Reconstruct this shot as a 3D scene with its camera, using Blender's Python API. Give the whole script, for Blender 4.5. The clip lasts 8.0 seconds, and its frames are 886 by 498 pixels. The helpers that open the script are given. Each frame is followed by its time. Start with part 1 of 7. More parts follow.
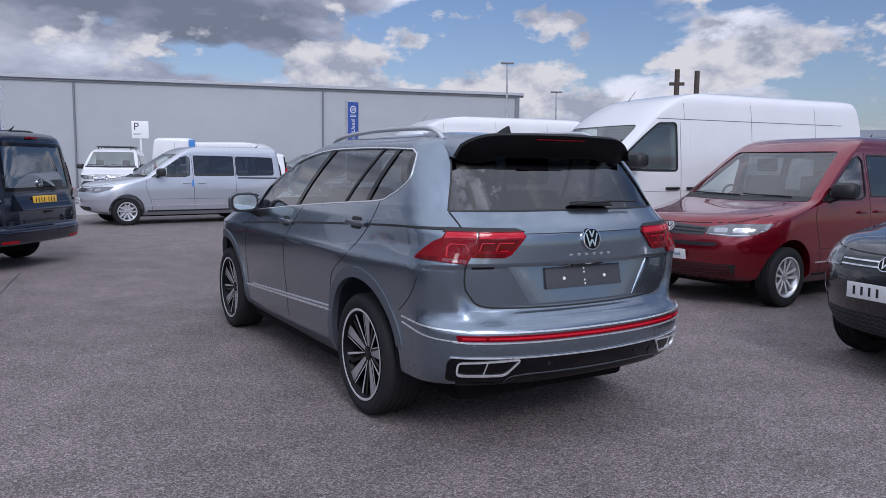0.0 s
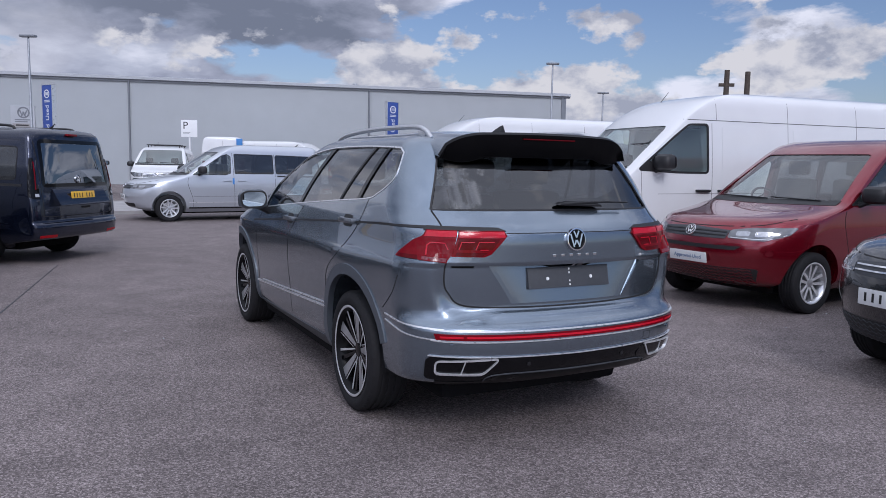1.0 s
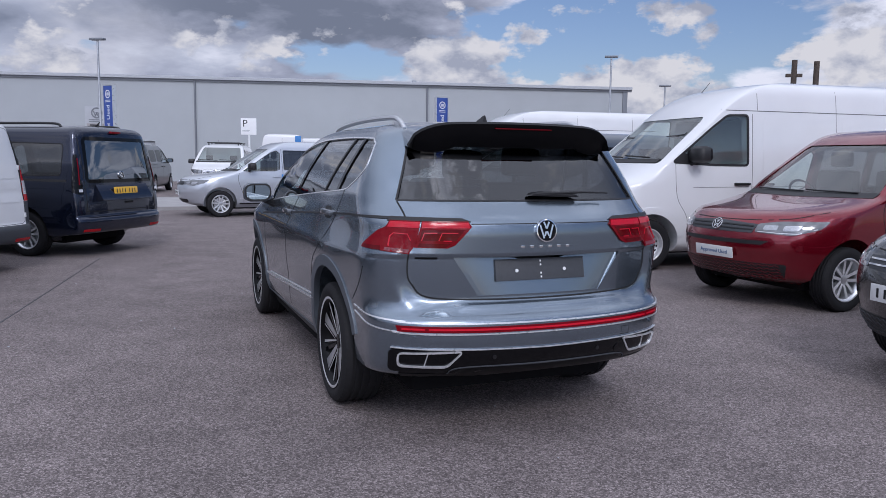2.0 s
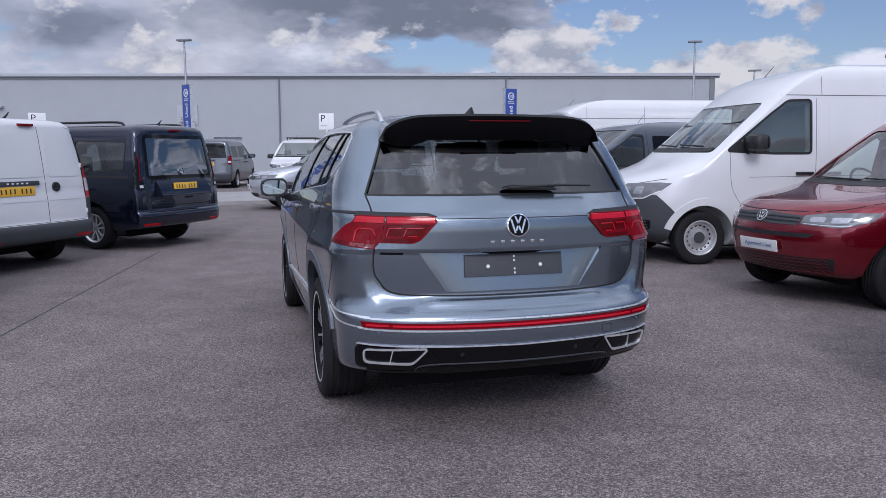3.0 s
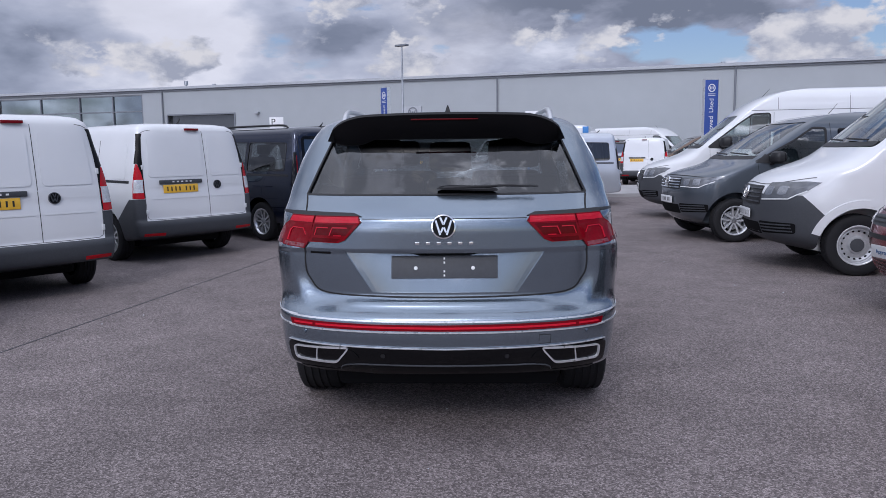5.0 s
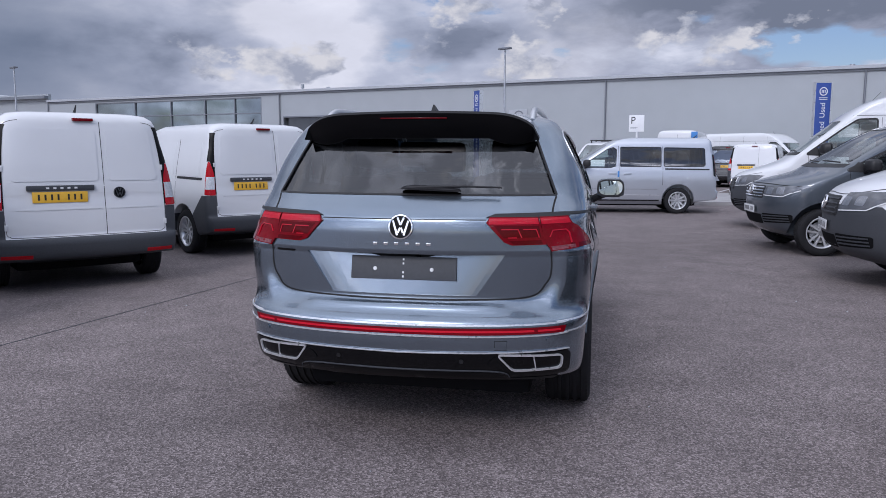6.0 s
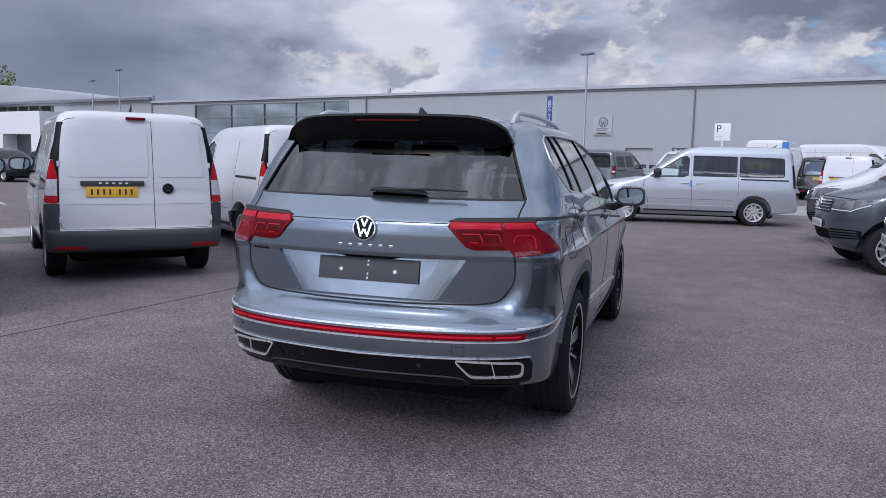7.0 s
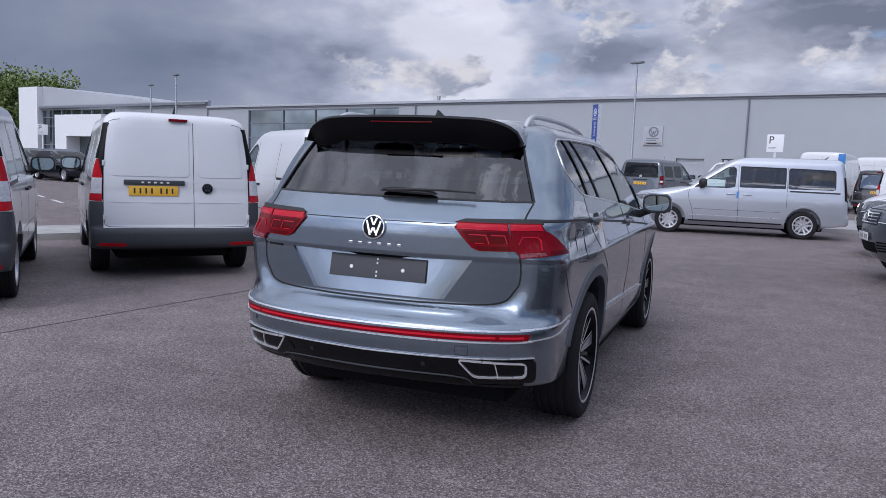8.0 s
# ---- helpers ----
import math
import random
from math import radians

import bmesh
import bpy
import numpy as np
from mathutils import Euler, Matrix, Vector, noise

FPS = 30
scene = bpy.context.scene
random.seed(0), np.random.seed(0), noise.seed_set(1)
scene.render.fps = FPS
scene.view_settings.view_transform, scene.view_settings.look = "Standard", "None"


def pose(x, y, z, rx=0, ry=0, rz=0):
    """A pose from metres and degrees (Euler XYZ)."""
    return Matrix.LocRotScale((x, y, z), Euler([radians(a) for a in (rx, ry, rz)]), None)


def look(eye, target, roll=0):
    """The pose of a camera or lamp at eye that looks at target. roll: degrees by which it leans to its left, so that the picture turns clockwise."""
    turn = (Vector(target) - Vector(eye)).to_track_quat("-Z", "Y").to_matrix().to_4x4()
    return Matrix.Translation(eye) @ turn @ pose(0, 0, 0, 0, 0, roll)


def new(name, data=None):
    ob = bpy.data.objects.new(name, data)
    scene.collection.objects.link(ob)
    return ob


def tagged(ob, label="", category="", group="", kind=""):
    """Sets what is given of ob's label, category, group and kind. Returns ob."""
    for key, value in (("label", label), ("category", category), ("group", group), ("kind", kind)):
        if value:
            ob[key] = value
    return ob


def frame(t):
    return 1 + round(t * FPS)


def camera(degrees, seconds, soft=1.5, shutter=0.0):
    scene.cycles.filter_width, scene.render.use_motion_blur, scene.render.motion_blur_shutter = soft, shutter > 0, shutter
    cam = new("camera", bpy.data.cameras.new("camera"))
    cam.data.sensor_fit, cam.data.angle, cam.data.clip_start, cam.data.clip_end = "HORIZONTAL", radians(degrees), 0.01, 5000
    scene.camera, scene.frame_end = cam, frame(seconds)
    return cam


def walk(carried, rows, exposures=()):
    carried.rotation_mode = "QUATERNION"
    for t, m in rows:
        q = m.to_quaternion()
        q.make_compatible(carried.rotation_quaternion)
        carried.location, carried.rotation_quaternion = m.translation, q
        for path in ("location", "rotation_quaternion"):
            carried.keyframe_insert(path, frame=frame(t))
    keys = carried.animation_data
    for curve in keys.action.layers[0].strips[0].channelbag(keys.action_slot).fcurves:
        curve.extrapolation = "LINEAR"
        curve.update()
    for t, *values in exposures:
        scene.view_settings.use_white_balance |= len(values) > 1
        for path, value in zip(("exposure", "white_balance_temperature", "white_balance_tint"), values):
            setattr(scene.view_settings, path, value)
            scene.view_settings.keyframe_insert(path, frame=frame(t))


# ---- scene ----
cam = camera(60.4, 8.0, soft=0.6)
PATH = [
    (0, (0.104, 0.131, 1.464), (0.074, 2.119, 1.245), 0.6),
    (0.5, (0.288, 0.12, 1.47), (0.199, 2.106, 1.254), 0.9),
    (1, (0.448, 0.132, 1.459), (0.29, 2.113, 1.24), 1.1),
    (1.5, (0.66, 0.19, 1.43), (0.423, 2.163, 1.205), 1.1),
    (2.8, (1.421, 0.371, 1.445), (0.915, 2.291, 1.198), 0.0),
    (3, (1.519, 0.437, 1.446), (0.964, 2.341, 1.193), -0.1),
    (3.5, (1.84, 0.577, 1.46), (1.15, 2.437, 1.201), -0.4),
    (4, (2.202, 0.719, 1.457), (1.37, 2.519, 1.196), -0.7),
    (4.5, (2.532, 0.911, 1.438), (1.556, 2.637, 1.178), -0.8),
    (5, (2.859, 1.136, 1.447), (1.746, 2.778, 1.191), -0.7),
    (5.2, (2.99, 1.235, 1.44), (1.826, 2.842, 1.186), -0.5),
    (6.5, (3.602, 1.889, 1.423), (2.166, 3.26, 1.183), 0.6),
    (7, (3.79, 2.086, 1.42), (2.284, 3.381, 1.185), 1.3),
    (7.5, (3.906, 2.187, 1.405), (2.349, 3.421, 1.178), 2.0),
    (8, (3.95, 2.208, 1.395), (2.363, 3.405, 1.176), 2.2),
]
walk(cam, [(t, look(eye, target, roll)) for t, eye, target, roll in PATH], [(0.0, 0.82, 6040, 15)])

from mathutils.bvhtree import BVHTree

# ---- world and sun ----
def link(nt, a, b):
    nt.links.new(a, b)


def sky_world():
    w = bpy.data.worlds.new("sky")
    w.use_nodes = True
    nt = w.node_tree
    nt.nodes.clear()
    nd = nt.nodes.new
    out, bg = nd("ShaderNodeOutputWorld"), nd("ShaderNodeBackground")
    sky = nd("ShaderNodeTexSky")
    sky.sky_type, sky.sun_disc = "NISHITA", False
    sky.sun_elevation, sky.sun_rotation = radians(SUN_ELEVATION), radians(SUN_ROTATION)
    tc = nd("ShaderNodeTexCoord")

    def scaled(v, shift, detail, rough, dist=0.0, size=1.0):
        m = nd("ShaderNodeMapping")
        m.inputs["Scale"].default_value, m.inputs["Location"].default_value = v, shift
        n = nd("ShaderNodeTexNoise")
        n.inputs["Scale"].default_value, n.inputs["Detail"].default_value = size, detail
        n.inputs["Roughness"].default_value, n.inputs["Distortion"].default_value = rough, dist
        link(nt, tc.outputs["Generated"], m.inputs["Vector"])
        link(nt, m.outputs["Vector"], n.inputs["Vector"])
        return n.outputs["Fac"]

    def ramp(fac, stops):
        r = nd("ShaderNodeValToRGB")
        r.color_ramp.elements[0].position, r.color_ramp.elements[0].color = stops[0][0], (*stops[0][1], 1)
        r.color_ramp.elements[1].position, r.color_ramp.elements[1].color = stops[-1][0], (*stops[-1][1], 1)
        for p, c in stops[1:-1]:
            e = r.color_ramp.elements.new(p)
            e.color = (*c, 1)
        link(nt, fac, r.inputs["Fac"])
        return r.outputs["Color"]

    def mix(f, a, b, blend="MIX"):
        m = nd("ShaderNodeMix")
        m.data_type, m.blend_type = "RGBA", blend
        for sock, v in ((m.inputs[0], f), (m.inputs[6], a), (m.inputs[7], b)):
            if hasattr(v, "links"):
                link(nt, v, sock)
            else:
                sock.default_value = v
        return m.outputs[2]

    def maths(op, a, b):
        m = nd("ShaderNodeMath")
        m.operation = op
        for sock, v in ((m.inputs[0], a), (m.inputs[1], b)):
            if hasattr(v, "links"):
                link(nt, v, sock)
            else:
                sock.default_value = v
        return m.outputs[0]

    sep = nd("ShaderNodeSeparateXYZ")
    link(nt, tc.outputs["Generated"], sep.inputs[0])
    blue = mix(1.0, sky.outputs["Color"], (0.062, 0.064, 0.072, 1), "MULTIPLY")
    # bearing from north (+y) towards the east, and height, in radians
    bearing = maths("ARCTAN2", sep.outputs["X"], sep.outputs["Y"])
    height = maths("ARCSINE", sep.outputs["Z"], 0.0)

    def cloud(az, wide, el, tall, strength):
        """A soft oval of the sky round a bearing and a height, in degrees."""
        u = maths("DIVIDE", maths("SUBTRACT", bearing, radians(az)), radians(wide))
        v = maths("DIVIDE", maths("SUBTRACT", height, radians(el)), radians(tall))
        r = maths("ADD", maths("MULTIPLY", u, u), maths("MULTIPLY", v, v))
        return maths("MULTIPLY", maths("MAXIMUM", maths("SUBTRACT", 1.0, r), 0.0), strength)

    def total(*rows):
        acc = cloud(*rows[0])
        for r in rows[1:]:
            acc = maths("ADD", acc, cloud(*r))
        return acc

    # grey cloud sheet, heavier towards the west (negative x), with gaps of blue
    def rugged(a, b, gain):
        """Two noises, the finer at a third, spread round one half."""
        n = maths("ADD", maths("SUBTRACT", a, 0.5), maths("MULTIPLY", maths("SUBTRACT", b, 0.5), 0.30))
        return maths("ADD", maths("MULTIPLY", n, gain), 0.5)

    wisps = scaled((14.0, 14.0, 34.0), (0.9, 2.7, 1.3), 8, 0.6, 0.4)
    sheet = rugged(scaled((3.4, 3.4, 11.0), (3.1, 0.4, 0.7), 8, 0.55), wisps, 1.5)
    west = maths("MULTIPLY", sep.outputs["X"], -0.30)
    hole = total((-20.0, 20.0, 13.0, 6.0, 0.24), (22.0, 12.0, 10.0, 4.0, 0.14), (4.0, 13.0, 8.5, 8.0, -0.30), (-17.0, 6.0, 7.2, 2.2, -0.26), (-34.5, 5.0, 6.6, 2.2, -0.26), (-24.0, 4.0, 8.6, 1.6, -0.18), (-46.0, 6.0, 12.0, 2.4, -0.2), (26.0, 14.0, 6.0, 4.0, -0.10))
    cover = ramp(maths("ADD", maths("ADD", sheet, hole), west), [(0.40, (0, 0, 0)), (0.52, (1, 1, 1))])
    shade = rugged(scaled((4.5, 4.5, 12.0), (0.3, 2.2, 5.1), 9, 0.55), wisps, 1.15)
    dusk = total((-20.0, 16.0, 11.5, 4.0, -0.16), (-30.0, 9.0, 9.0, 3.0, -0.10), (-42.0, 7.0, 8.3, 1.8, -0.16))
    tone = ramp(maths("ADD", maths("ADD", shade, dusk), ramp(sep.outputs["X"], [(0.0, (0.0, 0.0, 0.0)), (0.20, (0.15, 0.15, 0.15))])),
                [(0.30, (0.15, 0.17, 0.215)), (0.46, (0.28, 0.30, 0.36)), (0.58, (0.41, 0.435, 0.495)), (0.72, (0.66, 0.67, 0.71))])
    # a lighter stretch of cloud in the north-west
    gap = nd("ShaderNodeMapRange")
    gap.interpolation_type = "SMOOTHSTEP"
    gap.inputs["From Min"].default_value, gap.inputs["From Max"].default_value = -0.42, -0.66
    gap.inputs["To Min"].default_value, gap.inputs["To Max"].default_value = 0.0, 0.75
    link(nt, sep.outputs["X"], gap.inputs["Value"])
    pale = ramp(maths("ADD", scaled((5.5, 5.5, 12.0), (2.3, 1.2, 4.1), 9, 0.5), total((-42.0, 7.0, 8.3, 1.8, -0.12), (-52.0, 16.0, 8.0, 11.0, 0.08))), [(0.37, (0.17, 0.195, 0.25)), (0.46, (0.33, 0.36, 0.43)), (0.54, (0.44, 0.465, 0.53)), (0.64, (0.70, 0.70, 0.725))])
    tone = mix(gap.outputs[0], tone, pale)
    # smooth rain cloud far to the west
    rain = nd("ShaderNodeMapRange")
    rain.interpolation_type = "SMOOTHSTEP"
    rain.inputs["From Min"].default_value, rain.inputs["From Max"].default_value = -0.85, -0.965
    rain.inputs["To Min"].default_value, rain.inputs["To Max"].default_value = 0.0, 0.88
    link(nt, sep.outputs["X"], rain.inputs["Value"])
    veil = ramp(scaled((2.4, 2.4, 5.0), (1.2, 0.3, 2.0), 5, 0.45), [(0.35, (0.120, 0.150, 0.205)), (0.65, (0.205, 0.235, 0.295))])
    tone = mix(rain.outputs[0], tone, veil)
    # added, out of view: thinner, brighter cloud south-east near the sun, lighting upright faces
    near = nd("ShaderNodeVectorMath")
    near.operation = "DOT_PRODUCT"
    link(nt, tc.outputs["Generated"], near.inputs[0])
    near.inputs[1].default_value = (0.50, -0.68, 0.54)
    glow = maths("ADD", maths("MULTIPLY", maths("POWER", maths("MAXIMUM", near.outputs["Value"], 0.0), 2.0), GLOW), 1.0)
    lifted = nd("ShaderNodeVectorMath")
    lifted.operation = "SCALE"
    link(nt, tone, lifted.inputs[0])
    link(nt, glow, lifted.inputs["Scale"])
    grey = mix(cover, blue, lifted.outputs[0])
    # bright heaped clouds low over the horizon
    heap = rugged(scaled((9.0, 9.0, 17.0), (1.7, 4.0, 0.0), 9, 0.55), scaled((30.0, 30.0, 46.0), (3.3, 0.2, 2.2), 6, 0.6), 2.1)
    low = total((-22.5, 4.4, 6.4, 2.4, 0.30), (-10.0, 7.5, 6.4, 3.2, 0.34), (4.5, 9.0, 4.8, 3.0, 0.36), (17.0, 10.0, 8.0, 3.0, 0.22), (-57.0, 6.0, 5.8, 2.6, 0.26), (-42.5, 5.0, 10.2, 2.2, 0.20), (-36.5, 4.0, 6.0, 1.8, 0.26), (28.0, 9.0, 8.5, 3.5, 0.22))
    clear = nd("ShaderNodeMapRange")
    clear.inputs["From Min"].default_value, clear.inputs["From Max"].default_value = -0.90, -0.80
    clear.inputs["To Min"].default_value, clear.inputs["To Max"].default_value = -0.30, 0.0
    link(nt, sep.outputs["X"], clear.inputs["Value"])
    lump = ramp(maths("ADD", maths("ADD", heap, low), clear.outputs[0]), [(0.640, (0, 0, 0)), (0.780, (1, 1, 1))])
    lit = ramp(scaled((16.0, 16.0, 26.0), (5.0, 1.0, 0.13), 8, 0.58), [(0.40, (0.30, 0.32, 0.37)), (0.47, (0.42, 0.43, 0.46)), (0.57, (0.58, 0.57, 0.56))])
    # an overcast sky is lightest and smoothest overhead
    over = nd("ShaderNodeMapRange")
    over.interpolation_type = "SMOOTHSTEP"
    over.inputs["From Min"].default_value, over.inputs["From Max"].default_value = 0.34, 0.85
    over.inputs["To Min"].default_value, over.inputs["To Max"].default_value = 0.0, 0.58
    link(nt, sep.outputs["Z"], over.inputs["Value"])
    full = mix(over.outputs[0], mix(1.0, mix(lump, grey, lit), (0.79, 0.79, 0.80, 1), "MULTIPLY"), (0.90, 0.94, 1.02, 1))
    link(nt, full, bg.inputs["Color"])
    bg.inputs["Strength"].default_value = SKY
    link(nt, bg.outputs[0], out.inputs["Surface"])
    scene.world = w


SUN_ELEVATION, SUN_ROTATION, SUN, SKY, GLOW = 38.0, 160.0, 0.62, 0.84, 4.8
sky_world()
sun = new("sun", bpy.data.lights.new("sun", "SUN"))
sun.data.energy, sun.data.angle, sun.data.color = SUN, radians(16), (1.0, 0.96, 0.92)
sun.matrix_world = pose(0, 0, 30, 90 - SUN_ELEVATION, 0, 180 - SUN_ROTATION)


# ---- materials ----
def mat(name, colour, rough=0.5, metal=0.0, coat=0.0, vary=0.0, grain=20.0, bump=0.0, bump_scale=200.0, spec=0.5, flake=0.0):
    m = bpy.data.materials.new(name)
    m.use_nodes = True
    nt = m.node_tree
    b = nt.nodes["Principled BSDF"]
    b.inputs["Base Color"].default_value = (*colour, 1)
    b.inputs["Roughness"].default_value, b.inputs["Metallic"].default_value = rough, metal
    b.inputs["Coat Weight"].default_value, b.inputs["Coat Roughness"].default_value = coat, 0.03
    b.inputs["Specular IOR Level"].default_value = spec
    tc = nt.nodes.new("ShaderNodeTexCoord")
    if vary:
        n = nt.nodes.new("ShaderNodeTexNoise")
        n.inputs["Scale"].default_value, n.inputs["Detail"].default_value = grain, 5
        r = nt.nodes.new("ShaderNodeValToRGB")
        r.color_ramp.elements[0].color = (*[c * (1 - vary) for c in colour], 1)
        r.color_ramp.elements[1].color = (*[min(1, c * (1 + vary)) for c in colour], 1)
        r.color_ramp.elements[0].position, r.color_ramp.elements[1].position = 0.3, 0.7
        link(nt, tc.outputs["Object"], n.inputs["Vector"])
        link(nt, n.outputs["Fac"], r.inputs["Fac"])
        link(nt, r.outputs["Color"], b.inputs["Base Color"])
        q = nt.nodes.new("ShaderNodeMapRange")
        q.inputs["To Min"].default_value, q.inputs["To Max"].default_value = rough * 0.85, min(1, rough * 1.2)
        link(nt, n.outputs["Fac"], q.inputs["Value"])
        link(nt, q.outputs[0], b.inputs["Roughness"])
    if bump:
        n = nt.nodes.new("ShaderNodeTexNoise")
        n.inputs["Scale"].default_value, n.inputs["Detail"].default_value = bump_scale, 3
        k = nt.nodes.new("ShaderNodeBump")
        k.inputs["Strength"].default_value, k.inputs["Distance"].default_value = bump, 0.002
        link(nt, tc.outputs["Object"], n.inputs["Vector"])
        link(nt, n.outputs["Fac"], k.inputs["Height"])
        link(nt, k.outputs["Normal"], b.inputs["Normal"])
    return m


def glass(name, tint, gloss=1.0):
    m = bpy.data.materials.new(name)
    m.use_nodes = True
    nt = m.node_tree
    nt.nodes.clear()
    out, mx = nt.nodes.new("ShaderNodeOutputMaterial"), nt.nodes.new("ShaderNodeMixShader")
    tr, gl, lw = nt.nodes.new("ShaderNodeBsdfTransparent"), nt.nodes.new("ShaderNodeBsdfGlossy"), nt.nodes.new("ShaderNodeLayerWeight")
    steep, fr = nt.nodes.new("ShaderNodeMath"), nt.nodes.new("ShaderNodeMath")
    steep.operation, steep.inputs[1].default_value = "POWER", 4.0
    fr.operation, fr.inputs[1].default_value, fr.inputs[2].default_value = "MULTIPLY_ADD", 0.88, 0.10
    lw.inputs["Blend"].default_value = 0.5
    link(nt, lw.outputs["Facing"], steep.inputs[0])
    link(nt, steep.outputs[0], fr.inputs[0])
    tr.inputs["Color"].default_value = (*tint, 1)
    gl.inputs["Roughness"].default_value = 0.01
    gl.inputs["Color"].default_value = (gloss, gloss, gloss, 1)
    link(nt, fr.outputs[0], mx.inputs[0])
    link(nt, tr.outputs[0], mx.inputs[1])
    link(nt, gl.outputs[0], mx.inputs[2])
    link(nt, mx.outputs[0], out.inputs["Surface"])
    return m


def asphalt():
    m = mat("asphalt", (0.1, 0.1, 0.105), 0.85, spec=0.3)
    nt = m.node_tree
    b = nt.nodes["Principled BSDF"]
    tc = nt.nodes.new("ShaderNodeTexCoord")

    def tex(kind, scale, detail=3):
        n = nt.nodes.new(kind)
        n.inputs["Scale"].default_value = scale
        if kind == "ShaderNodeTexNoise":
            n.inputs["Detail"].default_value = detail
        link(nt, tc.outputs["Object"], n.inputs["Vector"])
        return n

    stones = tex("ShaderNodeTexVoronoi", 120.0)
    fine = tex("ShaderNodeTexNoise", 160.0, 3)
    mid = tex("ShaderNodeTexNoise", 2.2, 6)
    wide = tex("ShaderNodeTexNoise", 0.22, 5)
    shift = nt.nodes.new("ShaderNodeMapping")
    shift.inputs["Location"].default_value = (13.0, 4.0, 0.0)
    link(nt, tc.outputs["Object"], shift.inputs["Vector"])
    link(nt, shift.outputs["Vector"], wide.inputs["Vector"])
    r1 = nt.nodes.new("ShaderNodeValToRGB")
    r1.color_ramp.elements[0].position, r1.color_ramp.elements[0].color = 0.0, (0.081, 0.068, 0.067, 1)
    r1.color_ramp.elements[1].position, r1.color_ramp.elements[1].color = 1.0, (0.420, 0.362, 0.359, 1)
    e = r1.color_ramp.elements.new(0.55)
    e.color = (0.195, 0.166, 0.164, 1)
    sepc = nt.nodes.new("ShaderNodeSeparateColor")
    link(nt, stones.outputs["Color"], sepc.inputs[0])
    addn = nt.nodes.new("ShaderNodeMath")
    addn.operation = "MULTIPLY"
    link(nt, sepc.outputs[0], addn.inputs[0])
    link(nt, fine.outputs["Fac"], addn.inputs[1])
    sc = nt.nodes.new("ShaderNodeMath")
    sc.operation, sc.inputs[1].default_value = "MULTIPLY", 1.7
    link(nt, addn.outputs[0], sc.inputs[0])
    link(nt, sc.outputs[0], r1.inputs["Fac"])
    prev = r1.outputs["Color"]
    for n, lo, hi in ((mid, 0.84, 1.12), (wide, 0.84, 1.12)):
        r = nt.nodes.new("ShaderNodeMapRange")
        r.inputs["From Min"].default_value, r.inputs["From Max"].default_value = 0.3, 0.7
        r.inputs["To Min"].default_value, r.inputs["To Max"].default_value = lo, hi
        link(nt, n.outputs["Fac"], r.inputs["Value"])
        mx = nt.nodes.new("ShaderNodeVectorMath")
        mx.operation = "SCALE"
        link(nt, prev, mx.inputs[0])
        link(nt, r.outputs[0], mx.inputs["Scale"])
        prev = mx.outputs[0]
    link(nt, prev, b.inputs["Base Color"])
    k = nt.nodes.new("ShaderNodeBump")
    k.inputs["Strength"].default_value, k.inputs["Distance"].default_value = 0.6, 0.004
    link(nt, stones.outputs["Distance"], k.inputs["Height"])
    link(nt, k.outputs["Normal"], b.inputs["Normal"])
    return m


ASPHALT = asphalt()
STEEL_BLUE = mat("grey_blue_metallic_paint", (0.205, 0.25, 0.30), 0.25, 0.9, 1.0, 0.02, 900)
ARCH_GREY = mat("satin_arch_paint", (0.12, 0.14, 0.165), 0.42, 0.5, 0.0, 0.05, 60)
WHITE = mat("white_paint", (0.69, 0.70, 0.715), 0.35, 0.0, 0.8, 0.02, 2)
NAVY = mat("navy_metallic_paint", (0.010, 0.015, 0.036), 0.18, 0.7, 1.0, 0.05, 500)
RED = mat("red_metallic_paint", (0.20, 0.003, 0.014), 0.22, 0.6, 1.0, 0.06, 700)
SILVER = mat("silver_paint", (0.52, 0.55, 0.60), 0.3, 0.55, 1.0, 0.03, 700)
ANTHRACITE = mat("grey_paint", (0.085, 0.10, 0.12), 0.32, 0.5, 1.0, 0.05, 700)
BLACK_PAINT = mat("black_paint", (0.012, 0.012, 0.014), 0.25, 0.2, 1.0, 0.05, 500)
BRONZE = mat("bronze_paint", (0.09, 0.055, 0.035), 0.3, 0.6, 1.0, 0.05, 500)
PLASTIC = mat("grey_plastic", (0.050, 0.054, 0.062), 0.55, 0.0, 0.0, 0.1, 60, 0.3, 900)
BLACK = mat("black_plastic", (0.012, 0.012, 0.014), 0.5, 0.0, 0.0, 0.1, 30)
LINING = mat("dark_lining", (0.008, 0.008, 0.009), 0.9, spec=0.1)
HEADLINER = mat("grey_headliner", (0.30, 0.31, 0.32), 0.9, 0.0, 0.0, 0.1, 8)
RED_LAMP = mat("red_lamp", (0.44, 0.006, 0.012), 0.12, 0.0, 0.0, 0.1, 40, spec=0.3)
SPOILER_BLACK = mat("spoiler_black", (0.004, 0.004, 0.005), 0.35, 0.0, 0.0, spec=0.15)
GLOSS_BLACK = mat("gloss_black", (0.004, 0.004, 0.005), 0.05, 0.0, 0.0, spec=0.27)
SATIN = mat("bright_trim", (0.78, 0.79, 0.81), 0.28, 0.65, 0.0, 0.05, 30)
MACHINED = mat("machined_alloy", (0.72, 0.73, 0.75), 0.3, 0.55, 0.3, 0.05, 40)
BLADE = mat("dark_machined_alloy", (0.50, 0.51, 0.53), 0.3, 0.7, 0.3, 0.06, 40)
# for joints between panels, and for dark lines painting shade along creases
GAP = mat("gap_and_crease_shade", (0.01, 0.01, 0.011), 0.8)
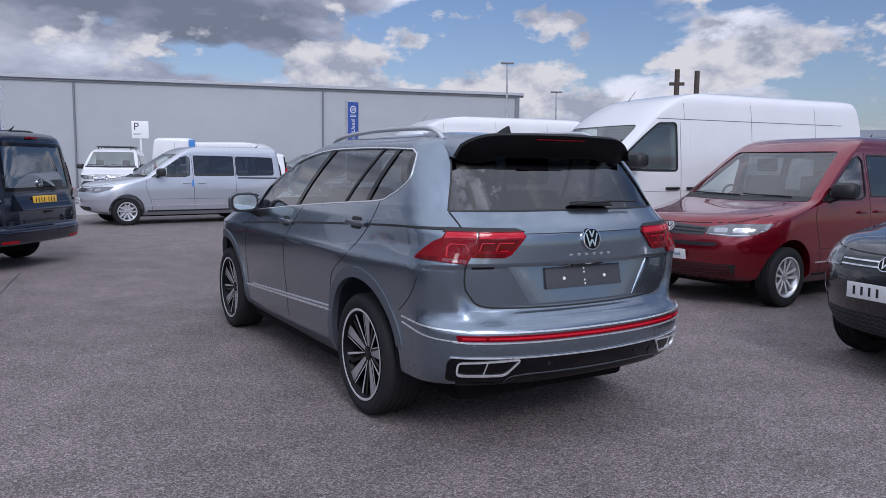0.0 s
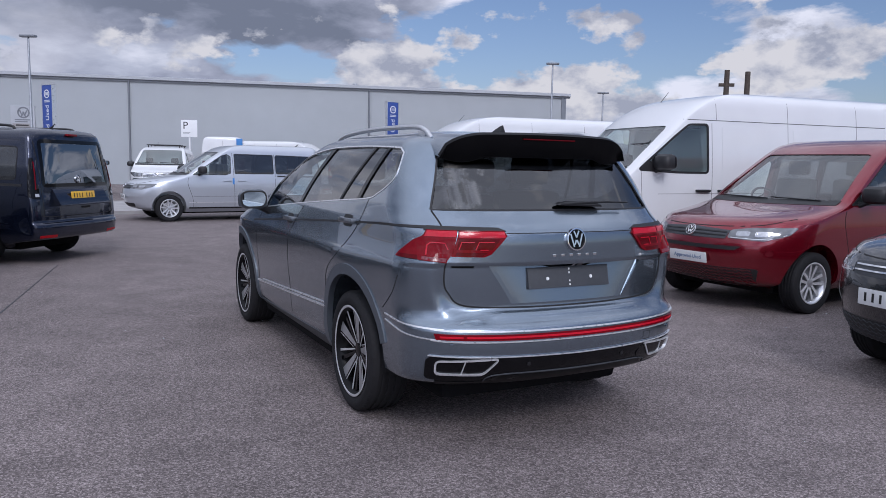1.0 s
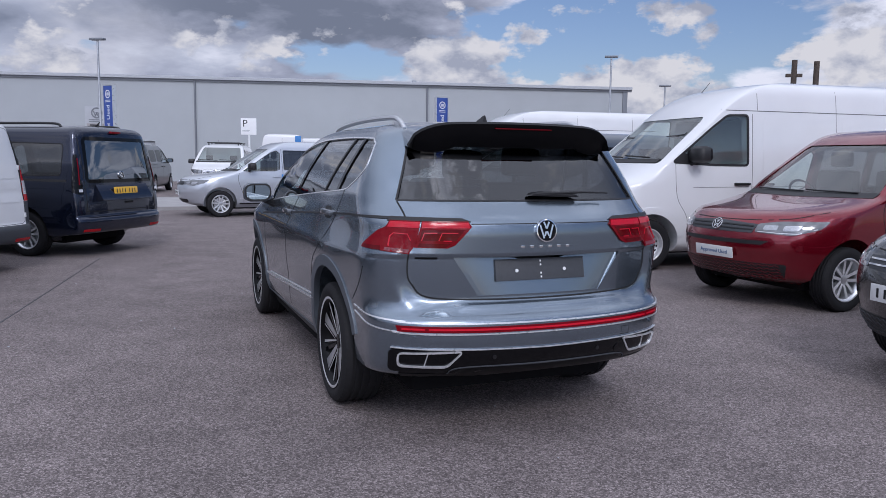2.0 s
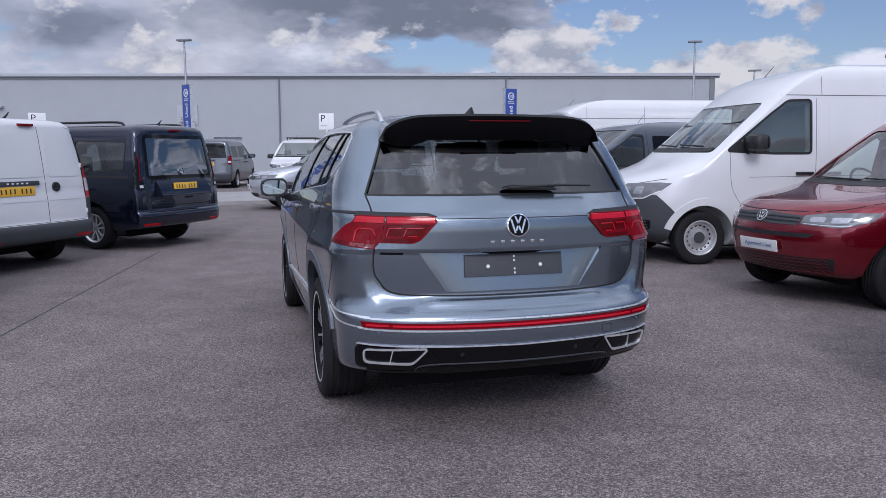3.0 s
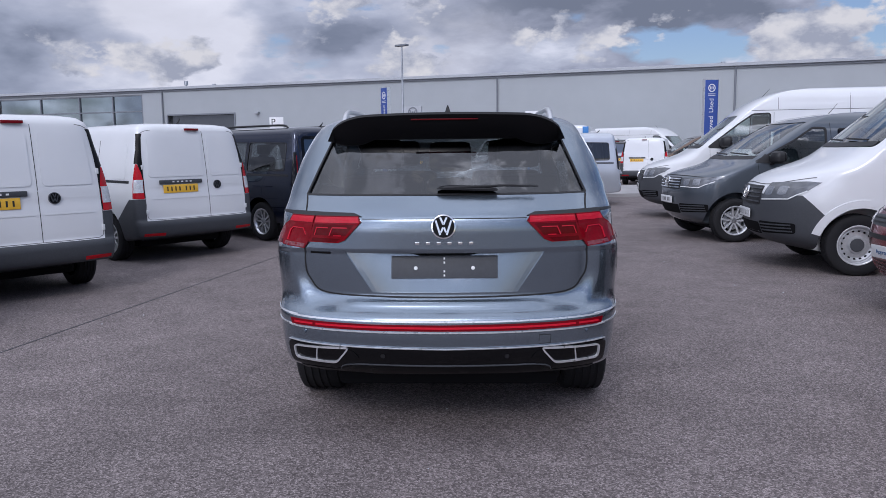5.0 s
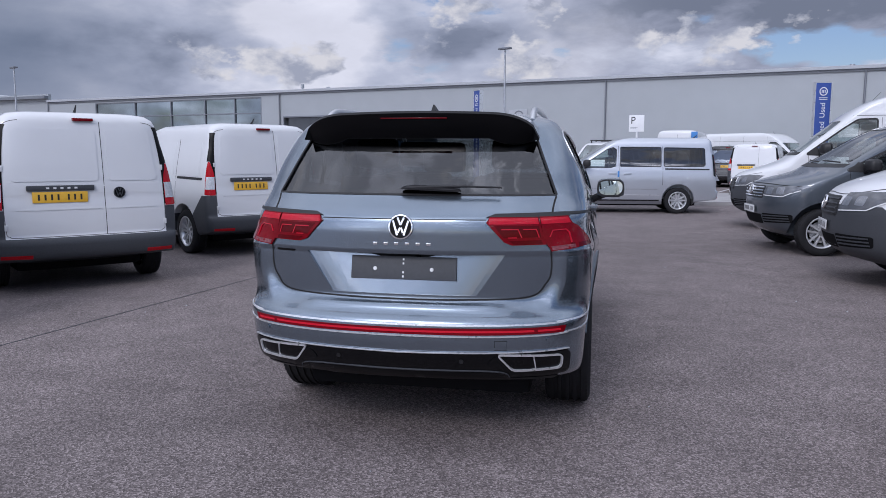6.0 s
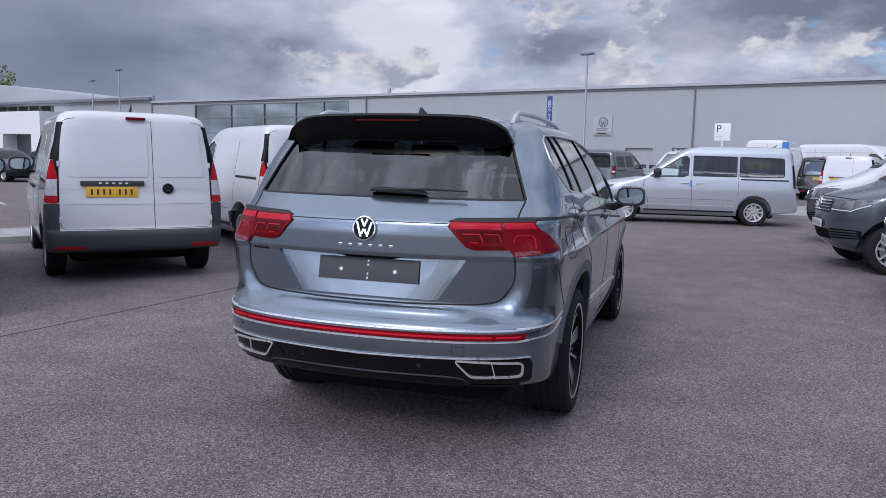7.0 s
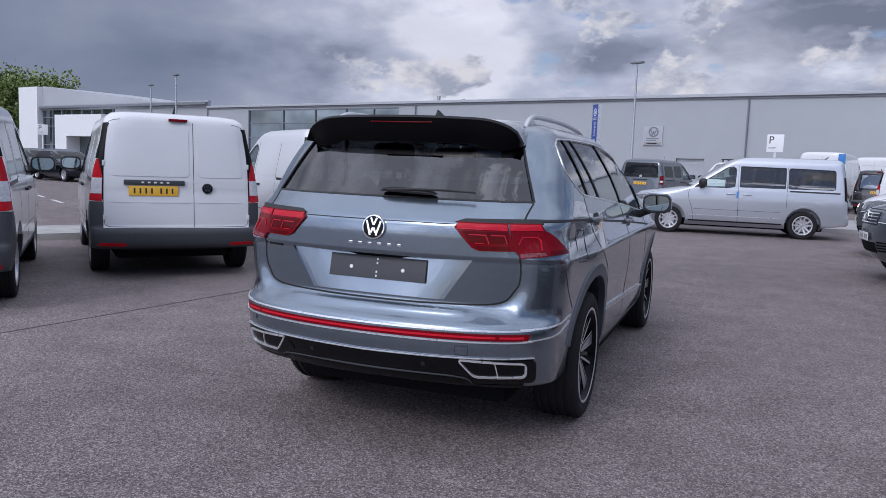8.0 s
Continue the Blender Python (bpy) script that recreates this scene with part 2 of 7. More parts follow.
SEAM = mat("seam_and_crease_shade", (0.10, 0.10, 0.105), 0.8)
RUBBER = mat("tyre_rubber", (0.016, 0.016, 0.018), 0.75, 0.0, 0.0, 0.15, 25, 0.4, 300, spec=0.25)
CHROME = mat("chrome", (0.82, 0.83, 0.85), 0.08, 1.0)
ALLOY = mat("silver_alloy", (0.62, 0.63, 0.65), 0.3, 0.9, 0.3, 0.05, 40)
STEEL = mat("steel_wheel", (0.55, 0.56, 0.58), 0.4, 0.6, 0.0, 0.1, 30)
RED_LENS = mat("red_lens", (0.17, 0.002, 0.007), 0.08, 0.0, 0.0, 0.1, 60, spec=0.18)
RED_DARK = mat("dark_red_lens", (0.095, 0.001, 0.004), 0.08, 0.0, 0.0, 0.1, 60, spec=0.18)
RED_BRIGHT = mat("bright_red_lens", (0.60, 0.012, 0.03), 0.12, 0.0, 0.0, 0.05, 60, spec=0.35)
RED_BAND = mat("lit_red_band", (0.48, 0.006, 0.020), 0.1, 0.0, 0.0, 0.08, 60, spec=0.4)
PINK_LENS = mat("pale_red_lens", (0.17, 0.04, 0.05), 0.12, 0.0, 0.0, 0.4, 90, spec=0.4)
CLEAR_LENS = mat("clear_lens", (0.62, 0.63, 0.65), 0.25, 0.3, 0.2, 0.15, 45)
HEADLAMP = mat("headlamp_glass", (0.15, 0.155, 0.165), 0.10, 0.5, 0.8, 0.15, 12)
LAMP_CHROME = mat("lamp_reflector_chrome", (0.36, 0.37, 0.39), 0.18, 0.8, 0.5, 0.1, 30)
# dark loading doors, and the painted shade inside the workshop doorway
DOOR_AND_SHADE = mat("dark_door_and_doorway_shade", (0.05, 0.055, 0.06), 0.15, 0.3, 1.0, 0.3, 60)
YELLOW = mat("yellow_plate", (0.82, 0.47, 0.04), 0.35, 0.0, 0.2, 0.05, 30)
PLATE_WHITE = mat("white_plate", (0.75, 0.76, 0.76), 0.35, 0.0, 0.2, 0.03, 30)
INK = mat("black_print", (0.015, 0.015, 0.016), 0.6)
INK_BLUE = mat("blue_print", (0.03, 0.10, 0.25), 0.6)
GLASS_DARK = glass("privacy_glass", (0.17, 0.18, 0.19))
GLASS_MID = glass("tinted_glass", (0.66, 0.74, 0.72))
SKY_GLASS = mat("dark_reflecting_glass", (0.20, 0.215, 0.235), 0.02, 1.0)
GLASS_CLEAR = glass("clear_glass", (0.78, 0.86, 0.84))
MIRROR = mat("mirror_glass", (0.42, 0.47, 0.49), 0.02, 1.0)
FABRIC = mat("seat_fabric", (0.03, 0.03, 0.033), 0.9, 0.0, 0.0, 0.2, 80, 0.3, 500)
CLADDING = mat("grey_wall_cladding", (0.375, 0.40, 0.42), 0.45, 0.1, 0.0, 0.03, 0.8)
CLAD_DARK = mat("grey_trim", (0.19, 0.205, 0.23), 0.45, 0.1, 0.0, 0.05, 2)
RENDER_WHITE = mat("white_wall", (0.78, 0.79, 0.80), 0.6, 0.0, 0.0, 0.03, 3)
SHOP_GLASS = mat("showroom_glazing", (0.26, 0.30, 0.32), 0.03, 0.9, 0.0, 0.25, 0.35)
GALV = mat("galvanised_steel", (0.45, 0.47, 0.50), 0.45, 0.7, 0.0, 0.1, 8)
BANNER_BLUE = mat("blue_sign", (0.035, 0.075, 0.30), 0.4, 0.0, 0.2, 0.04, 3)
SIGN_WHITE = mat("white_sign", (0.78, 0.79, 0.80), 0.45, 0.0, 0.0, 0.03, 5)
SIGN_GREY = mat("grey_sign", (0.42, 0.44, 0.47), 0.45, 0.0, 0.0, 0.04, 5)
KERB = mat("concrete_kerb", (0.36, 0.35, 0.34), 0.8, 0.0, 0.0, 0.2, 3, 0.5, 80)
PAVING = mat("pale_paving", (0.33, 0.32, 0.32), 0.8, 0.0, 0.0, 0.15, 1.5, 0.4, 60)
LINE = mat("white_line", (0.55, 0.55, 0.55), 0.7, 0.0, 0.0, 0.2, 9)
WOOD = mat("weathered_wood", (0.07, 0.055, 0.045), 0.85, 0.0, 0.0, 0.3, 8, 0.5, 60)
LEAF = mat("leaves", (0.155, 0.205, 0.055), 0.6, 0.0, 0.0, 0.45, 0.9)
BARK = mat("bark", (0.08, 0.06, 0.045), 0.9, 0.0, 0.0, 0.3, 6, 0.5, 30)
TAPE = mat("blue_tape", (0.05, 0.22, 0.55), 0.5)


# ---- mesh tools ----
def finish(bm, name, material, smooth=40):
    me = bpy.data.meshes.new(name)
    bm.normal_update()
    bm.to_mesh(me)
    bm.free()
    if smooth:
        me.polygons.foreach_set("use_smooth", [True] * len(me.polygons))
        me.set_sharp_from_angle(angle=radians(smooth))
    for x in material if isinstance(material, (list, tuple)) else (material,):
        me.materials.append(x)
    return me


def part(name, bm, material, parent, label="", smooth=40):
    """One mesh object under a thing or a part."""
    me = bm if isinstance(bm, bpy.types.Mesh) else finish(bm, name, material, smooth)
    ob = new(name, me)
    ob.parent = parent
    if parent is not None and parent.type == "MESH":
        ob.matrix_parent_inverse = parent.matrix_basis.inverted()
    if label:
        ob["label"] = label
    return ob


def thing(name, label, category, m=None, group="", kind=""):
    ob = new(name)
    ob.empty_display_size = 0.2
    if m is not None:
        ob.matrix_basis = m
    return tagged(ob, label, category, group, kind)


def box(bm, x0, x1, y0, y1, z0, z1, bevel=0.0):
    r = bmesh.ops.create_cube(bm, size=1.0, matrix=Matrix.Translation(((x0 + x1) / 2, (y0 + y1) / 2, (z0 + z1) / 2)) @ Matrix.Diagonal((x1 - x0, y1 - y0, z1 - z0, 1)))
    if bevel:
        edges = list({e for v in r["verts"] for e in v.link_edges})
        bmesh.ops.bevel(bm, geom=edges, offset=bevel, segments=2, affect="EDGES", profile=0.6)
    return r["verts"]


def boxes(*rows, bevel=0.0):
    bm = bmesh.new()
    for r in rows:
        box(bm, *r, bevel=bevel)
    return bm


def lathe(profile, n=48, axis="x", close=False):
    """Turn (radius, along) points round an axis."""
    bm = bmesh.new()
    rings = []
    for k in range(n):
        a = 2 * math.pi * k / n
        c, s = math.cos(a), math.sin(a)
        rings.append([bm.verts.new((h, r * c, r * s) if axis == "x" else (r * c, r * s, h)) for r, h in profile])
    m = len(profile)
    for k in range(n):
        a, b = rings[k], rings[(k + 1) % n]
        for i in range(m if close else m - 1):
            j = (i + 1) % m
            bm.faces.new((a[i], a[j], b[j], b[i]))
    bmesh.ops.remove_doubles(bm, verts=bm.verts, dist=1e-5)
    bmesh.ops.recalc_face_normals(bm, faces=bm.faces)
    return bm


def tube(points, r, n=8, taper=1.0):
    """A round bar along points."""
    bm = bmesh.new()
    pts = [Vector(p) for p in points]
    rings = []
    for i, p in enumerate(pts):
        d = (pts[min(i + 1, len(pts) - 1)] - pts[max(i - 1, 0)]).normalized()
        side = d.cross(Vector((0.13, 0.31, 0.94))).normalized()
        up = side.cross(d)
        rr = r * (1 + (taper - 1) * i / max(1, len(pts) - 1))
        rings.append([bm.verts.new(p + rr * (math.cos(2 * math.pi * k / n) * side + math.sin(2 * math.pi * k / n) * up)) for k in range(n)])
    for a, b in zip(rings, rings[1:]):
        for k in range(n):
            bm.faces.new((a[k], a[(k + 1) % n], b[(k + 1) % n], b[k]))
    bm.faces.new(rings[0])
    bm.faces.new(rings[-1])
    bmesh.ops.recalc_face_normals(bm, faces=bm.faces)
    return bm


def join(*bms):
    out = bmesh.new()
    for b in bms:
        me = bpy.data.meshes.new("tmp")
        b.to_mesh(me)
        b.free()
        out.from_mesh(me)
        bpy.data.meshes.remove(me)
    return out


def moved(bm, m):
    bmesh.ops.transform(bm, matrix=m, verts=bm.verts)
    return bm


def spline(points, n=6):
    """Catmull-Rom through 2D or 3D points."""
    p = [np.array(q, float) for q in points]
    out = []
    for i in range(len(p) - 1):
        a, b, c, d = p[max(i - 1, 0)], p[i], p[i + 1], p[min(i + 2, len(p) - 1)]
        for k in range(n):
            t = k / n
            out.append(0.5 * (2 * b + (c - a) * t + (2 * a - 5 * b + 4 * c - d) * t * t + (3 * b - a - 3 * c + d) * t ** 3))
    return [tuple(q) for q in out] + [tuple(p[-1])]


def rounded(poly, r, n=4):
    """A polygon with rounded corners."""
    out = []
    m = len(poly)
    for i in range(m):
        p, a, b = Vector(poly[i]), Vector(poly[i - 1]), Vector(poly[(i + 1) % m])
        rr = min(r, (a - p).length * 0.45, (b - p).length * 0.45)
        s, e = p + (a - p).normalized() * rr, p + (b - p).normalized() * rr
        for k in range(n + 1):
            t = k / n
            out.append(tuple((1 - t) ** 2 * s + 2 * t * (1 - t) * p + t * t * e))
    return out


def rect(x0, x1, z0, z1, r=0.0):
    q = [(x0, z0), (x1, z0), (x1, z1), (x0, z1)]
    return rounded(q, r) if r else q


def mirrored(poly):
    return [(-x, z) for x, z in reversed(poly)]


def ribbon(points, width):
    p = [Vector(q) for q in points]
    left, right = [], []
    for i, q in enumerate(p):
        d = (p[min(i + 1, len(p) - 1)] - p[max(i - 1, 0)]).normalized()
        nrm = Vector((-d.y, d.x)) * width / 2
        left.append(tuple(q + nrm))
        right.append(tuple(q - nrm))
    return left + right[::-1]


def pchip(x, y, xs):
    x, y = np.array(x, float), np.array(y, float)
    h, d = np.diff(x), np.diff(y) / np.diff(x)
    m = np.zeros_like(y)
    m[0], m[-1] = d[0], d[-1]
    for i in range(1, len(x) - 1):
        if d[i - 1] * d[i] > 0:
            w1, w2 = 2 * h[i] + h[i - 1], h[i] + 2 * h[i - 1]
            m[i] = (w1 + w2) / (w1 / d[i - 1] + w2 / d[i])
    k = np.clip(np.searchsorted(x, xs, side="right") - 1, 0, len(x) - 2)
    t = (xs - x[k]) / h[k]
    return (1 + 2 * t) * (1 - t) ** 2 * y[k] + t * (1 - t) ** 2 * h[k] * m[k] + t * t * (3 - 2 * t) * y[k + 1] + t * t * (t - 1) * h[k] * m[k + 1]


def shell(levels, powers, inset=0.0, lift=0.0, zmin=None, zmax=None, rear=None, step=0.035, nr=18, warp=None):
    """A closed body from plan outlines stacked in height. levels: z, rear, front, half width, depth of the rear and the front rounding."""
    L = np.array(levels, float)
    zs = []
    for a, b in zip(L[:-1, 0], L[1:, 0]):
        k = max(1, int(round((b - a) / step)))
        zs += [a + (b - a) * i / k for i in range(k)]
    zs = np.array(zs + [L[-1, 0]])
    cols = [pchip(L[:, 0], L[:, i], zs) for i in range(1, 6)]
    if zmin is not None:
        keep = (zs >= zmin) & (zs <= zmax)
        zs, cols = zs[keep], [c[keep] for c in cols]
    bm = bmesh.new()
    rings = []
    ns, nf = 36, 16
    for z, yr, yf, w, cr, cf in zip(zs, *cols):
        yr, yf, w = (yr if rear is None else max(yr, rear)) + inset, yf - inset, max(w - inset, 0.02)
        gap = max(yf - yr, 0.05)
        cr, cf = min(cr, gap * 0.45), min(cf, gap * 0.5)
        half = []
        for i in range(nr + 1):
            a = 0.5 * math.pi * i / nr
            half.append((w * math.sin(a) ** (2 / powers[0]), yr + cr * (1 - math.cos(a) ** (2 / powers[0]))))
        for i in range(1, ns):
            half.append((w, yr + cr + (yf - cf - yr - cr) * i / ns))
        for i in range(nf, -1, -1):
            a = 0.5 * math.pi * i / nf
            half.append((w * math.sin(a) ** (2 / powers[1]), yf - cf * (1 - math.cos(a) ** (2 / powers[1]))))
        if warp is not None:
            half = [warp(x, y, z) for x, y in half]
        pts = half + [(-x, y) for x, y in half[-2:0:-1]]
        rings.append([bm.verts.new((x, y, z - lift)) for x, y in pts])
    n = len(rings[0])
    for a, b in zip(rings, rings[1:]):
        for k in range(n):
            bm.faces.new((a[k], a[(k + 1) % n], b[(k + 1) % n], b[k]))
    for ring in (rings[0], rings[-1]):
        # cap of crosswise strips
        h = len(ring) // 2
        for k in range(h):
            a, b, c, d = ring[k], ring[k + 1], ring[(-k - 1) % n], ring[(-k) % n]
            q = [a, b] + [v for v in (c, d) if v not in (a, b)]
            q = list(dict.fromkeys(q))
            if len(q) > 2:
                bm.faces.new(q)
    bmesh.ops.recalc_face_normals(bm, faces=bm.faces)
    return bm


def prism(poly, axis, a, b):
    """A solid from a 2D outline: axis x takes (y, z), axis y takes (x, z), axis z takes (x, y)."""
    bm = bmesh.new()
    put = {"x": lambda p, h: (h, p[0], p[1]), "y": lambda p, h: (p[0], h, p[1]), "z": lambda p, h: (p[0], p[1], h)}[axis]
    lo, hi = [bm.verts.new(put(p, a)) for p in poly], [bm.verts.new(put(p, b)) for p in poly]
    n = len(poly)
    for k in range(n):
        bm.faces.new((lo[k], lo[(k + 1) % n], hi[(k + 1) % n], hi[k]))
    bm.faces.new(lo)
    bm.faces.new(hi)
    bmesh.ops.recalc_face_normals(bm, faces=bm.faces)
    return bm


def subtract(bm, cutters):
    """Take solids away from a solid, one after the other."""
    me = finish(bm, "solid", (), 0)
    ob = new("solid", me)
    made = []
    for c in cutters:
        o = new("cutter", finish(c, "cutter", (), 0))
        made.append(o)
        mod = ob.modifiers.new("cut", "BOOLEAN")
        mod.operation, mod.object, mod.solver = "DIFFERENCE", o, "EXACT"
    dg = bpy.context.evaluated_depsgraph_get()
    res = bpy.data.meshes.new_from_object(ob.evaluated_get(dg))
    for o in [ob] + made:
        d = o.data
        bpy.data.objects.remove(o)
        bpy.data.meshes.remove(d)
    return res


AXES = {
    "rear": (lambda a, b: (a, -30, b), Vector((0, 1, 0))), "front": (lambda a, b: (a, 30, b), Vector((0, -1, 0))),
    "left": (lambda a, b: (-30, a, b), Vector((1, 0, 0))), "right": (lambda a, b: (30, a, b), Vector((-1, 0, 0))),
    "top": (lambda a, b: (a, b, 30), Vector((0, 0, -1))),
}


class Body:
    """A body shell, on whose skin panels, lamps and trims are laid."""

    def __init__(self, levels, powers, cuts=(), step=0.035, nr=18, warp=None):
        bm = shell(levels, powers, step=step, nr=nr, warp=warp)
        for co, no in cuts:
            bmesh.ops.bisect_plane(bm, geom=bm.verts[:] + bm.edges[:] + bm.faces[:], plane_co=co, plane_no=no)
        bm.normal_update()
        self.tree = BVHTree.FromBMesh(bm)
        bm.verts.ensure_lookup_table()
        bm.faces.ensure_lookup_table()
        self.face_normals = [[(v.co.copy(), v.normal.copy()) for v in f.verts] for f in bm.faces]
        self.levels, self.powers, self.bm = levels, powers, bm
        self.mesh = None

    def normal(self, index, co):
        n, tot = Vector(), 0.0
        for p, q in self.face_normals[index]:
            w = 1.0 / ((p - co).length_squared + 1e-7)
            n += q * w
        return n.normalized()

    def cut(self, cutters, lining_far=0.004, paint_in=None):
        """Cut openings; inner faces take the second material; outer faces keep the smooth normals of the skin."""
        me = subtract(self.bm, cutters)
        if len(me.polygons) < 100:
            raise RuntimeError("body lost in cutting")
        me.polygons.foreach_set("use_smooth", [True] * len(me.polygons))
        normals = [None] * len(me.loops)
        for p in me.polygons:
            c, n, i, d = self.tree.find_nearest(p.center)
            outer = d is not None and d < lining_far and n.dot(p.normal) > 0.8
            p.material_index = 0 if outer or (paint_in is not None and paint_in(p.center)) else 1
            for li in p.loop_indices:
                co = me.vertices[me.loops[li].vertex_index].co
                if outer:
                    _, _, k, _ = self.tree.find_nearest(co)
                    q = self.normal(k, co)
                    normals[li] = q if q.dot(p.normal) > 0.7 else p.normal.copy()
                else:
                    normals[li] = p.normal.copy()
        me.normals_split_custom_set(normals)
        self.mesh = me
        return me

    def at(self, axis, a, b, off=0.0):
        f, d = AXES[axis]
        p, n, i, _ = self.tree.ray_cast(Vector(f(a, b)), d)
        if p is None:
            p, n, i, _ = self.tree.find_nearest(Vector(f(a, b)) + d * 29.2)
        n = self.normal(i, p)
        return p + n * off, n

    def panel(self, poly, axis, off=0.004, thick=0.012, step=0.06, quads=None):
        """A piece of skin with an outline of its own, lying off above the body, with turned-in edges."""
        f, d = AXES[axis]
        bm = bmesh.new()
        flat = {"rear": lambda p: (p[0], 0, p[1]), "front": lambda p: (p[0], 0, p[1]), "left": lambda p: (0, p[0], p[1]), "right": lambda p: (0, p[0], p[1]), "top": lambda p: (p[0], p[1], 0)}[axis]
        if quads is None:
            clean = []
            for p in poly:
                if not clean or (Vector(p) - Vector(clean[-1])).length > 1e-5:
                    clean.append(p)
            if (Vector(clean[0]) - Vector(clean[-1])).length < 1e-5:
                clean.pop()
            bm.faces.new([bm.verts.new(flat(p)) for p in clean])
            bmesh.ops.triangulate(bm, faces=bm.faces[:], ngon_method="EAR_CLIP")
        else:
            rails = [[bm.verts.new(flat(p)) for p in side] for side in quads]
            for i in range(len(rails[0]) - 1):
                bm.faces.new((rails[0][i], rails[0][i + 1], rails[1][i + 1], rails[1][i]))
        ia, ib = {"rear": (0, 2), "front": (0, 2), "left": (1, 2), "right": (1, 2), "top": (0, 1)}[axis]
        for ax in (ia, ib):
            lo, hi = min(v.co[ax] for v in bm.verts), max(v.co[ax] for v in bm.verts)
            k = math.ceil(lo / step)
            while k * step < hi:
                co, no = Vector(), Vector()
                co[ax], no[ax] = k * step, 1
                bmesh.ops.bisect_plane(bm, geom=bm.verts[:] + bm.edges[:] + bm.faces[:], plane_co=co, plane_no=no, dist=1e-4)
                k += 1
        nor = {}
        for v in bm.verts:
            p, n = self.at(axis, v.co[ia], v.co[ib])
            v.co, nor[v] = p + n * off, n
        bm.normal_update()
        if sum(fc.normal.dot(nor[fc.verts[0]]) * fc.calc_area() for fc in bm.faces) < 0:
            bmesh.ops.reverse_faces(bm, faces=bm.faces[:])
        edges = [e for e in bm.edges if e.is_boundary]
        if thick:
            low = {}
            for e in edges:
                for v in e.verts:
                    if v not in low:
                        low[v] = bm.verts.new(v.co - nor[v] * thick)
            for e in edges:
                a, b = e.verts
                lp = e.link_faces[0].loops[:]
                for l in lp:
                    if l.edge == e:
                        a, b = l.vert, l.link_loop_next.vert
                bm.faces.new((b, a, low[a], low[b]))
        bm.normal_update()
        return bm

    def strip(self, points, width, axis, off=0.004, thick=0.01, step=0.08):
        """A band along a line on the skin."""
        fine = [points[0]]
        for p, q in zip(points, points[1:]):
            k = max(1, int((Vector(q) - Vector(p)).length / 0.06))
            fine += [tuple(Vector(p).lerp(Vector(q), (i + 1) / k)) for i in range(k)]
        keep = [fine[0]]
        for p in fine[1:]:
            if (Vector(p) - Vector(keep[-1])).length > 0.002:
                keep.append(p)
        out = ribbon(keep, width)
        n = len(keep)
        return self.panel(None, axis, off, thick, 9.0, quads=(out[:n], out[n:][::-1]))


def slice_mesh(me, pred):
    """Two meshes: the faces for which pred(centre) holds, and the rest."""
    outs = []
    for want in (True, False):
        keep = [p for p in me.polygons if bool(pred(p.center)) == want]
        used = sorted({v for p in keep for v in p.vertices})
        idx = {v: i for i, v in enumerate(used)}
        q = bpy.data.meshes.new("piece")
        q.from_pydata([me.vertices[v].co[:] for v in used], [], [[idx[v] for v in p.vertices] for p in keep])
        q.polygons.foreach_set("material_index", [p.material_index for p in keep])
        q.polygons.foreach_set("use_smooth", [True] * len(keep))
        normals = [tuple(me.corner_normals[li].vector) for p in keep for li in p.loop_indices]
        q.normals_split_custom_set(normals)
        outs.append(q)
    return outs


def dressed(me, *mats):
    me = me.copy()
    me.materials.clear()
    for m in mats:
        me.materials.append(m)
    if len(mats) > 2:
        for p in me.polygons:
            if p.material_index == 1 and p.center.z > 0.99:
                p.material_index = 2
    return me


WHEELS = {}


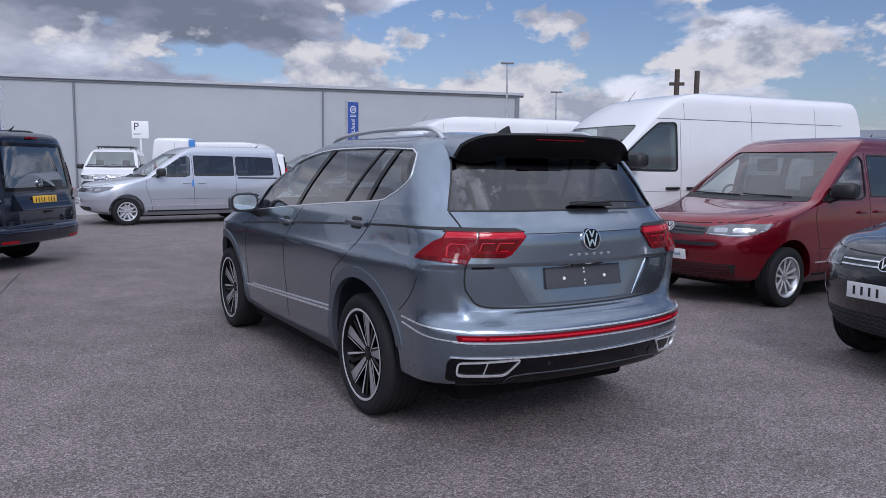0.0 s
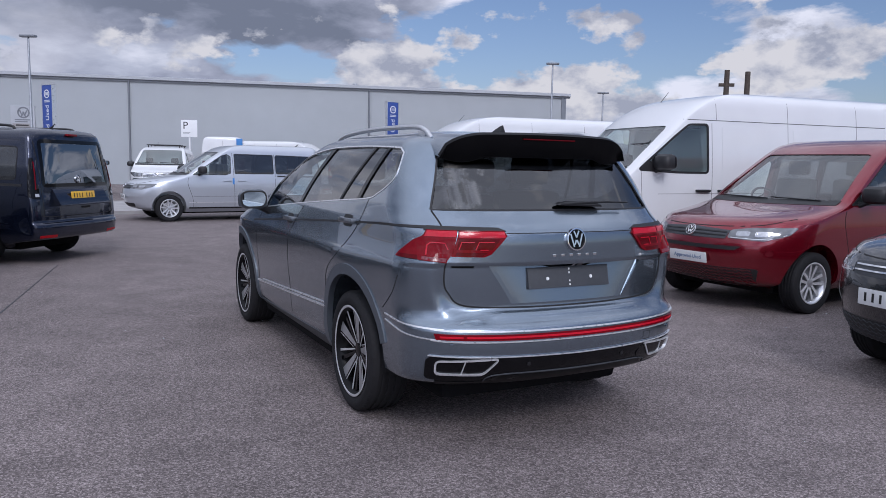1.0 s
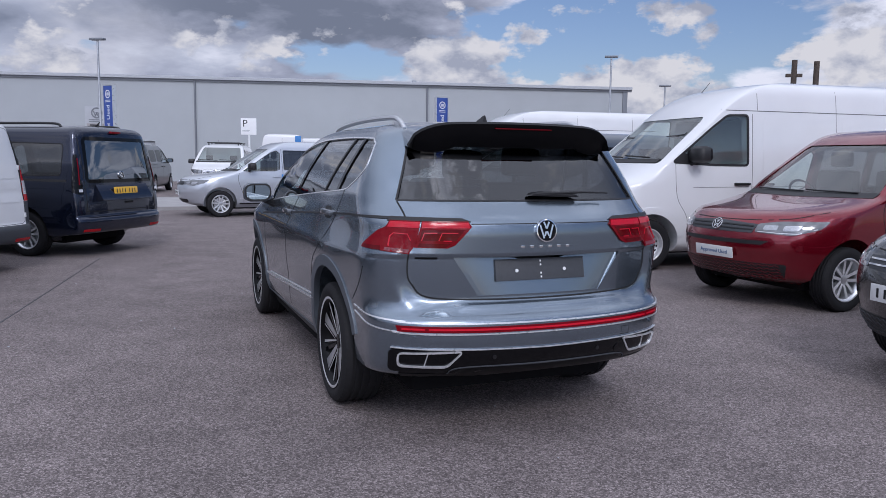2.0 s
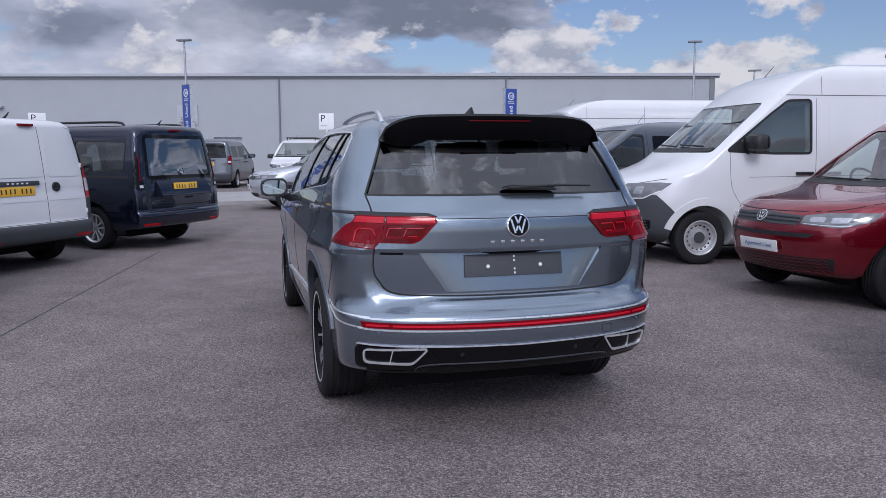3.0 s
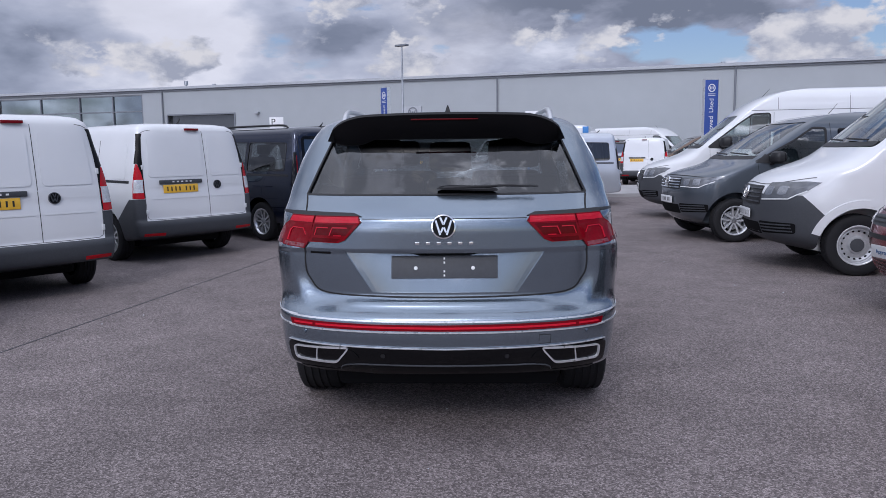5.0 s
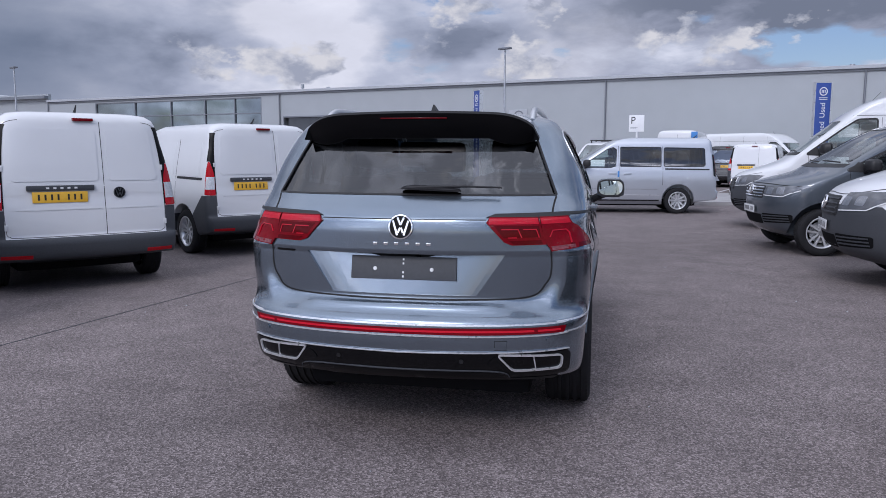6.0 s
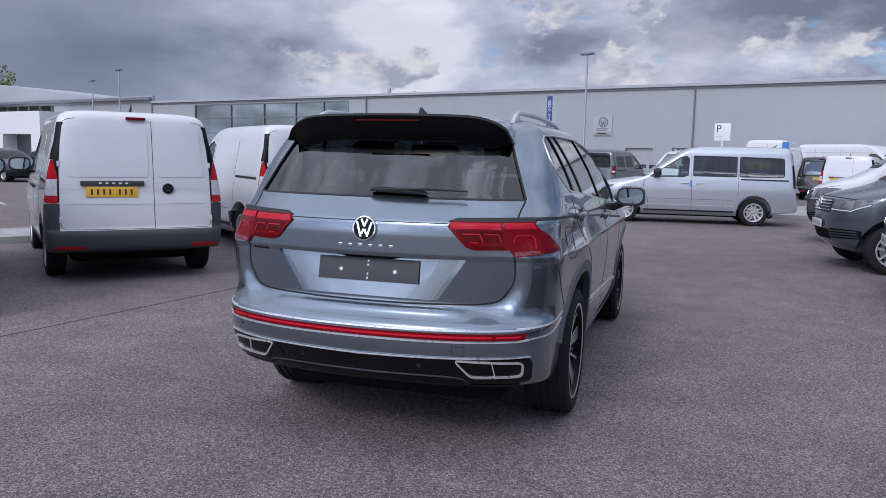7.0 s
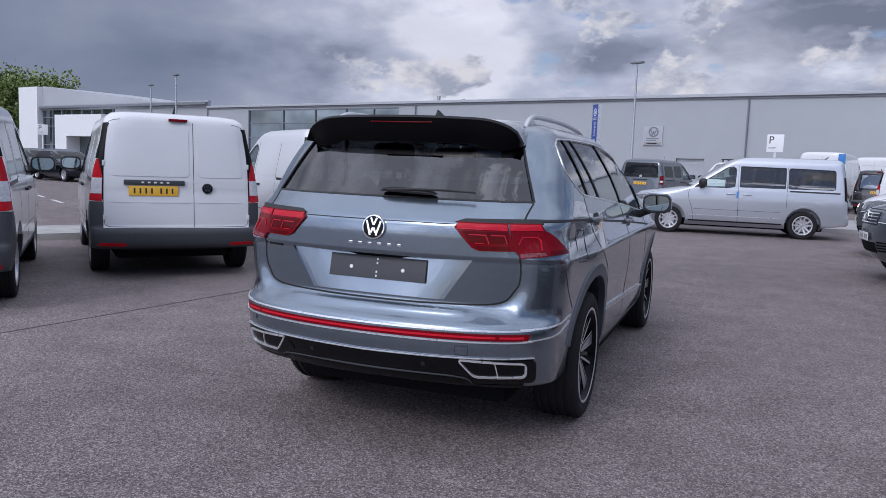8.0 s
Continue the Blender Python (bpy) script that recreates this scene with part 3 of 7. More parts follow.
def wheel(kind, parent, x, y, r, width, rim_r):
    """Tyre with tread grooves, rim, spokes and hub cap. The outer side faces away from the car's middle."""
    key = (kind, r)
    if key not in WHEELS:
        h = width / 2
        g, e = 0.008, 0.011
        prof = [(rim_r, -h * 0.88), (rim_r + 0.02, -h * 0.97), ((rim_r + r) / 2, -h), (r - 0.03, -h * 0.98), (r - 0.008, -h * 0.88), (r, -h * 0.76)]
        for c in (-0.5, -0.17, 0.17, 0.5):
            prof += [(r, h * c - e), (r - g, h * c - e * 0.8), (r - g, h * c + e * 0.8), (r, h * c + e)]
        prof += [(r, h * 0.76), (r - 0.008, h * 0.88), (r - 0.03, h * 0.98), ((rim_r + r) / 2, h), (rim_r + 0.02, h * 0.97), (rim_r, h * 0.88)]
        bm = lathe(prof, 120)
        for v in bm.verts:
            # shoulder notches
            if abs(v.co.x) > h * 0.7 and math.hypot(v.co.y, v.co.z) > r - 0.04 and round(math.atan2(v.co.z, v.co.y) / (2 * math.pi / 120)) % 2:
                v.co.y, v.co.z = v.co.y * (1 - 0.006 / r), v.co.z * (1 - 0.006 / r)
        tyre = finish(bm, "wheel", RUBBER, 30)
        face = h * 0.80
        black = kind == "star"
        barrel = finish(lathe([(rim_r + 0.004, h * 0.93), (rim_r - 0.006, h * 0.95), (rim_r - 0.014, h * 0.90), (rim_r - 0.03, h * 0.6), (rim_r - 0.05, -h * 0.2), (rim_r - 0.05, -h * 0.8)], 56), "rim", SPOILER_BLACK if black else (STEEL if kind == "steel" else ALLOY), 35)
        lip = finish(lathe([(rim_r + 0.003, h * 0.955), (rim_r - 0.002, h * 0.97), (rim_r - 0.010, h * 0.955), (rim_r - 0.012, h * 0.94)], 56), "rim_lip", MACHINED, 60)
        disc = finish(lathe([(0.15, -h * 0.1), (0.15, h * 0.0), (0.09, h * 0.05), (0.0, h * 0.05)], 32), "brake_disc", STEEL, 35)
        back = finish(lathe([(rim_r - 0.045, -h * 0.5), (0.0, -h * 0.5)], 32), "inner_rim", LINING, 35)
        spokes = []
        if kind == "steel":
            bm = lathe([(rim_r - 0.012, face * 0.7), (rim_r - 0.045, face * 0.75), (rim_r - 0.075, face * 0.45), (0.10, face * 0.5), (0.085, face * 0.8), (0.0, face * 0.8)], 48)
            spokes.append(finish(bm, "wheel_disc", STEEL, 35))
            for k in range(16):
                q = lathe([(0.0, 0.004), (0.014, 0.004), (0.016, -0.004)], 10)
                spokes.append(finish(moved(q, Matrix.Rotation(2 * math.pi * k / 16, 4, "X") @ Matrix.Translation((face * 0.60, 0, rim_r - 0.060))), "vent_hole", LINING, 35))
            spokes.append(finish(lathe([(0.075, face * 0.8), (0.07, face * 0.95), (0.0, face)], 32), "hub_cap", PLASTIC, 35))
        else:
            def slab(target, p0, p1, w0, w1, x0, x1, z0, z1, depth):
                """A tapering bar from the hub to the rim."""
                vs = [target.verts.new(p) for p in (
                    (x0, p0 - w0, z0), (x0, p0 + w0, z0), (x1, p1 + w1, z1), (x1, p1 - w1, z1),
                    (x0 - depth, p0 - w0, z0), (x0 - depth, p0 + w0, z0), (x1 - depth, p1 + w1, z1), (x1 - depth, p1 - w1, z1))]
                for q in ((0, 1, 2, 3), (7, 6, 5, 4), (0, 4, 5, 1), (1, 5, 6, 2), (2, 6, 7, 3), (3, 7, 4, 0)):
                    target.faces.new([vs[i] for i in q])

            zo, xi, xo = rim_r - 0.010, face * 0.66, face * 0.93
            for k in range(5):
                a = 2 * math.pi * k / 5
                bm, tops = bmesh.new(), bmesh.new()
                if black:
                    # a broad blade, and an arm that splits in two
                    slab(bm, 0.0, 0.028, 0.020, 0.044, xi, xo, 0.03, zo, 0.045)
                    slab(tops, 0.006, 0.034, 0.010, 0.036, xi + 0.0015, xo + 0.0015, 0.040, zo - 0.004, 0.002)
                    arm, edge = bmesh.new(), bmesh.new()
                    for p1 in (-0.026, 0.026):
                        slab(arm, p1 * 0.35, p1, 0.010, 0.012, xi, xo, 0.03, zo, 0.045)
                    slab(edge, 0.010, 0.028, 0.003, 0.008, xi + 0.0015, xo + 0.0015, 0.036, zo - 0.003, 0.002)
                    slab(edge, -0.052, -0.168, 0.003, 0.004, xi + 0.003, xo + 0.003, 0.036, zo - 0.055, 0.002)
                    for target, nm, m in ((arm, "spoke", GLOSS_BLACK), (edge, "spoke_face", MACHINED)):
                        bmesh.ops.recalc_face_normals(target, faces=target.faces)
                        moved(target, Matrix.Rotation(a + math.pi / 5, 4, "X"))
                        spokes.append(finish(target, nm, m, 30))
                else:
                    for s in (-1, 1):
                        slab(bm, s * 0.015, s * 0.052, 0.014, 0.019, xi, xo, 0.03, zo, 0.045)
                        slab(tops, s * 0.015, s * 0.052, 0.012, 0.016, xi + 0.0015, xo + 0.0015, 0.03, zo, 0.002)
                for target, nm, m in ((bm, "spoke", GLOSS_BLACK if black else ALLOY), (tops, "spoke_face", BLADE if black else MACHINED)):
                    bmesh.ops.recalc_face_normals(target, faces=target.faces)
                    moved(target, Matrix.Rotation(a, 4, "X"))
                    spokes.append(finish(target, nm, m, 30))
            spokes.append(finish(lathe([(0.046, face * 0.6), (0.042, face * 0.71), (0.03, face * 0.74), (0.0, face * 0.75)], 28), "hub_cap", GLOSS_BLACK if black else ALLOY, 35))
        WHEELS[key] = (tyre, [barrel, lip, disc, back] + spokes)
    tyre, rest = WHEELS[key]
    w = new("wheel", tyre)
    w.parent = parent
    w.matrix_basis = pose(x, y, r, 23 * y, 0, 180 if x < 0 else 0)
    for me in rest:
        o = new(me.name, me)
        o.parent = w
    return w


def badge(body, parent, axis, a, b, r=0.055, off=0.008, ring=CHROME):
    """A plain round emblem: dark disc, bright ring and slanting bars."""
    p, n = body.at(axis, a, b)
    q = n.to_track_quat("Z", "Y").to_matrix().to_4x4()
    m = Matrix.Translation(p + n * off) @ q
    disc = part("emblem", moved(lathe([(0, 0.004), (r * 0.86, 0.003), (r * 0.9, -0.012)], 32, "z"), m), SPOILER_BLACK, parent, "round emblem with bright ring")
    part("emblem_ring", moved(lathe([(r * 0.86, 0.0), (r * 0.88, 0.008), (r * 0.98, 0.007), (r, -0.012)], 32, "z"), m), ring, disc)
    bars = []
    for x0, z0, x1, z1 in ((-0.62, 0.50, -0.26, -0.66), (0.62, 0.50, 0.26, -0.66), (-0.20, -0.46, -0.04, -0.06), (0.20, -0.46, 0.04, -0.06), (-0.26, 0.74, 0.0, 0.16), (0.26, 0.74, 0.0, 0.16)):
        d = Vector((x1 - x0, z1 - z0)) * r
        c = Vector((x0 + x1, z0 + z1)) * r / 2
        bars.append(moved(boxes((-d.length / 2, d.length / 2, -r * 0.075, r * 0.075, 0.002, 0.007)), Matrix.Translation((c.x, c.y, 0)) @ Matrix.Rotation(math.atan2(d.y, d.x), 4, "Z")))
    # keep the bars upright on the skin
    zl = q.to_3x3() @ Vector((0, 1, 0))
    want = Vector((0, 0, 1)) - n * n.z
    ang = math.atan2(n.dot(zl.cross(want)), zl.dot(want))
    for q in bars:
        part("emblem_bar", moved(q, m @ Matrix.Rotation(ang, 4, "Z")), ring, disc)
    return disc


def plate(body, parent, axis, a, b, w, h, colour, off=0.012, bars=7, word=None):
    """A number plate with plain bars in place of its characters, or a dealer's board with its words."""
    p, n = body.at(axis, a, b)
    n = Vector((n.x, n.y, n.z * 0.5)).normalized()
    z = (Vector((0, 0, 1)) - n * n.z).normalized()
    x = z.cross(n)
    m = Matrix.Translation(p + n * off) @ Matrix((x, z, n)).transposed().to_4x4()
    ob = part("number_plate", moved(boxes((-w / 2, w / 2, -h / 2, h / 2, -0.008, 0), bevel=0.002), m), colour, parent, "reflective number plate" if word is None else "white dealer plate with blue words")
    if word is None:
        x0, cw = -w * 0.44, w * 0.88 / (bars + 0.6)
        for k in range(bars):
            s = x0 + cw * (k + (0.6 if k > 3 else 0))
            part("plate_bar", moved(boxes((s + cw * 0.32, s + cw * 0.62, -h * 0.27, h * 0.27, 0.0, 0.0015)), m), INK, ob)
    else:
        t = text_mesh(word, h * 0.52)
        t.transform(m @ Matrix.Translation((0, -h * 0.16, 0.001)))
        t.materials.append(INK_BLUE)
        part("plate_words", t, None, ob)
    return ob


def text_mesh(word, size, depth=0.001):
    cu = bpy.data.curves.new("text", "FONT")
    cu.body, cu.size, cu.extrude, cu.align_x = word, size, depth, "CENTER"
    o = new("text", cu)
    dg = bpy.context.evaluated_depsgraph_get()
    dg.update()
    me = bpy.data.meshes.new_from_object(o.evaluated_get(dg))
    bpy.data.objects.remove(o)
    return me


def seat(parent, x, y, z, w=0.5):
    bm = boxes((x - w / 2, x + w / 2, y - 0.08, y + 0.06, z, z + 0.58), bevel=0.05)
    ob = part("seat", bm, FABRIC, parent, "dark fabric seat")
    part("headrest", boxes((x - 0.13, x + 0.13, y - 0.10, y, z + 0.62, z + 0.80), bevel=0.04), FABRIC, ob)


def wing_mirror(parent, side, x, y, z, shell_mat, size=1.0):
    s = side
    bm = shell([(0.0, -0.05, 0.05, 0.07, 0.02, 0.05), (0.02, -0.06, 0.08, 0.115, 0.02, 0.1), (0.08, -0.06, 0.09, 0.12, 0.02, 0.1), (0.14, -0.055, 0.075, 0.11, 0.02, 0.1), (0.165, -0.04, 0.03, 0.08, 0.02, 0.05)], (5, 2.2), step=0.03)
    ob = part("wing_mirror", moved(bm, Matrix.Translation((s * (x + 0.13), y, z)) @ Matrix.Diagonal((size, size, size, 1))), shell_mat, parent)
    set_in = Matrix.Translation((s * (x + 0.13), y, z)) @ Matrix.Diagonal((size, size, size, 1)) @ pose(0, -0.062, 0.083, -2, 0, -4 * s)
    part("mirror_rim", moved(prism(rounded([(-0.116, -0.045), (-0.07, -0.076), (0.08, -0.074), (0.116, -0.03), (0.116, 0.04), (0.085, 0.074), (-0.06, 0.076), (-0.116, 0.05)], 0.05, 4), "y", -0.004, 0.010), set_in), BLACK, ob)
    part("mirror_glass", moved(prism(rounded([(-0.102, -0.038), (-0.06, -0.063), (0.07, -0.061), (0.102, -0.024), (0.102, 0.034), (0.075, 0.061), (-0.052, 0.063), (-0.102, 0.042)], 0.045, 4), "y", -0.007, 0.002), set_in), MIRROR, ob)
    part("mirror_foot", tube([(s * (x - 0.06), y + 0.06, z - 0.05), (s * (x + 0.02), y + 0.03, z - 0.005), (s * (x + 0.10), y + 0.01, z + 0.03)], 0.03), BLACK, ob)


# ---- vehicles ----
def arches(r, y0, y1, clear, inner=0.62, lift=0.03):
    out = []
    for y in (y0, y1):
        for s in (-1, 1):
            poly = [(y + clear * math.cos(2 * math.pi * k / 40), r + lift + clear * math.sin(2 * math.pi * k / 40)) for k in range(40)]
            out.append(prism(poly, "x", s * inner, s * 1.4))
    return out


def flare(body, parent, name, material, y, z, r0, r1, a0, a1, off=0.012):
    for axis in ("left", "right"):
        pts = [(y + (r0 + r1) / 2 * math.cos(radians(a)), z + (r0 + r1) / 2 * math.sin(radians(a))) for a in np.linspace(a0, a1, 25)]
        part(name, body.panel(ribbon(pts, r1 - r0), axis, off, off + 0.03, 0.05), material, parent)


def both(body, parent, name, make, material, label=""):
    """The same piece on the left and the right flank."""
    for axis in ("left", "right"):
        part(name, make(axis), material, parent, label)


def suv():
    car = thing("sport_utility_car", "grey-blue metallic sport utility car with dark rear glass, parked on asphalt", "car", pose(0.320, 4.962, 0, 0, 0, 31.67))
    lv = [(0.20, -0.30, 3.30, 0.74, 0.30, 0.40), (0.27, -0.38, 3.55, 0.83, 0.36, 0.6), (0.325, -0.66, 3.63, 0.868, 0.35, 0.8), (0.345, -0.86, 3.64, 0.873, 0.37, 0.8), (0.40, -0.945, 3.67, 0.884, 0.38, 0.85),
          (0.46, -0.976, 3.69, 0.890, 0.39, 0.85), (0.51, -0.990, 3.70, 0.893, 0.395, 0.9), (0.57, -1.000, 3.70, 0.897, 0.40, 0.9), (0.62, -1.001, 3.69, 0.902, 0.40, 0.9), (0.648, -0.997, 3.68, 0.906, 0.405, 0.9), (0.685, -0.950, 3.67, 0.910, 0.41, 0.9),
          (0.70, -0.940, 3.66, 0.912, 0.415, 0.9), (0.745, -0.932, 3.64, 0.915, 0.42, 0.9), (0.80, -0.935, 3.61, 0.918, 0.42, 0.9), (0.86, -0.939, 3.60, 0.921, 0.42, 0.9), (0.935, -0.943, 3.57, 0.923, 0.42, 0.9), (0.955, -0.944, 3.56, 0.921, 0.42, 0.9),
          (0.967, -0.957, 3.53, 0.917, 0.42, 0.9), (1.05, -0.957, 3.20, 0.897, 0.425, 0.8), (1.117, -0.949, 2.70, 0.885, 0.43, 0.6), (1.155, -0.918, 2.42, 0.878, 0.44, 0.5),
          (1.19, -0.876, 2.30, 0.868, 0.44, 0.3), (1.24, -0.820, 2.17, 0.854, 0.421, 0.3), (1.35, -0.738, 1.92, 0.818, 0.370, 0.3), (1.46, -0.652, 1.65, 0.770, 0.318, 0.3),
          (1.54, -0.580, 1.43, 0.728, 0.284, 0.3), (1.59, -0.525, 1.27, 0.690, 0.267, 0.3), (1.62, -0.47, 1.10, 0.638, 0.29, 0.3), (1.642, -0.39, 0.9, 0.55, 0.26, 0.3), (1.656, -0.28, 0.65, 0.40, 0.2, 0.3), (1.662, -0.10, 0.4, 0.20, 0.1, 0.2)]

    def sculpt(x, y, z):
        """The bumper stands out round the tailgate with an upward ledge; haunches over the wheels."""
        qx, qz = x - 0.572, 0.872 - z
        d = math.hypot(max(qx, 0), max(qz, 0)) + min(max(qx, qz), 0) - 0.130
        side = max(0.0, min(1.0, (x - 0.45) / 0.25))
        ledge = max(0.0, min(1.0, (d - 0.006) / (0.026 + 0.074 * side)))
        ledge += (ledge * ledge * (3 - 2 * ledge) - ledge) * side
        top = max(0.0, min(1.0, (1.08 - z) / 0.10))
        back = max(0.0, min(1.0, (-0.30 - y) / 0.25))
        haunch = (0.006 * math.exp(-(y / 0.42) ** 2) + 0.005 * math.exp(-((y - 2.79) / 0.42) ** 2)) * math.exp(-((z - 0.87) / 0.10) ** 2)
        t = max(0.0, min(1.0, (0.25 - y) / 0.75))
        taper = 1.0 - 0.032 * t * t * (3 - 2 * t) * max(0.0, min(1.0, (1.25 - z) / 0.2))
        return ((x + (haunch if x > 0.8 else 0.0)) * taper, y - 0.040 * ledge * top * back)

    b = Body(lv, (2.45, 2.3), step=0.012, nr=60, warp=sculpt)
    dlo = [(2.02, 1.095), (1.39, 1.150), (0.82, 1.195), (0.34, 1.230), (-0.15, 1.265), (-0.27, 1.298), (-0.37, 1.342), (-0.418, 1.388), (-0.405, 1.46), (-0.378, 1.522), (-0.32, 1.550),
           (0.08, 1.562), (0.45, 1.564), (0.855, 1.555), (1.2, 1.515), (1.5, 1.440), (1.75, 1.32)]
    rear_glass = [(-0.714, 1.232), (0, 1.226), (0.714, 1.232), (0.605, 1.50), (0.44, 1.55), (-0.44, 1.55), (-0.605, 1.50)]
    screen = [(-0.74, 1.19), (0.74, 1.19), (0.60, 1.55), (-0.60, 1.55)]
    # number plate recess, deepest at its top, following the curve of the tailgate
    recess = bmesh.new()
    cols = []
    for i in range(-15, 16):
        k = 1.0 - 0.75 * abs(i / 15) ** 2.5
        lo, hi = b.at("rear", 0.355 * i / 15, 0.760)[0], b.at("rear", 0.488 * i / 15, 0.950)[0]
        cols.append([recess.verts.new(p) for p in ((lo.x, lo.y + 0.002, 0.760), (hi.x, hi.y + 0.052 * k, 0.958), (hi.x * 1.01, hi.y - 0.06, 0.952), (lo.x * 1.02, lo.y - 0.06, 0.756))])
    for p, q in zip(cols, cols[1:]):
        for i in range(4):
            recess.faces.new((p[i], p[(i + 1) % 4], q[(i + 1) % 4], q[i]))
    recess.faces.new(cols[0])
    recess.faces.new(cols[-1])
    bmesh.ops.recalc_face_normals(recess, faces=recess.faces)
    cabin = shell(lv, (2.45, 2.3), inset=0.06, lift=0.045, zmin=0.8, zmax=1.64)
    b.cut([cabin] + arches(0.356, 0, 2.79, 0.435, 0.60) + [prism(dlo, "x", -1.3, -0.4), prism(dlo, "x", 0.4, 1.3), prism(rear_glass, "y", -1.2, -0.30), prism(screen, "y", 0.9, 2.6), recess], paint_in=lambda c: abs(c.x) < 0.59 and 0.74 < c.z < 0.99 and c.y < -0.78)
    shape = dressed(b.mesh, STEEL_BLUE, LINING)
    for p in shape.polygons:
        if p.center.z < 0.355 and p.center.y < -0.2:
            p.material_index = 1
    part("body", shape, None, car, "grey-blue metallic bodywork")

    # glass and window trims
    panes = {"front": [(1.98, 1.098), (1.39, 1.150), (1.13, 1.172), (0.80, 1.557), (0.855, 1.555), (1.2, 1.515), (1.5, 1.440), (1.75, 1.32)],
             "mid": [(1.09, 1.176), (0.82, 1.195), (0.34, 1.230), (0.315, 1.232), (0.05, 1.561), (0.08, 1.562), (0.45, 1.564), (0.76, 1.558)],
             "quarter": [(0.0, 1.254), (-0.15, 1.265), (-0.27, 1.298), (-0.37, 1.342), (-0.418, 1.388), (-0.405, 1.46), (-0.378, 1.522), (-0.32, 1.550), (-0.16, 1.555)]}
    for k, poly in panes.items():
        both(b, car, "window_pane", lambda ax: b.panel(poly, ax, -0.010, 0.0, 0.08), GLASS_MID if k == "front" else GLASS_DARK)
    both(b, car, "window_pillar", lambda ax: b.panel([(1.14, 1.170), (1.08, 1.178), (0.75, 1.560), (0.82, 1.558)], ax, -0.003, 0.01), GLOSS_BLACK)
    both(b, car, "window_pillar", lambda ax: b.panel([(0.33, 1.231), (0.30, 1.234), (0.035, 1.562), (0.065, 1.562)], ax, -0.004, 0.01), BLACK)
    both(b, car, "window_pane", lambda ax: b.panel([(0.30, 1.234), (0.03, 1.252), (-0.13, 1.556), (0.035, 1.562)], ax, -0.010, 0.0), GLASS_DARK)
    both(b, car, "window_pillar", lambda ax: b.panel([(0.035, 1.251), (-0.015, 1.255), (-0.175, 1.555), (-0.13, 1.556)], ax, -0.003, 0.01), GLOSS_BLACK)
    loop = spline(dlo[:10], 5) + spline(dlo[10:] + [(1.90, 1.215), (2.0, 1.115)], 5)
    both(b, car, "window_trim", lambda ax: b.strip(loop, 0.0065, ax, 0.003, 0.010, 0.2), SATIN)
    part("rear_window", b.panel(rear_glass, "rear", -0.008, 0.0, 0.08), GLASS_DARK, car, "dark privacy rear glass")
    edge = [(-0.605, 1.50), (-0.714, 1.232), (0.714, 1.232), (0.605, 1.50)]
    for a, c in zip(edge, edge[1:]):
        part("glass_seal", b.strip([a, ((a[0] + c[0]) / 2, (a[1] + c[1]) / 2), c], 0.008, "rear", 0.002, 0.006, 0.15), BLACK, car)
    part("windscreen", b.panel(screen, "front", -0.008, 0.0, 0.1), GLASS_CLEAR, car)

    # roof spoiler
    bm = bmesh.new()
    rows = []
    for k in range(-20, 21):
        x = k / 20 * 0.618
        u = abs(k / 20)
        end = max(0, (u - 0.76) / 0.24) ** 1.5
        low = 1.506 - 0.030 * max(0.0, 1 - ((u - 0.80) / 0.20) ** 2)
        top = 1.642 - 0.016 * u ** 2 - 0.112 * (1 - math.sqrt(max(0.0, 1 - max(0.0, (u - 0.62) / 0.38) ** 2.2)))
        yb = -0.70 + 0.085 * u ** 2.2 + 0.03 * end
        front = -0.30 - 0.12 * end
        roof, _ = b.at("top", x * 0.97, front)
        rows.append([bm.verts.new(p) for p in ((x * 0.97, front, roof.z - 0.004), (x * 0.985, front * 0.55 + yb * 0.45, (max(top, roof.z) + top) / 2 + 0.001), (x, yb + 0.02, top), (x, yb, top - 0.012), (x, yb + 0.05, low + 0.006), (x * 0.995, yb + 0.06, low), (x * 0.97, yb + 0.16, low + 0.03))])
    lid = bmesh.new()
    copy = [[lid.verts.new(v.co) for v in row] for row in rows]
    for a, c in zip(rows, rows[1:]):
        for i in range(2, 6):
            bm.faces.new((a[i], c[i], c[i + 1], a[i + 1]))
    for a, c in zip(copy, copy[1:]):
        for i in range(2):
            lid.faces.new((a[i], c[i], c[i + 1], a[i + 1]))
    lid.faces.new(copy[0])
    lid.faces.new(copy[-1])
    for q in (bm, lid):
        bmesh.ops.delete(q, geom=[v for v in q.verts if not v.link_faces], context="VERTS")
        bmesh.ops.recalc_face_normals(q, faces=q.faces)
    sp = part("roof_spoiler", bm, SPOILER_BLACK, car, "gloss black roof spoiler")
    part("spoiler_top", lid, STEEL_BLUE, sp, "body-coloured spoiler top")
    part("brake_light", boxes((-0.17, 0.17, -0.696, -0.67, 1.602, 1.609), bevel=0.002), RED_DARK, sp)
    # wiper
    wp = part("rear_wiper", tube([(0.00, -0.838, 1.266), (0.10, -0.845, 1.270), (0.29, -0.836, 1.275), (0.46, -0.812, 1.270)], 0.009, 8, 0.5), BLACK, car, "black rear wiper")
    part("wiper_cover", moved(shell([(0, -0.02, 0.03, 0.150, 0.02, 0.02), (0.010, -0.022, 0.026, 0.138, 0.02, 0.02), (0.019, -0.01, 0.014, 0.09, 0.01, 0.01)], (4, 4), step=0.02), pose(0.115, -0.828, 1.256, 10, 2, 0)), BLACK, wp)
    # shark fin and roof rails
    fin = bmesh.new()
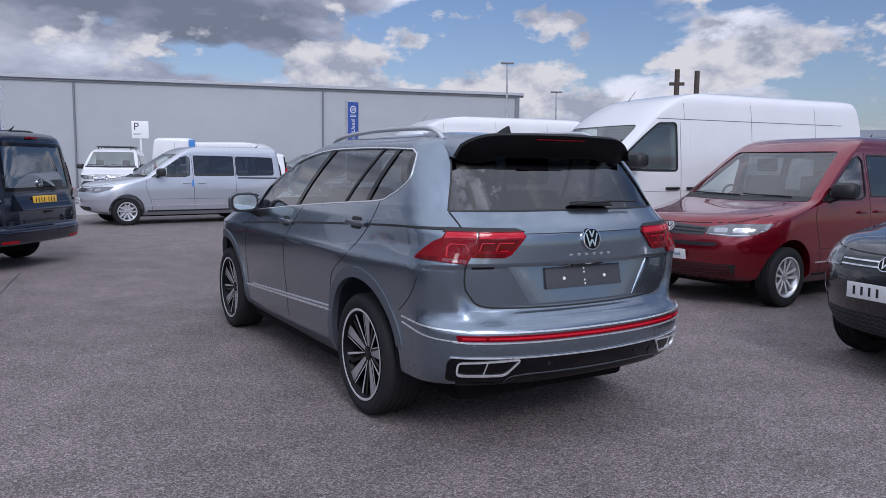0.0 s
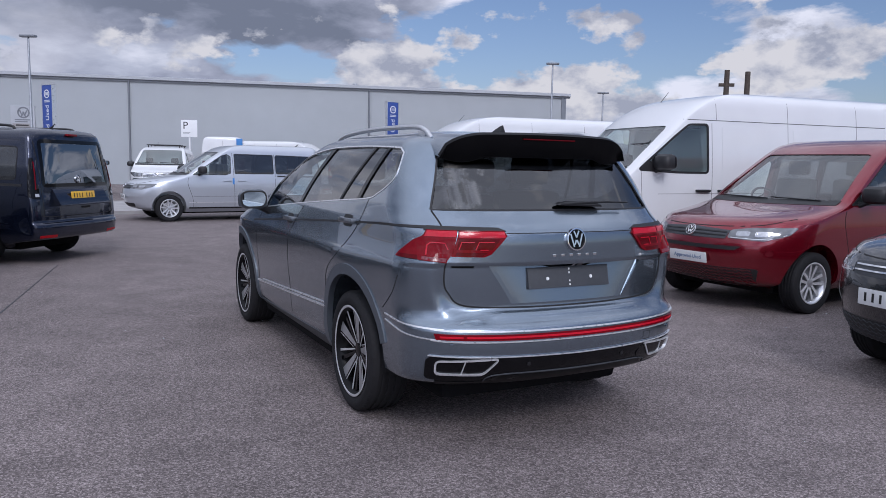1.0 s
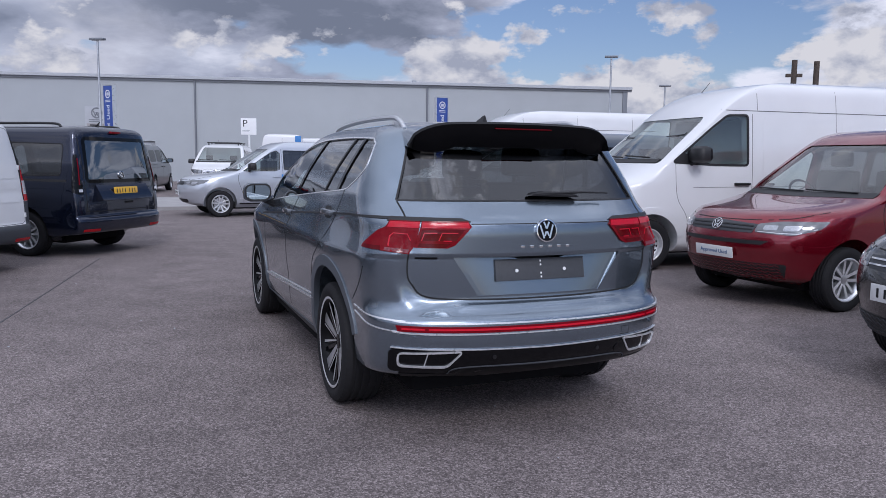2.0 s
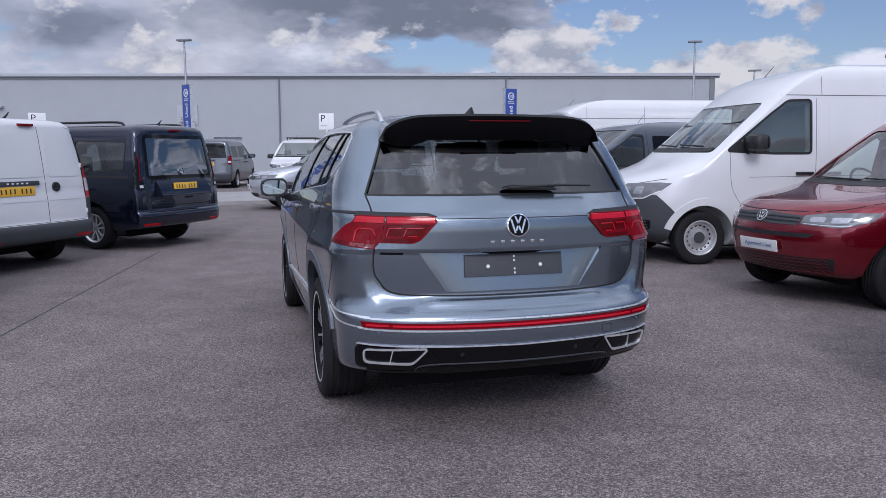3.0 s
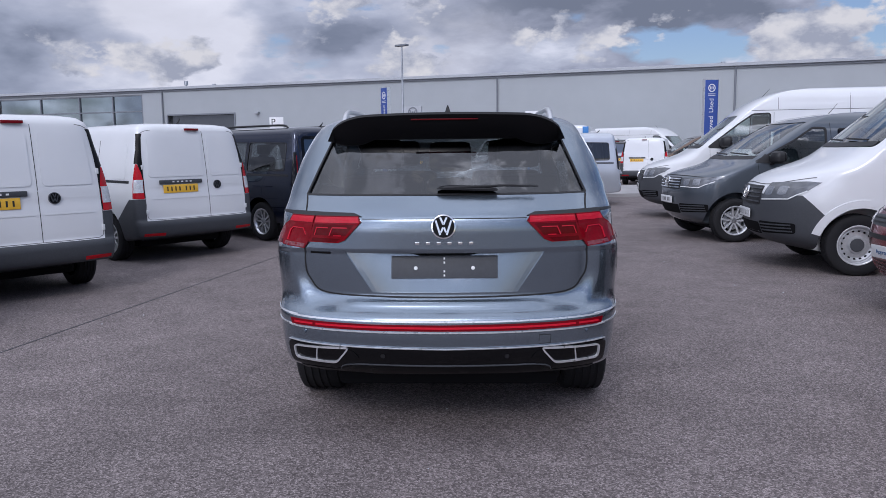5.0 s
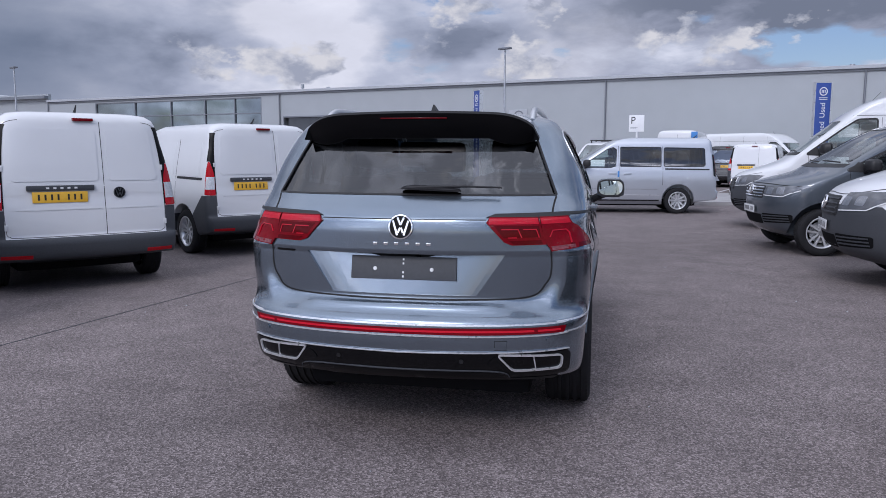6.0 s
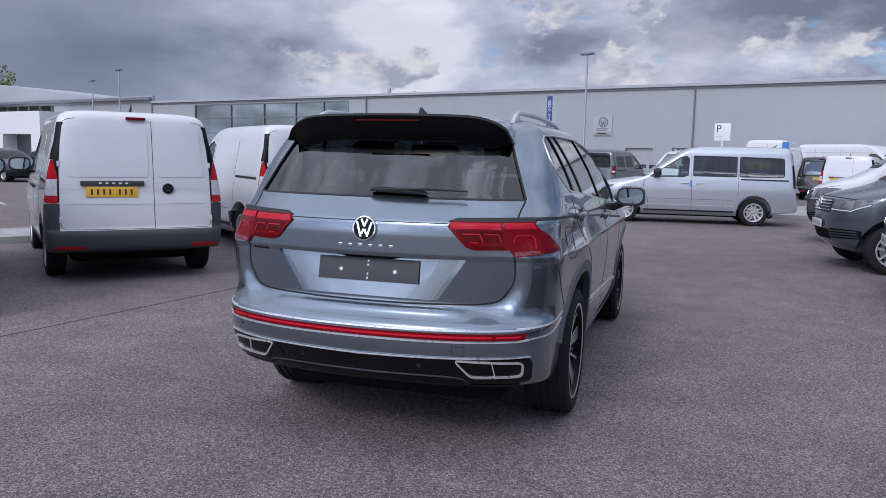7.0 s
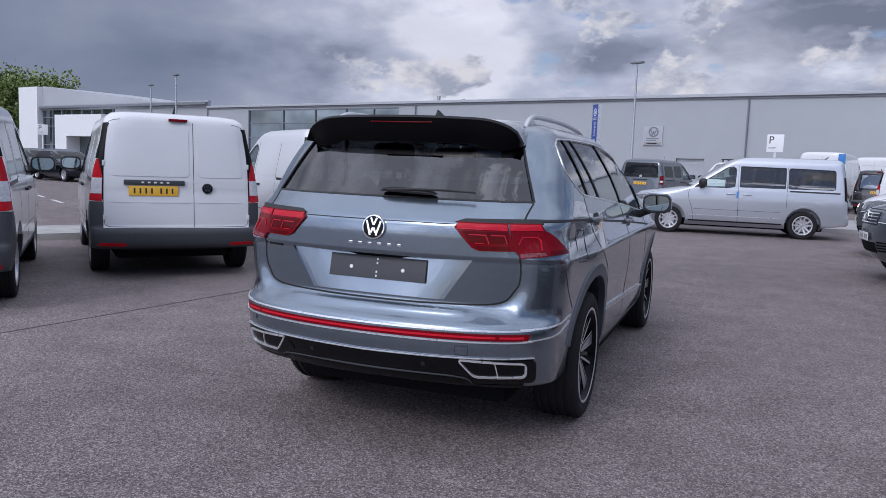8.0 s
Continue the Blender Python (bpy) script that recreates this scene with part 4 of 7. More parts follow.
    a = [fin.verts.new(p) for p in ((-0.020, -0.20, 1.652), (0.020, -0.20, 1.652), (0.016, -0.08, 1.658), (-0.016, -0.08, 1.658), (-0.003, -0.198, 1.704), (0.003, -0.198, 1.704), (0.004, -0.175, 1.700), (-0.004, -0.175, 1.700), (0.010, -0.11, 1.676), (-0.010, -0.11, 1.676))]
    for q in ((0, 1, 5, 4), (1, 2, 8, 6, 5), (0, 4, 7, 9, 3), (2, 3, 9, 8), (8, 9, 7, 6), (4, 5, 6, 7)):
        fin.faces.new([a[i] for i in q])
    bmesh.ops.recalc_face_normals(fin, faces=fin.faces)
    part("roof_aerial", fin, BLACK, car, "dark shark-fin aerial")
    for s in (-1, 1):
        pts = []
        for y, h in ((-0.38, -0.008), (-0.29, 0.022), (-0.12, 0.036), (0.5, 0.038), (1.0, 0.034), (1.22, 0.022), (1.36, -0.010)):
            p, _ = b.at("top", s * (0.565 if y < 1.1 else 0.55), y)
            pts.append((p.x, y, p.z + h))
        rail = part("roof_rail", tube(spline(pts, 6), 0.0145, 10), ALLOY, car, "silver roof rail")
        for y in (-0.27, 1.24):
            p, _ = b.at("top", s * 0.565, y)
            part("rail_foot", boxes((p.x - 0.013, p.x + 0.013, y - 0.05, y + 0.05, p.z - 0.02, p.z + 0.018), bevel=0.006), ALLOY, rail)
    # side trims
    strip = spline([(2.30, 0.972), (1.27, 1.045), (0.25, 1.108), (-0.36, 1.140), (-0.60, 1.147), (-0.74, 1.148)], 6)
    both(b, car, "shoulder_groove", lambda ax: b.strip(strip, 0.012, ax, 0.004, 0.007, 0.2), BLACK)
    for s, ax in ((-1, "left"), (1, "right")):
        for y in (1.25, 0.07):
            p, n = b.at(ax, y, 1.055 if y > 1 else 1.125)
            h = part("door_handle", boxes((p.x - 0.03, p.x + 0.03, y - 0.115, y + 0.115, p.z - 0.016, p.z + 0.016), bevel=0.012), ANTHRACITE, car)
            part("handle_recess", b.panel(rounded([(y - 0.06, p.z - 0.035), (y + 0.075, p.z - 0.035), (y + 0.075, p.z + 0.035), (y - 0.06, p.z + 0.035)], 0.03), ax, 0.003, 0.006), BLACK, h)
        wing_mirror(car, s, 0.90, 1.88, 1.09, ANTHRACITE, 0.9)
    for line in ([(0.98, 1.165), (1.13, 1.05), (1.245, 0.90), (1.275, 0.70), (1.275, 0.36)], [(-0.17, 1.262), (-0.08, 1.12), (0.13, 0.94), (0.36, 0.80), (0.43, 0.62)], [(2.04, 1.09), (2.16, 0.98), (2.22, 0.75), (2.24, 0.36)], [(-0.47, 0.70), (-0.60, 0.80), (-0.66, 0.90)]):
        both(b, car, "door_gap", lambda ax: b.strip(spline(line, 5), 0.005, ax, 0.0012, 0.003, 0.2), GAP)
    both(b, car, "sill_trim", lambda ax: b.strip([(2.27, 0.462), (1.3, 0.506), (0.42, 0.548)], 0.011, ax, 0.008, 0.011, 0.2), SATIN)
    both(b, car, "sill_trim", lambda ax: b.strip([(2.10, 0.487), (1.3, 0.528), (0.44, 0.572)], 0.007, ax, 0.008, 0.011, 0.2), SATIN)
    both(b, car, "sill_cover", lambda ax: b.panel([(2.30, 0.25), (0.46, 0.25), (0.46, 0.345), (2.30, 0.30)], ax, 0.006, 0.02), PLASTIC)
    part("fuel_flap", b.strip(rounded([(-0.42, 0.93), (-0.24, 0.92), (-0.24, 1.08), (-0.42, 1.09)], 0.03) + [(-0.41, 0.93)], 0.004, "right", 0.001, 0.003), GAP, car)
    flare(b, car, "arch_trim", ARCH_GREY, 0, 0.386, 0.428, 0.492, -12, 166, 0.008)
    flare(b, car, "arch_trim", ARCH_GREY, 2.79, 0.386, 0.428, 0.492, 10, 192, 0.008)
    # tail lamps: outer part on the wing, inner part on the tailgate
    for s in (-1, 1):
        f = (lambda q: q) if s > 0 else mirrored
        outer = [(0.822, 0.987), (0.702, 0.974), (0.668, 1.019), (0.640, 1.132), (0.768, 1.134), (0.808, 1.074)]
        lamp = part("tail_lamp", b.panel(f(outer), "rear", 0.010, 0.02, 0.03), RED_LENS, car, "red tail lamp on the wing")
        part("lamp_corner", b.panel([(-0.80, 0.990), (-0.63, 0.996), (-0.64, 1.012), (-0.715, 1.085), (-0.79, 1.130)], "right" if s > 0 else "left", 0.008, 0.02, 0.03), RED_LENS, lamp)
        part("lamp_base", b.panel([(-0.80, 0.988), (-0.64, 0.994), (-0.655, 1.012), (-0.80, 1.008)], "right" if s > 0 else "left", 0.0095, 0.004, 0.03), RED_DARK, lamp)
        inner = [(0.634, 1.131), (0.662, 1.016), (0.675, 1.006), (0.52, 1.004), (0.485, 1.018), (0.400, 1.108), (0.415, 1.131)]
        gate = part("tail_lamp", b.panel(f(inner), "rear", 0.010, 0.02, 0.03), RED_LENS, car, "red tail lamp on the tailgate")
        part("lamp_hood", b.panel(f([(0.40, 1.132), (0.78, 1.134), (0.76, 1.154), (0.44, 1.147)]), "rear", 0.006, 0.012, 0.05), BLACK, gate)
        # light band along the top, angled light guides below, dark lower edge
        for host, bands in ((lamp, [[(0.650, 1.102), (0.780, 1.104), (0.767, 1.128), (0.643, 1.126)]]), (gate, [[(0.411, 1.101), (0.637, 1.101), (0.632, 1.125), (0.414, 1.125)]])):
            for q in bands:
                part("lamp_band", b.panel(f(q), "rear", 0.0118, 0.004, 0.04), RED_BAND, host)
        for host, guides in ((lamp, [[(0.788, 1.010), (0.774, 1.058), (0.758, 1.073), (0.700, 1.072), (0.688, 1.040)]]),
                             (gate, [[(0.470, 1.078), (0.545, 1.078), (0.562, 1.040)], [(0.568, 1.078), (0.626, 1.078), (0.640, 1.040)], [(0.500, 1.040), (0.540, 1.040)]])):
            for q in guides:
                part("lamp_strip", b.strip([(s * x, z) for x, z in q], 0.005, "rear", 0.0135, 0.004, 0.04), RED_BAND, host)
        part("lamp_window", b.panel(f([(0.706, 0.978), (0.808, 0.989), (0.803, 1.003), (0.697, 0.996)]), "rear", 0.0120, 0.004, 0.04), PINK_LENS, lamp)
        part("lamp_window", b.panel(f([(0.530, 1.009), (0.657, 1.011), (0.650, 1.028), (0.505, 1.026)]), "rear", 0.0120, 0.003, 0.04), RED_DARK, gate)
        part("lamp_window", b.panel(f([(0.480, 1.040), (0.648, 1.042), (0.638, 1.094), (0.436, 1.094)]), "rear", 0.0112, 0.003, 0.04), RED_DARK, gate)
        # exhaust trims
        ex = part("exhaust_surround", b.panel(f(rounded([(0.80, 0.507), (0.79, 0.387), (0.50, 0.377), (0.41, 0.442), (0.45, 0.492)], 0.03)), "rear", 0.006, 0.02, 0.05), GLOSS_BLACK, car, "gloss black bumper insert")
        ring = [(0.758, 0.490), (0.466, 0.502), (0.535, 0.420), (0.752, 0.422)]
        pts = rounded(ring, 0.02, 3)
        pts = [pts[-1]] + pts
        part("exhaust_trim", b.strip(f(pts) if s > 0 else [(-x, z) for x, z in pts], 0.0075, "rear", 0.014, 0.012, 0.06), SATIN, ex)
        part("exhaust_trim", b.strip([(s * 0.630, 0.492), (s * 0.640, 0.424)], 0.005, "rear", 0.012, 0.008, 0.06), SATIN, ex)
    # tailgate
    gap = spline([(-0.712, 1.226), (-0.700, 1.157), (-0.700, 0.991), (-0.702, 0.879), (-0.678, 0.818), (-0.598, 0.754), (-0.30, 0.740), (0, 0.737), (0.30, 0.740), (0.598, 0.754), (0.678, 0.818), (0.702, 0.879), (0.700, 0.991), (0.700, 1.157), (0.712, 1.226)], 6)
    part("tailgate_gap", b.strip(gap, 0.008, "rear", 0.0015, 0.004, 0.2), GAP, car)
    # dark line painted as the shade under the tailgate crease
    part("tailgate_crease_shade", b.strip([(-0.40, 1.122), (0, 1.122), (0.40, 1.122)], 0.004, "rear", 0.001, 0.003, 0.2), GAP, car)
    pl = part("plate_holder", moved(boxes((-0.26, 0.26, -0.012, 0.004, -0.056, 0.056), bevel=0.003), pose(0, -0.905, 0.882, -12)), PLASTIC, car, "empty dark plate holder")
    for x in (-0.14, 0.14):
        part("screw_cap", moved(lathe([(0, 0.004), (0.009, 0.003), (0.010, -0.002)], 14, "z"), pose(x, -0.918, 0.879, 78)), PLATE_WHITE, pl)
    for z in (-0.047, -0.027, 0.016, 0.036):
        part("code_mark", moved(boxes((-0.004, 0.004, -0.014, -0.011, z, z + 0.010)), pose(0, -0.905, 0.882, -12)), PLATE_WHITE, pl)
    letters = []
    for k in range(6):
        x = -0.138 + k * 0.052
        p, _ = b.at("rear", x + 0.012, 1.005)
        letters.append((x, x + 0.020, p.y - 0.002, p.y + 0.004, 0.999, 1.012))
    for q in letters:
        part("name_bar", boxes(q, bevel=0.001), CHROME, car)
    part("badge_bar", b.panel(rect(-0.670, -0.565, 0.948, 0.959), "rear", 0.003, 0.005), GLOSS_BLACK, car)
    badge(b, car, "rear", 0, 1.085, 0.060)
    # bumper strips
    up = spline([(-0.785, 0.649), (-0.70, 0.643), (-0.35, 0.638), (0, 0.636), (0.35, 0.638), (0.70, 0.643), (0.785, 0.649)], 6)
    dn = spline([(-0.785, 0.597), (-0.70, 0.591), (-0.35, 0.586), (0, 0.584), (0.35, 0.586), (0.70, 0.591), (0.785, 0.597)], 6)
    part("bumper_trim", b.strip(up, 0.007, "rear", 0.008, 0.008, 0.2), SATIN, car, "chrome strip on the bumper")
    part("bumper_trim", b.strip(dn, 0.006, "rear", 0.008, 0.008, 0.2), SATIN, car, "chrome strip on the bumper")
    both(b, car, "bumper_trim", lambda ax: b.strip(spline([(-0.895, 0.648), (-0.66, 0.662), (-0.49, 0.672)], 6), 0.007, ax, 0.004, 0.007, 0.2), SATIN)
    both(b, car, "bumper_trim", lambda ax: b.strip(spline([(-0.890, 0.596), (-0.66, 0.616), (-0.49, 0.640)], 6), 0.006, ax, 0.004, 0.007, 0.2), SATIN)
    rf = part("rear_reflector", b.panel([(-0.765, 0.600), (-0.35, 0.594), (0, 0.592), (0.35, 0.594), (0.765, 0.600), (0.775, 0.630), (0.35, 0.624), (0, 0.622), (-0.35, 0.624), (-0.775, 0.630)], "rear", 0.007, 0.01, 0.08), RED_LENS, car, "long red reflector strip")
    part("lamp_strip", b.panel([(-0.75, 0.610), (0, 0.602), (0.75, 0.610), (0.75, 0.619), (0, 0.612), (-0.75, 0.619)], "rear", 0.0085, 0.003, 0.1), RED_BRIGHT, rf)
    df = part("diffuser", b.panel([(-0.79, 0.517), (0, 0.504), (0.79, 0.517), (0.74, 0.377), (0.50, 0.369), (0.43, 0.359), (-0.43, 0.359), (-0.50, 0.369), (-0.74, 0.377)], "rear", 0.004, 0.02, 0.06), GLOSS_BLACK, car, "gloss black lower bumper")
    part("valance", b.panel([(-0.74, 0.374), (-0.52, 0.374), (-0.45, 0.408), (0.45, 0.408), (0.52, 0.374), (0.74, 0.374), (0.70, 0.334), (-0.70, 0.334)], "rear", 0.007, 0.02, 0.06), SPOILER_BLACK, df, "matt black lower lip")
    part("diffuser_edge", b.strip(spline([(-0.52, 0.378), (-0.45, 0.414), (0, 0.412), (0.45, 0.414), (0.52, 0.378)], 5), 0.004, "rear", 0.010, 0.008, 0.1), PLASTIC, df)
    part("diffuser_edge", b.strip([(-0.79, 0.516), (0, 0.502), (0.79, 0.516)], 0.004, "rear", 0.010, 0.008, 0.1), SATIN, df)
    for x, z in ((-0.70, 0.567), (-0.30, 0.464), (0.30, 0.464), (0.70, 0.567)):
        part("parking_sensor", b.panel([(x + 0.011 * math.cos(k * 0.524), z + 0.011 * math.sin(k * 0.524)) for k in range(12)], "rear", 0.007, 0.006), STEEL_BLUE if abs(x) > 0.5 else BLACK, car)
    part("towing_cover", b.strip(rect(0.455, 0.512, 0.522, 0.566) + [(0.455, 0.534)], 0.003, "rear", 0.001, 0.003), GAP, car)
    part("underbody", boxes((-0.60, 0.60, -0.62, 3.3, 0.19, 0.36), (-0.82, 0.82, 0.46, 2.33, 0.19, 0.30), bevel=0.05), LINING, car)
    for x, y in ((-0.775, 0), (0.775, 0), (-0.785, 2.79), (0.785, 2.79)):
        wheel("star", car, x, y, 0.356, 0.25, 0.268)
    for x in (-0.38, 0.38):
        seat(car, x, 1.10, 0.72)
        seat(car, x * 1.1, 0.18, 0.72)
    seat(car, 0, 0.18, 0.70, 0.3)
    part("dashboard", boxes((-0.70, 0.70, 1.75, 2.1, 0.8, 1.06), bevel=0.06), BLACK, car)
    part("steering_wheel", moved(lathe([(0.17, 0.0), (0.185, 0.012), (0.2, 0.0), (0.185, -0.012)], 28, "z", True), pose(0.38, 1.62, 1.02, 65)), BLACK, car)
    return car


CADDY = {}


def caddy_body(long_body, van):
    key = (long_body, van)
    if key in CADDY:
        return CADDY[key]
    f, r = (0.215, -0.13) if long_body else (0.0, 0.0)
    lv = [(0.22, -0.30, 3.1, 0.78, 0.12, 0.5), (0.28, -0.36, 3.36, 0.84, 0.14, 0.6), (0.325, -0.66, 3.50, 0.885, 0.16, 0.75), (0.35, -0.84, 3.52, 0.890, 0.17, 0.78), (0.42, -0.875, 3.58, 0.905, 0.18, 0.85), (0.50, -0.885, 3.60, 0.912, 0.20, 0.85), (0.552, -0.885, 3.615, 0.916, 0.20, 0.85),
          (0.58, -0.845, 3.625, 0.918, 0.17, 0.85), (0.655, -0.84, 3.63, 0.920, 0.16, 0.85), (0.80, -0.83, 3.60, 0.922, 0.16, 0.85), (0.90, -0.82, 3.52, 0.918, 0.16, 0.85), (0.955, -0.81, 3.43, 0.913, 0.16, 0.8), (0.99, -0.805, 3.26, 0.909, 0.16, 0.72), (1.03, -0.805, 2.98, 0.905, 0.16, 0.55), (1.065, -0.80, 2.74, 0.901, 0.16, 0.40), (1.095, -0.80, 2.54, 0.896, 0.16, 0.28), (1.125, -0.795, 2.42, 0.89, 0.16, 0.22),
          (1.22, -0.785, 2.27, 0.876, 0.16, 0.19), (1.40, -0.76, 2.00, 0.84, 0.16, 0.16), (1.58, -0.735, 1.73, 0.802, 0.17, 0.16), (1.70, -0.715, 1.53, 0.780, 0.17, 0.16), (1.79, -0.69, 1.35, 0.745, 0.18, 0.16), (1.835, -0.65, 1.20, 0.685, 0.2, 0.16), (1.857, -0.55, 0.95, 0.55, 0.2, 0.16), (1.868, -0.30, 0.65, 0.28, 0.1, 0.16)]
    lv = [(z, yr + r, yf + f, w, cr, cf) for z, yr, yf, w, cr, cf in lv]
    wb = 2.755 + f
    b = Body(lv, (3.6, 2.2), [((0, 0, 0.575), (0, 0, 1)), ((0, 0, 0.86), (0, 0, 1)), ((0.787, 0, 0), (1, 0, 0)), ((-0.787, 0, 0), (1, 0, 0)), ((0, -0.62, 0.86), (0, 0.66, 0.75))])
    front = [(2.20 + f, 1.12), (1.42 + f, 1.12), (1.30 + f, 1.16), (1.28 + f, 1.56), (1.36 + f, 1.62), (1.50 + f, 1.58), (1.83 + f, 1.36)]
    mid = rounded([(1.19 + f, 1.15), (0.29 + f * 0.6, 1.15), (0.29 + f * 0.6, 1.62), (1.19 + f, 1.63)], 0.03)
    back = rounded([(0.23 + f * 0.6, 1.15), (-0.54 + r * 0.7, 1.16), (-0.53 + r * 0.7, 1.60), (0.23 + f * 0.6, 1.62)], 0.06)
    gate = rounded([(-0.70, 1.08), (0.70, 1.08), (0.655, 1.68), (-0.655, 1.68)], 0.05)
    screen = rounded([(-0.80, 1.15), (0.80, 1.15), (0.66, 1.67), (-0.66, 1.67)], 0.05)
    windows = {"front": front} if van else {"front": front, "mid": mid, "back": back}
    cab = shell(lv, (3.6, 2.2), inset=0.06, lift=0.05, zmin=0.85, zmax=1.84, rear=1.1 + f if van else None)
    cut = [cab] + arches(0.32, 0, wb, 0.385, 0.60, 0.02)
    for q in windows.values():
        cut += [prism(q, "x", -1.3, -0.45), prism(q, "x", 0.45, 1.3)]
    cut.append(prism(screen, "y", 1.35 + f, 3.2 + f))
    if not van:
        cut.append(prism(gate, "y", -1.5, -0.4))
    b.cut(cut)
    CADDY[key] = (b, windows, gate, screen, f, r, wb)
    return CADDY[key]


def caddy(name, label, m, paint, van=True, long_body=False, plate_word=None, group="", rails=None, tape=False, front_plate=True, mirrors=(-1, 1), plate_z=0.58):
    car = thing(name, label, "van" if van else "car", m, group)
    b, windows, gate, screen, f, r, wb = caddy_body(long_body, van)
    if van:
        low, rest = slice_mesh(b.mesh, lambda c: (c.z < 0.575 and c.y < 0.42) or (c.z < 0.86 and abs(c.x) > 0.787 and (c.y + 0.62) * 0.66 + (c.z - 0.86) * 0.75 < 0))
        fore, rest = slice_mesh(rest, lambda c: c.z < 0.575 and c.y > wb + 0.42)
        part("body", dressed(rest, paint, LINING, HEADLINER), None, car)
        part("rear_bumper", dressed(low, PLASTIC, LINING), None, car, "dark grey plastic bumper")
        part("front_bumper", dressed(fore, PLASTIC, LINING), None, car, "dark grey plastic bumper")
    else:
        part("body", dressed(b.mesh, paint, LINING, HEADLINER), None, car)
    for k, q in windows.items():
        both(b, car, "window_pane", lambda ax: b.panel(q, ax, -0.008, 0.0, 0.1), GLASS_CLEAR if k == "front" else GLASS_DARK)
        loop = q + q[:1]
        both(b, car, "window_seal", lambda ax: b.strip(loop, 0.014, ax, 0.0025, 0.008, 0.25), BLACK)
    part("windscreen", b.panel(screen, "front", -0.008, 0.0, 0.1), GLASS_CLEAR, car)
    part("cowl", b.strip([(-0.80, 1.135), (0, 1.125), (0.80, 1.135)], 0.05, "front", 0.003, 0.01, 0.2), BLACK, car)
    part("wiper", tube([b.at("front", x, z, 0.015)[0] for x, z in ((0.0, 1.145), (0.25, 1.15), (0.5, 1.155), (0.68, 1.16))], 0.008, 6), BLACK, car)
    part("wiper", tube([b.at("front", x, z, 0.015)[0] for x, z in ((-0.62, 1.145), (-0.4, 1.15), (-0.2, 1.155), (-0.02, 1.16))], 0.008, 6), BLACK, car)
    # doors
    lines = [[(2.30 + f, 1.06), (2.33 + f, 0.90), (2.22 + f, 0.55), (2.20 + f, 0.34)], [(1.24 + f, 1.66), (1.22 + f, 1.1), (1.20 + f, 0.34)], [(0.26 + f * 0.6, 1.64), (0.25 + f * 0.6, 1.1), (0.25 + f * 0.6, 0.70)]]
    for q in lines:
        both(b, car, "door_gap", lambda ax: b.strip(spline(q, 4), 0.008, ax, 0.0012, 0.003, 0.25), GAP)
    both(b, car, "slide_rail", lambda ax: b.strip([(0.20 + f * 0.6, 1.095), (-0.60 + r, 1.085)], 0.035, ax, 0.003, 0.01, 0.25), BLACK)
    both(b, car, "sill_trim", lambda ax: b.strip([(wb - 0.45, 0.36 if van else 0.325), (0.45, 0.36 if van else 0.325)], 0.05 if van else 0.03, ax, 0.008, 0.02, 0.3), PLASTIC if van else BLACK)
    if not van:
        both(b, car, "sill_trim", lambda ax: b.strip([(wb - 0.45, 0.455), (0.45, 0.455)], 0.012, ax, 0.008, 0.012, 0.3), SATIN)
    # thin dark strip paints the shade of the flank's lower crease
    both(b, car, "crease_shade", lambda ax: b.strip([(2.2 + f, 0.60), (0.5, 0.60)], 0.006, ax, 0.001, 0.003, 0.3), GAP)
    for s, ax in ((-1, "left"), (1, "right")):
        for y in (1.38 + f, 1.02 + f):
            p, _ = b.at(ax, y, 0.98)
            part("door_handle", boxes((p.x - 0.035, p.x + 0.035, y - 0.10, y + 0.10, 0.965, 0.995), bevel=0.012), BLACK if van else paint, car)
        if s in mirrors:
            wing_mirror(car, s, 0.90, 2.02 + f, 1.14, BLACK, 1.1)
    if van:
        both(b, car, "side_panel", lambda ax: b.panel(rounded([(1.10 + f, 1.12), (0.34, 1.12), (0.34, 1.60), (1.10 + f, 1.62)], 0.06), ax, 0.004, 0.01, 0.12), paint)
        both(b, car, "side_panel", lambda ax: b.panel(rounded([(0.18, 1.12), (-0.50, 1.12), (-0.48, 1.59), (0.18, 1.60)], 0.06), ax, 0.004, 0.01, 0.12), paint)
    if tape:
        part("tape", b.panel(rect(1.21 + f, 1.255 + f, 0.89, 1.04), "left", 0.003, 0.004), TAPE, car, "strip of blue tape")
    # front end
    part("grille", b.panel([(-0.40, 0.765), (0.40, 0.765), (0.43, 0.85), (0, 0.875), (-0.43, 0.85)], "front", 0.006, 0.02, 0.06), PLASTIC, car, "dark slatted grille band")
    slim = paint is SILVER
    part("lower_grille", b.panel(rounded([(-0.45, 0.34), (0.45, 0.34), (0.50, 0.43), (-0.50, 0.43)] if slim else [(-0.62, 0.31), (0.62, 0.31), (0.68, 0.47), (-0.68, 0.47)], 0.04), "front", 0.004, 0.012, 0.06), BLACK, car, "dark honeycomb lower grille")
    if paint is RED:
        part("upper_intake", b.panel(rounded([(-0.50, 0.655), (0.50, 0.655), (0.56, 0.695), (-0.56, 0.695)], 0.015), "front", 0.003, 0.01, 0.06), BLACK, car, "narrow dark intake under the bonnet")
    for k in range(0 if slim else 5):
        z = 0.325 + k * 0.032
        if van:
            part("grille_bar", b.strip([(-0.62, z), (0, z), (0.62, z)], 0.011, "front", 0.010, 0.008, 0.15), PLASTIC, car)
        else:
            zig = [(-0.62 + 0.031 * i, z + (0.008 if i % 2 else -0.008)) for i in range(41)]
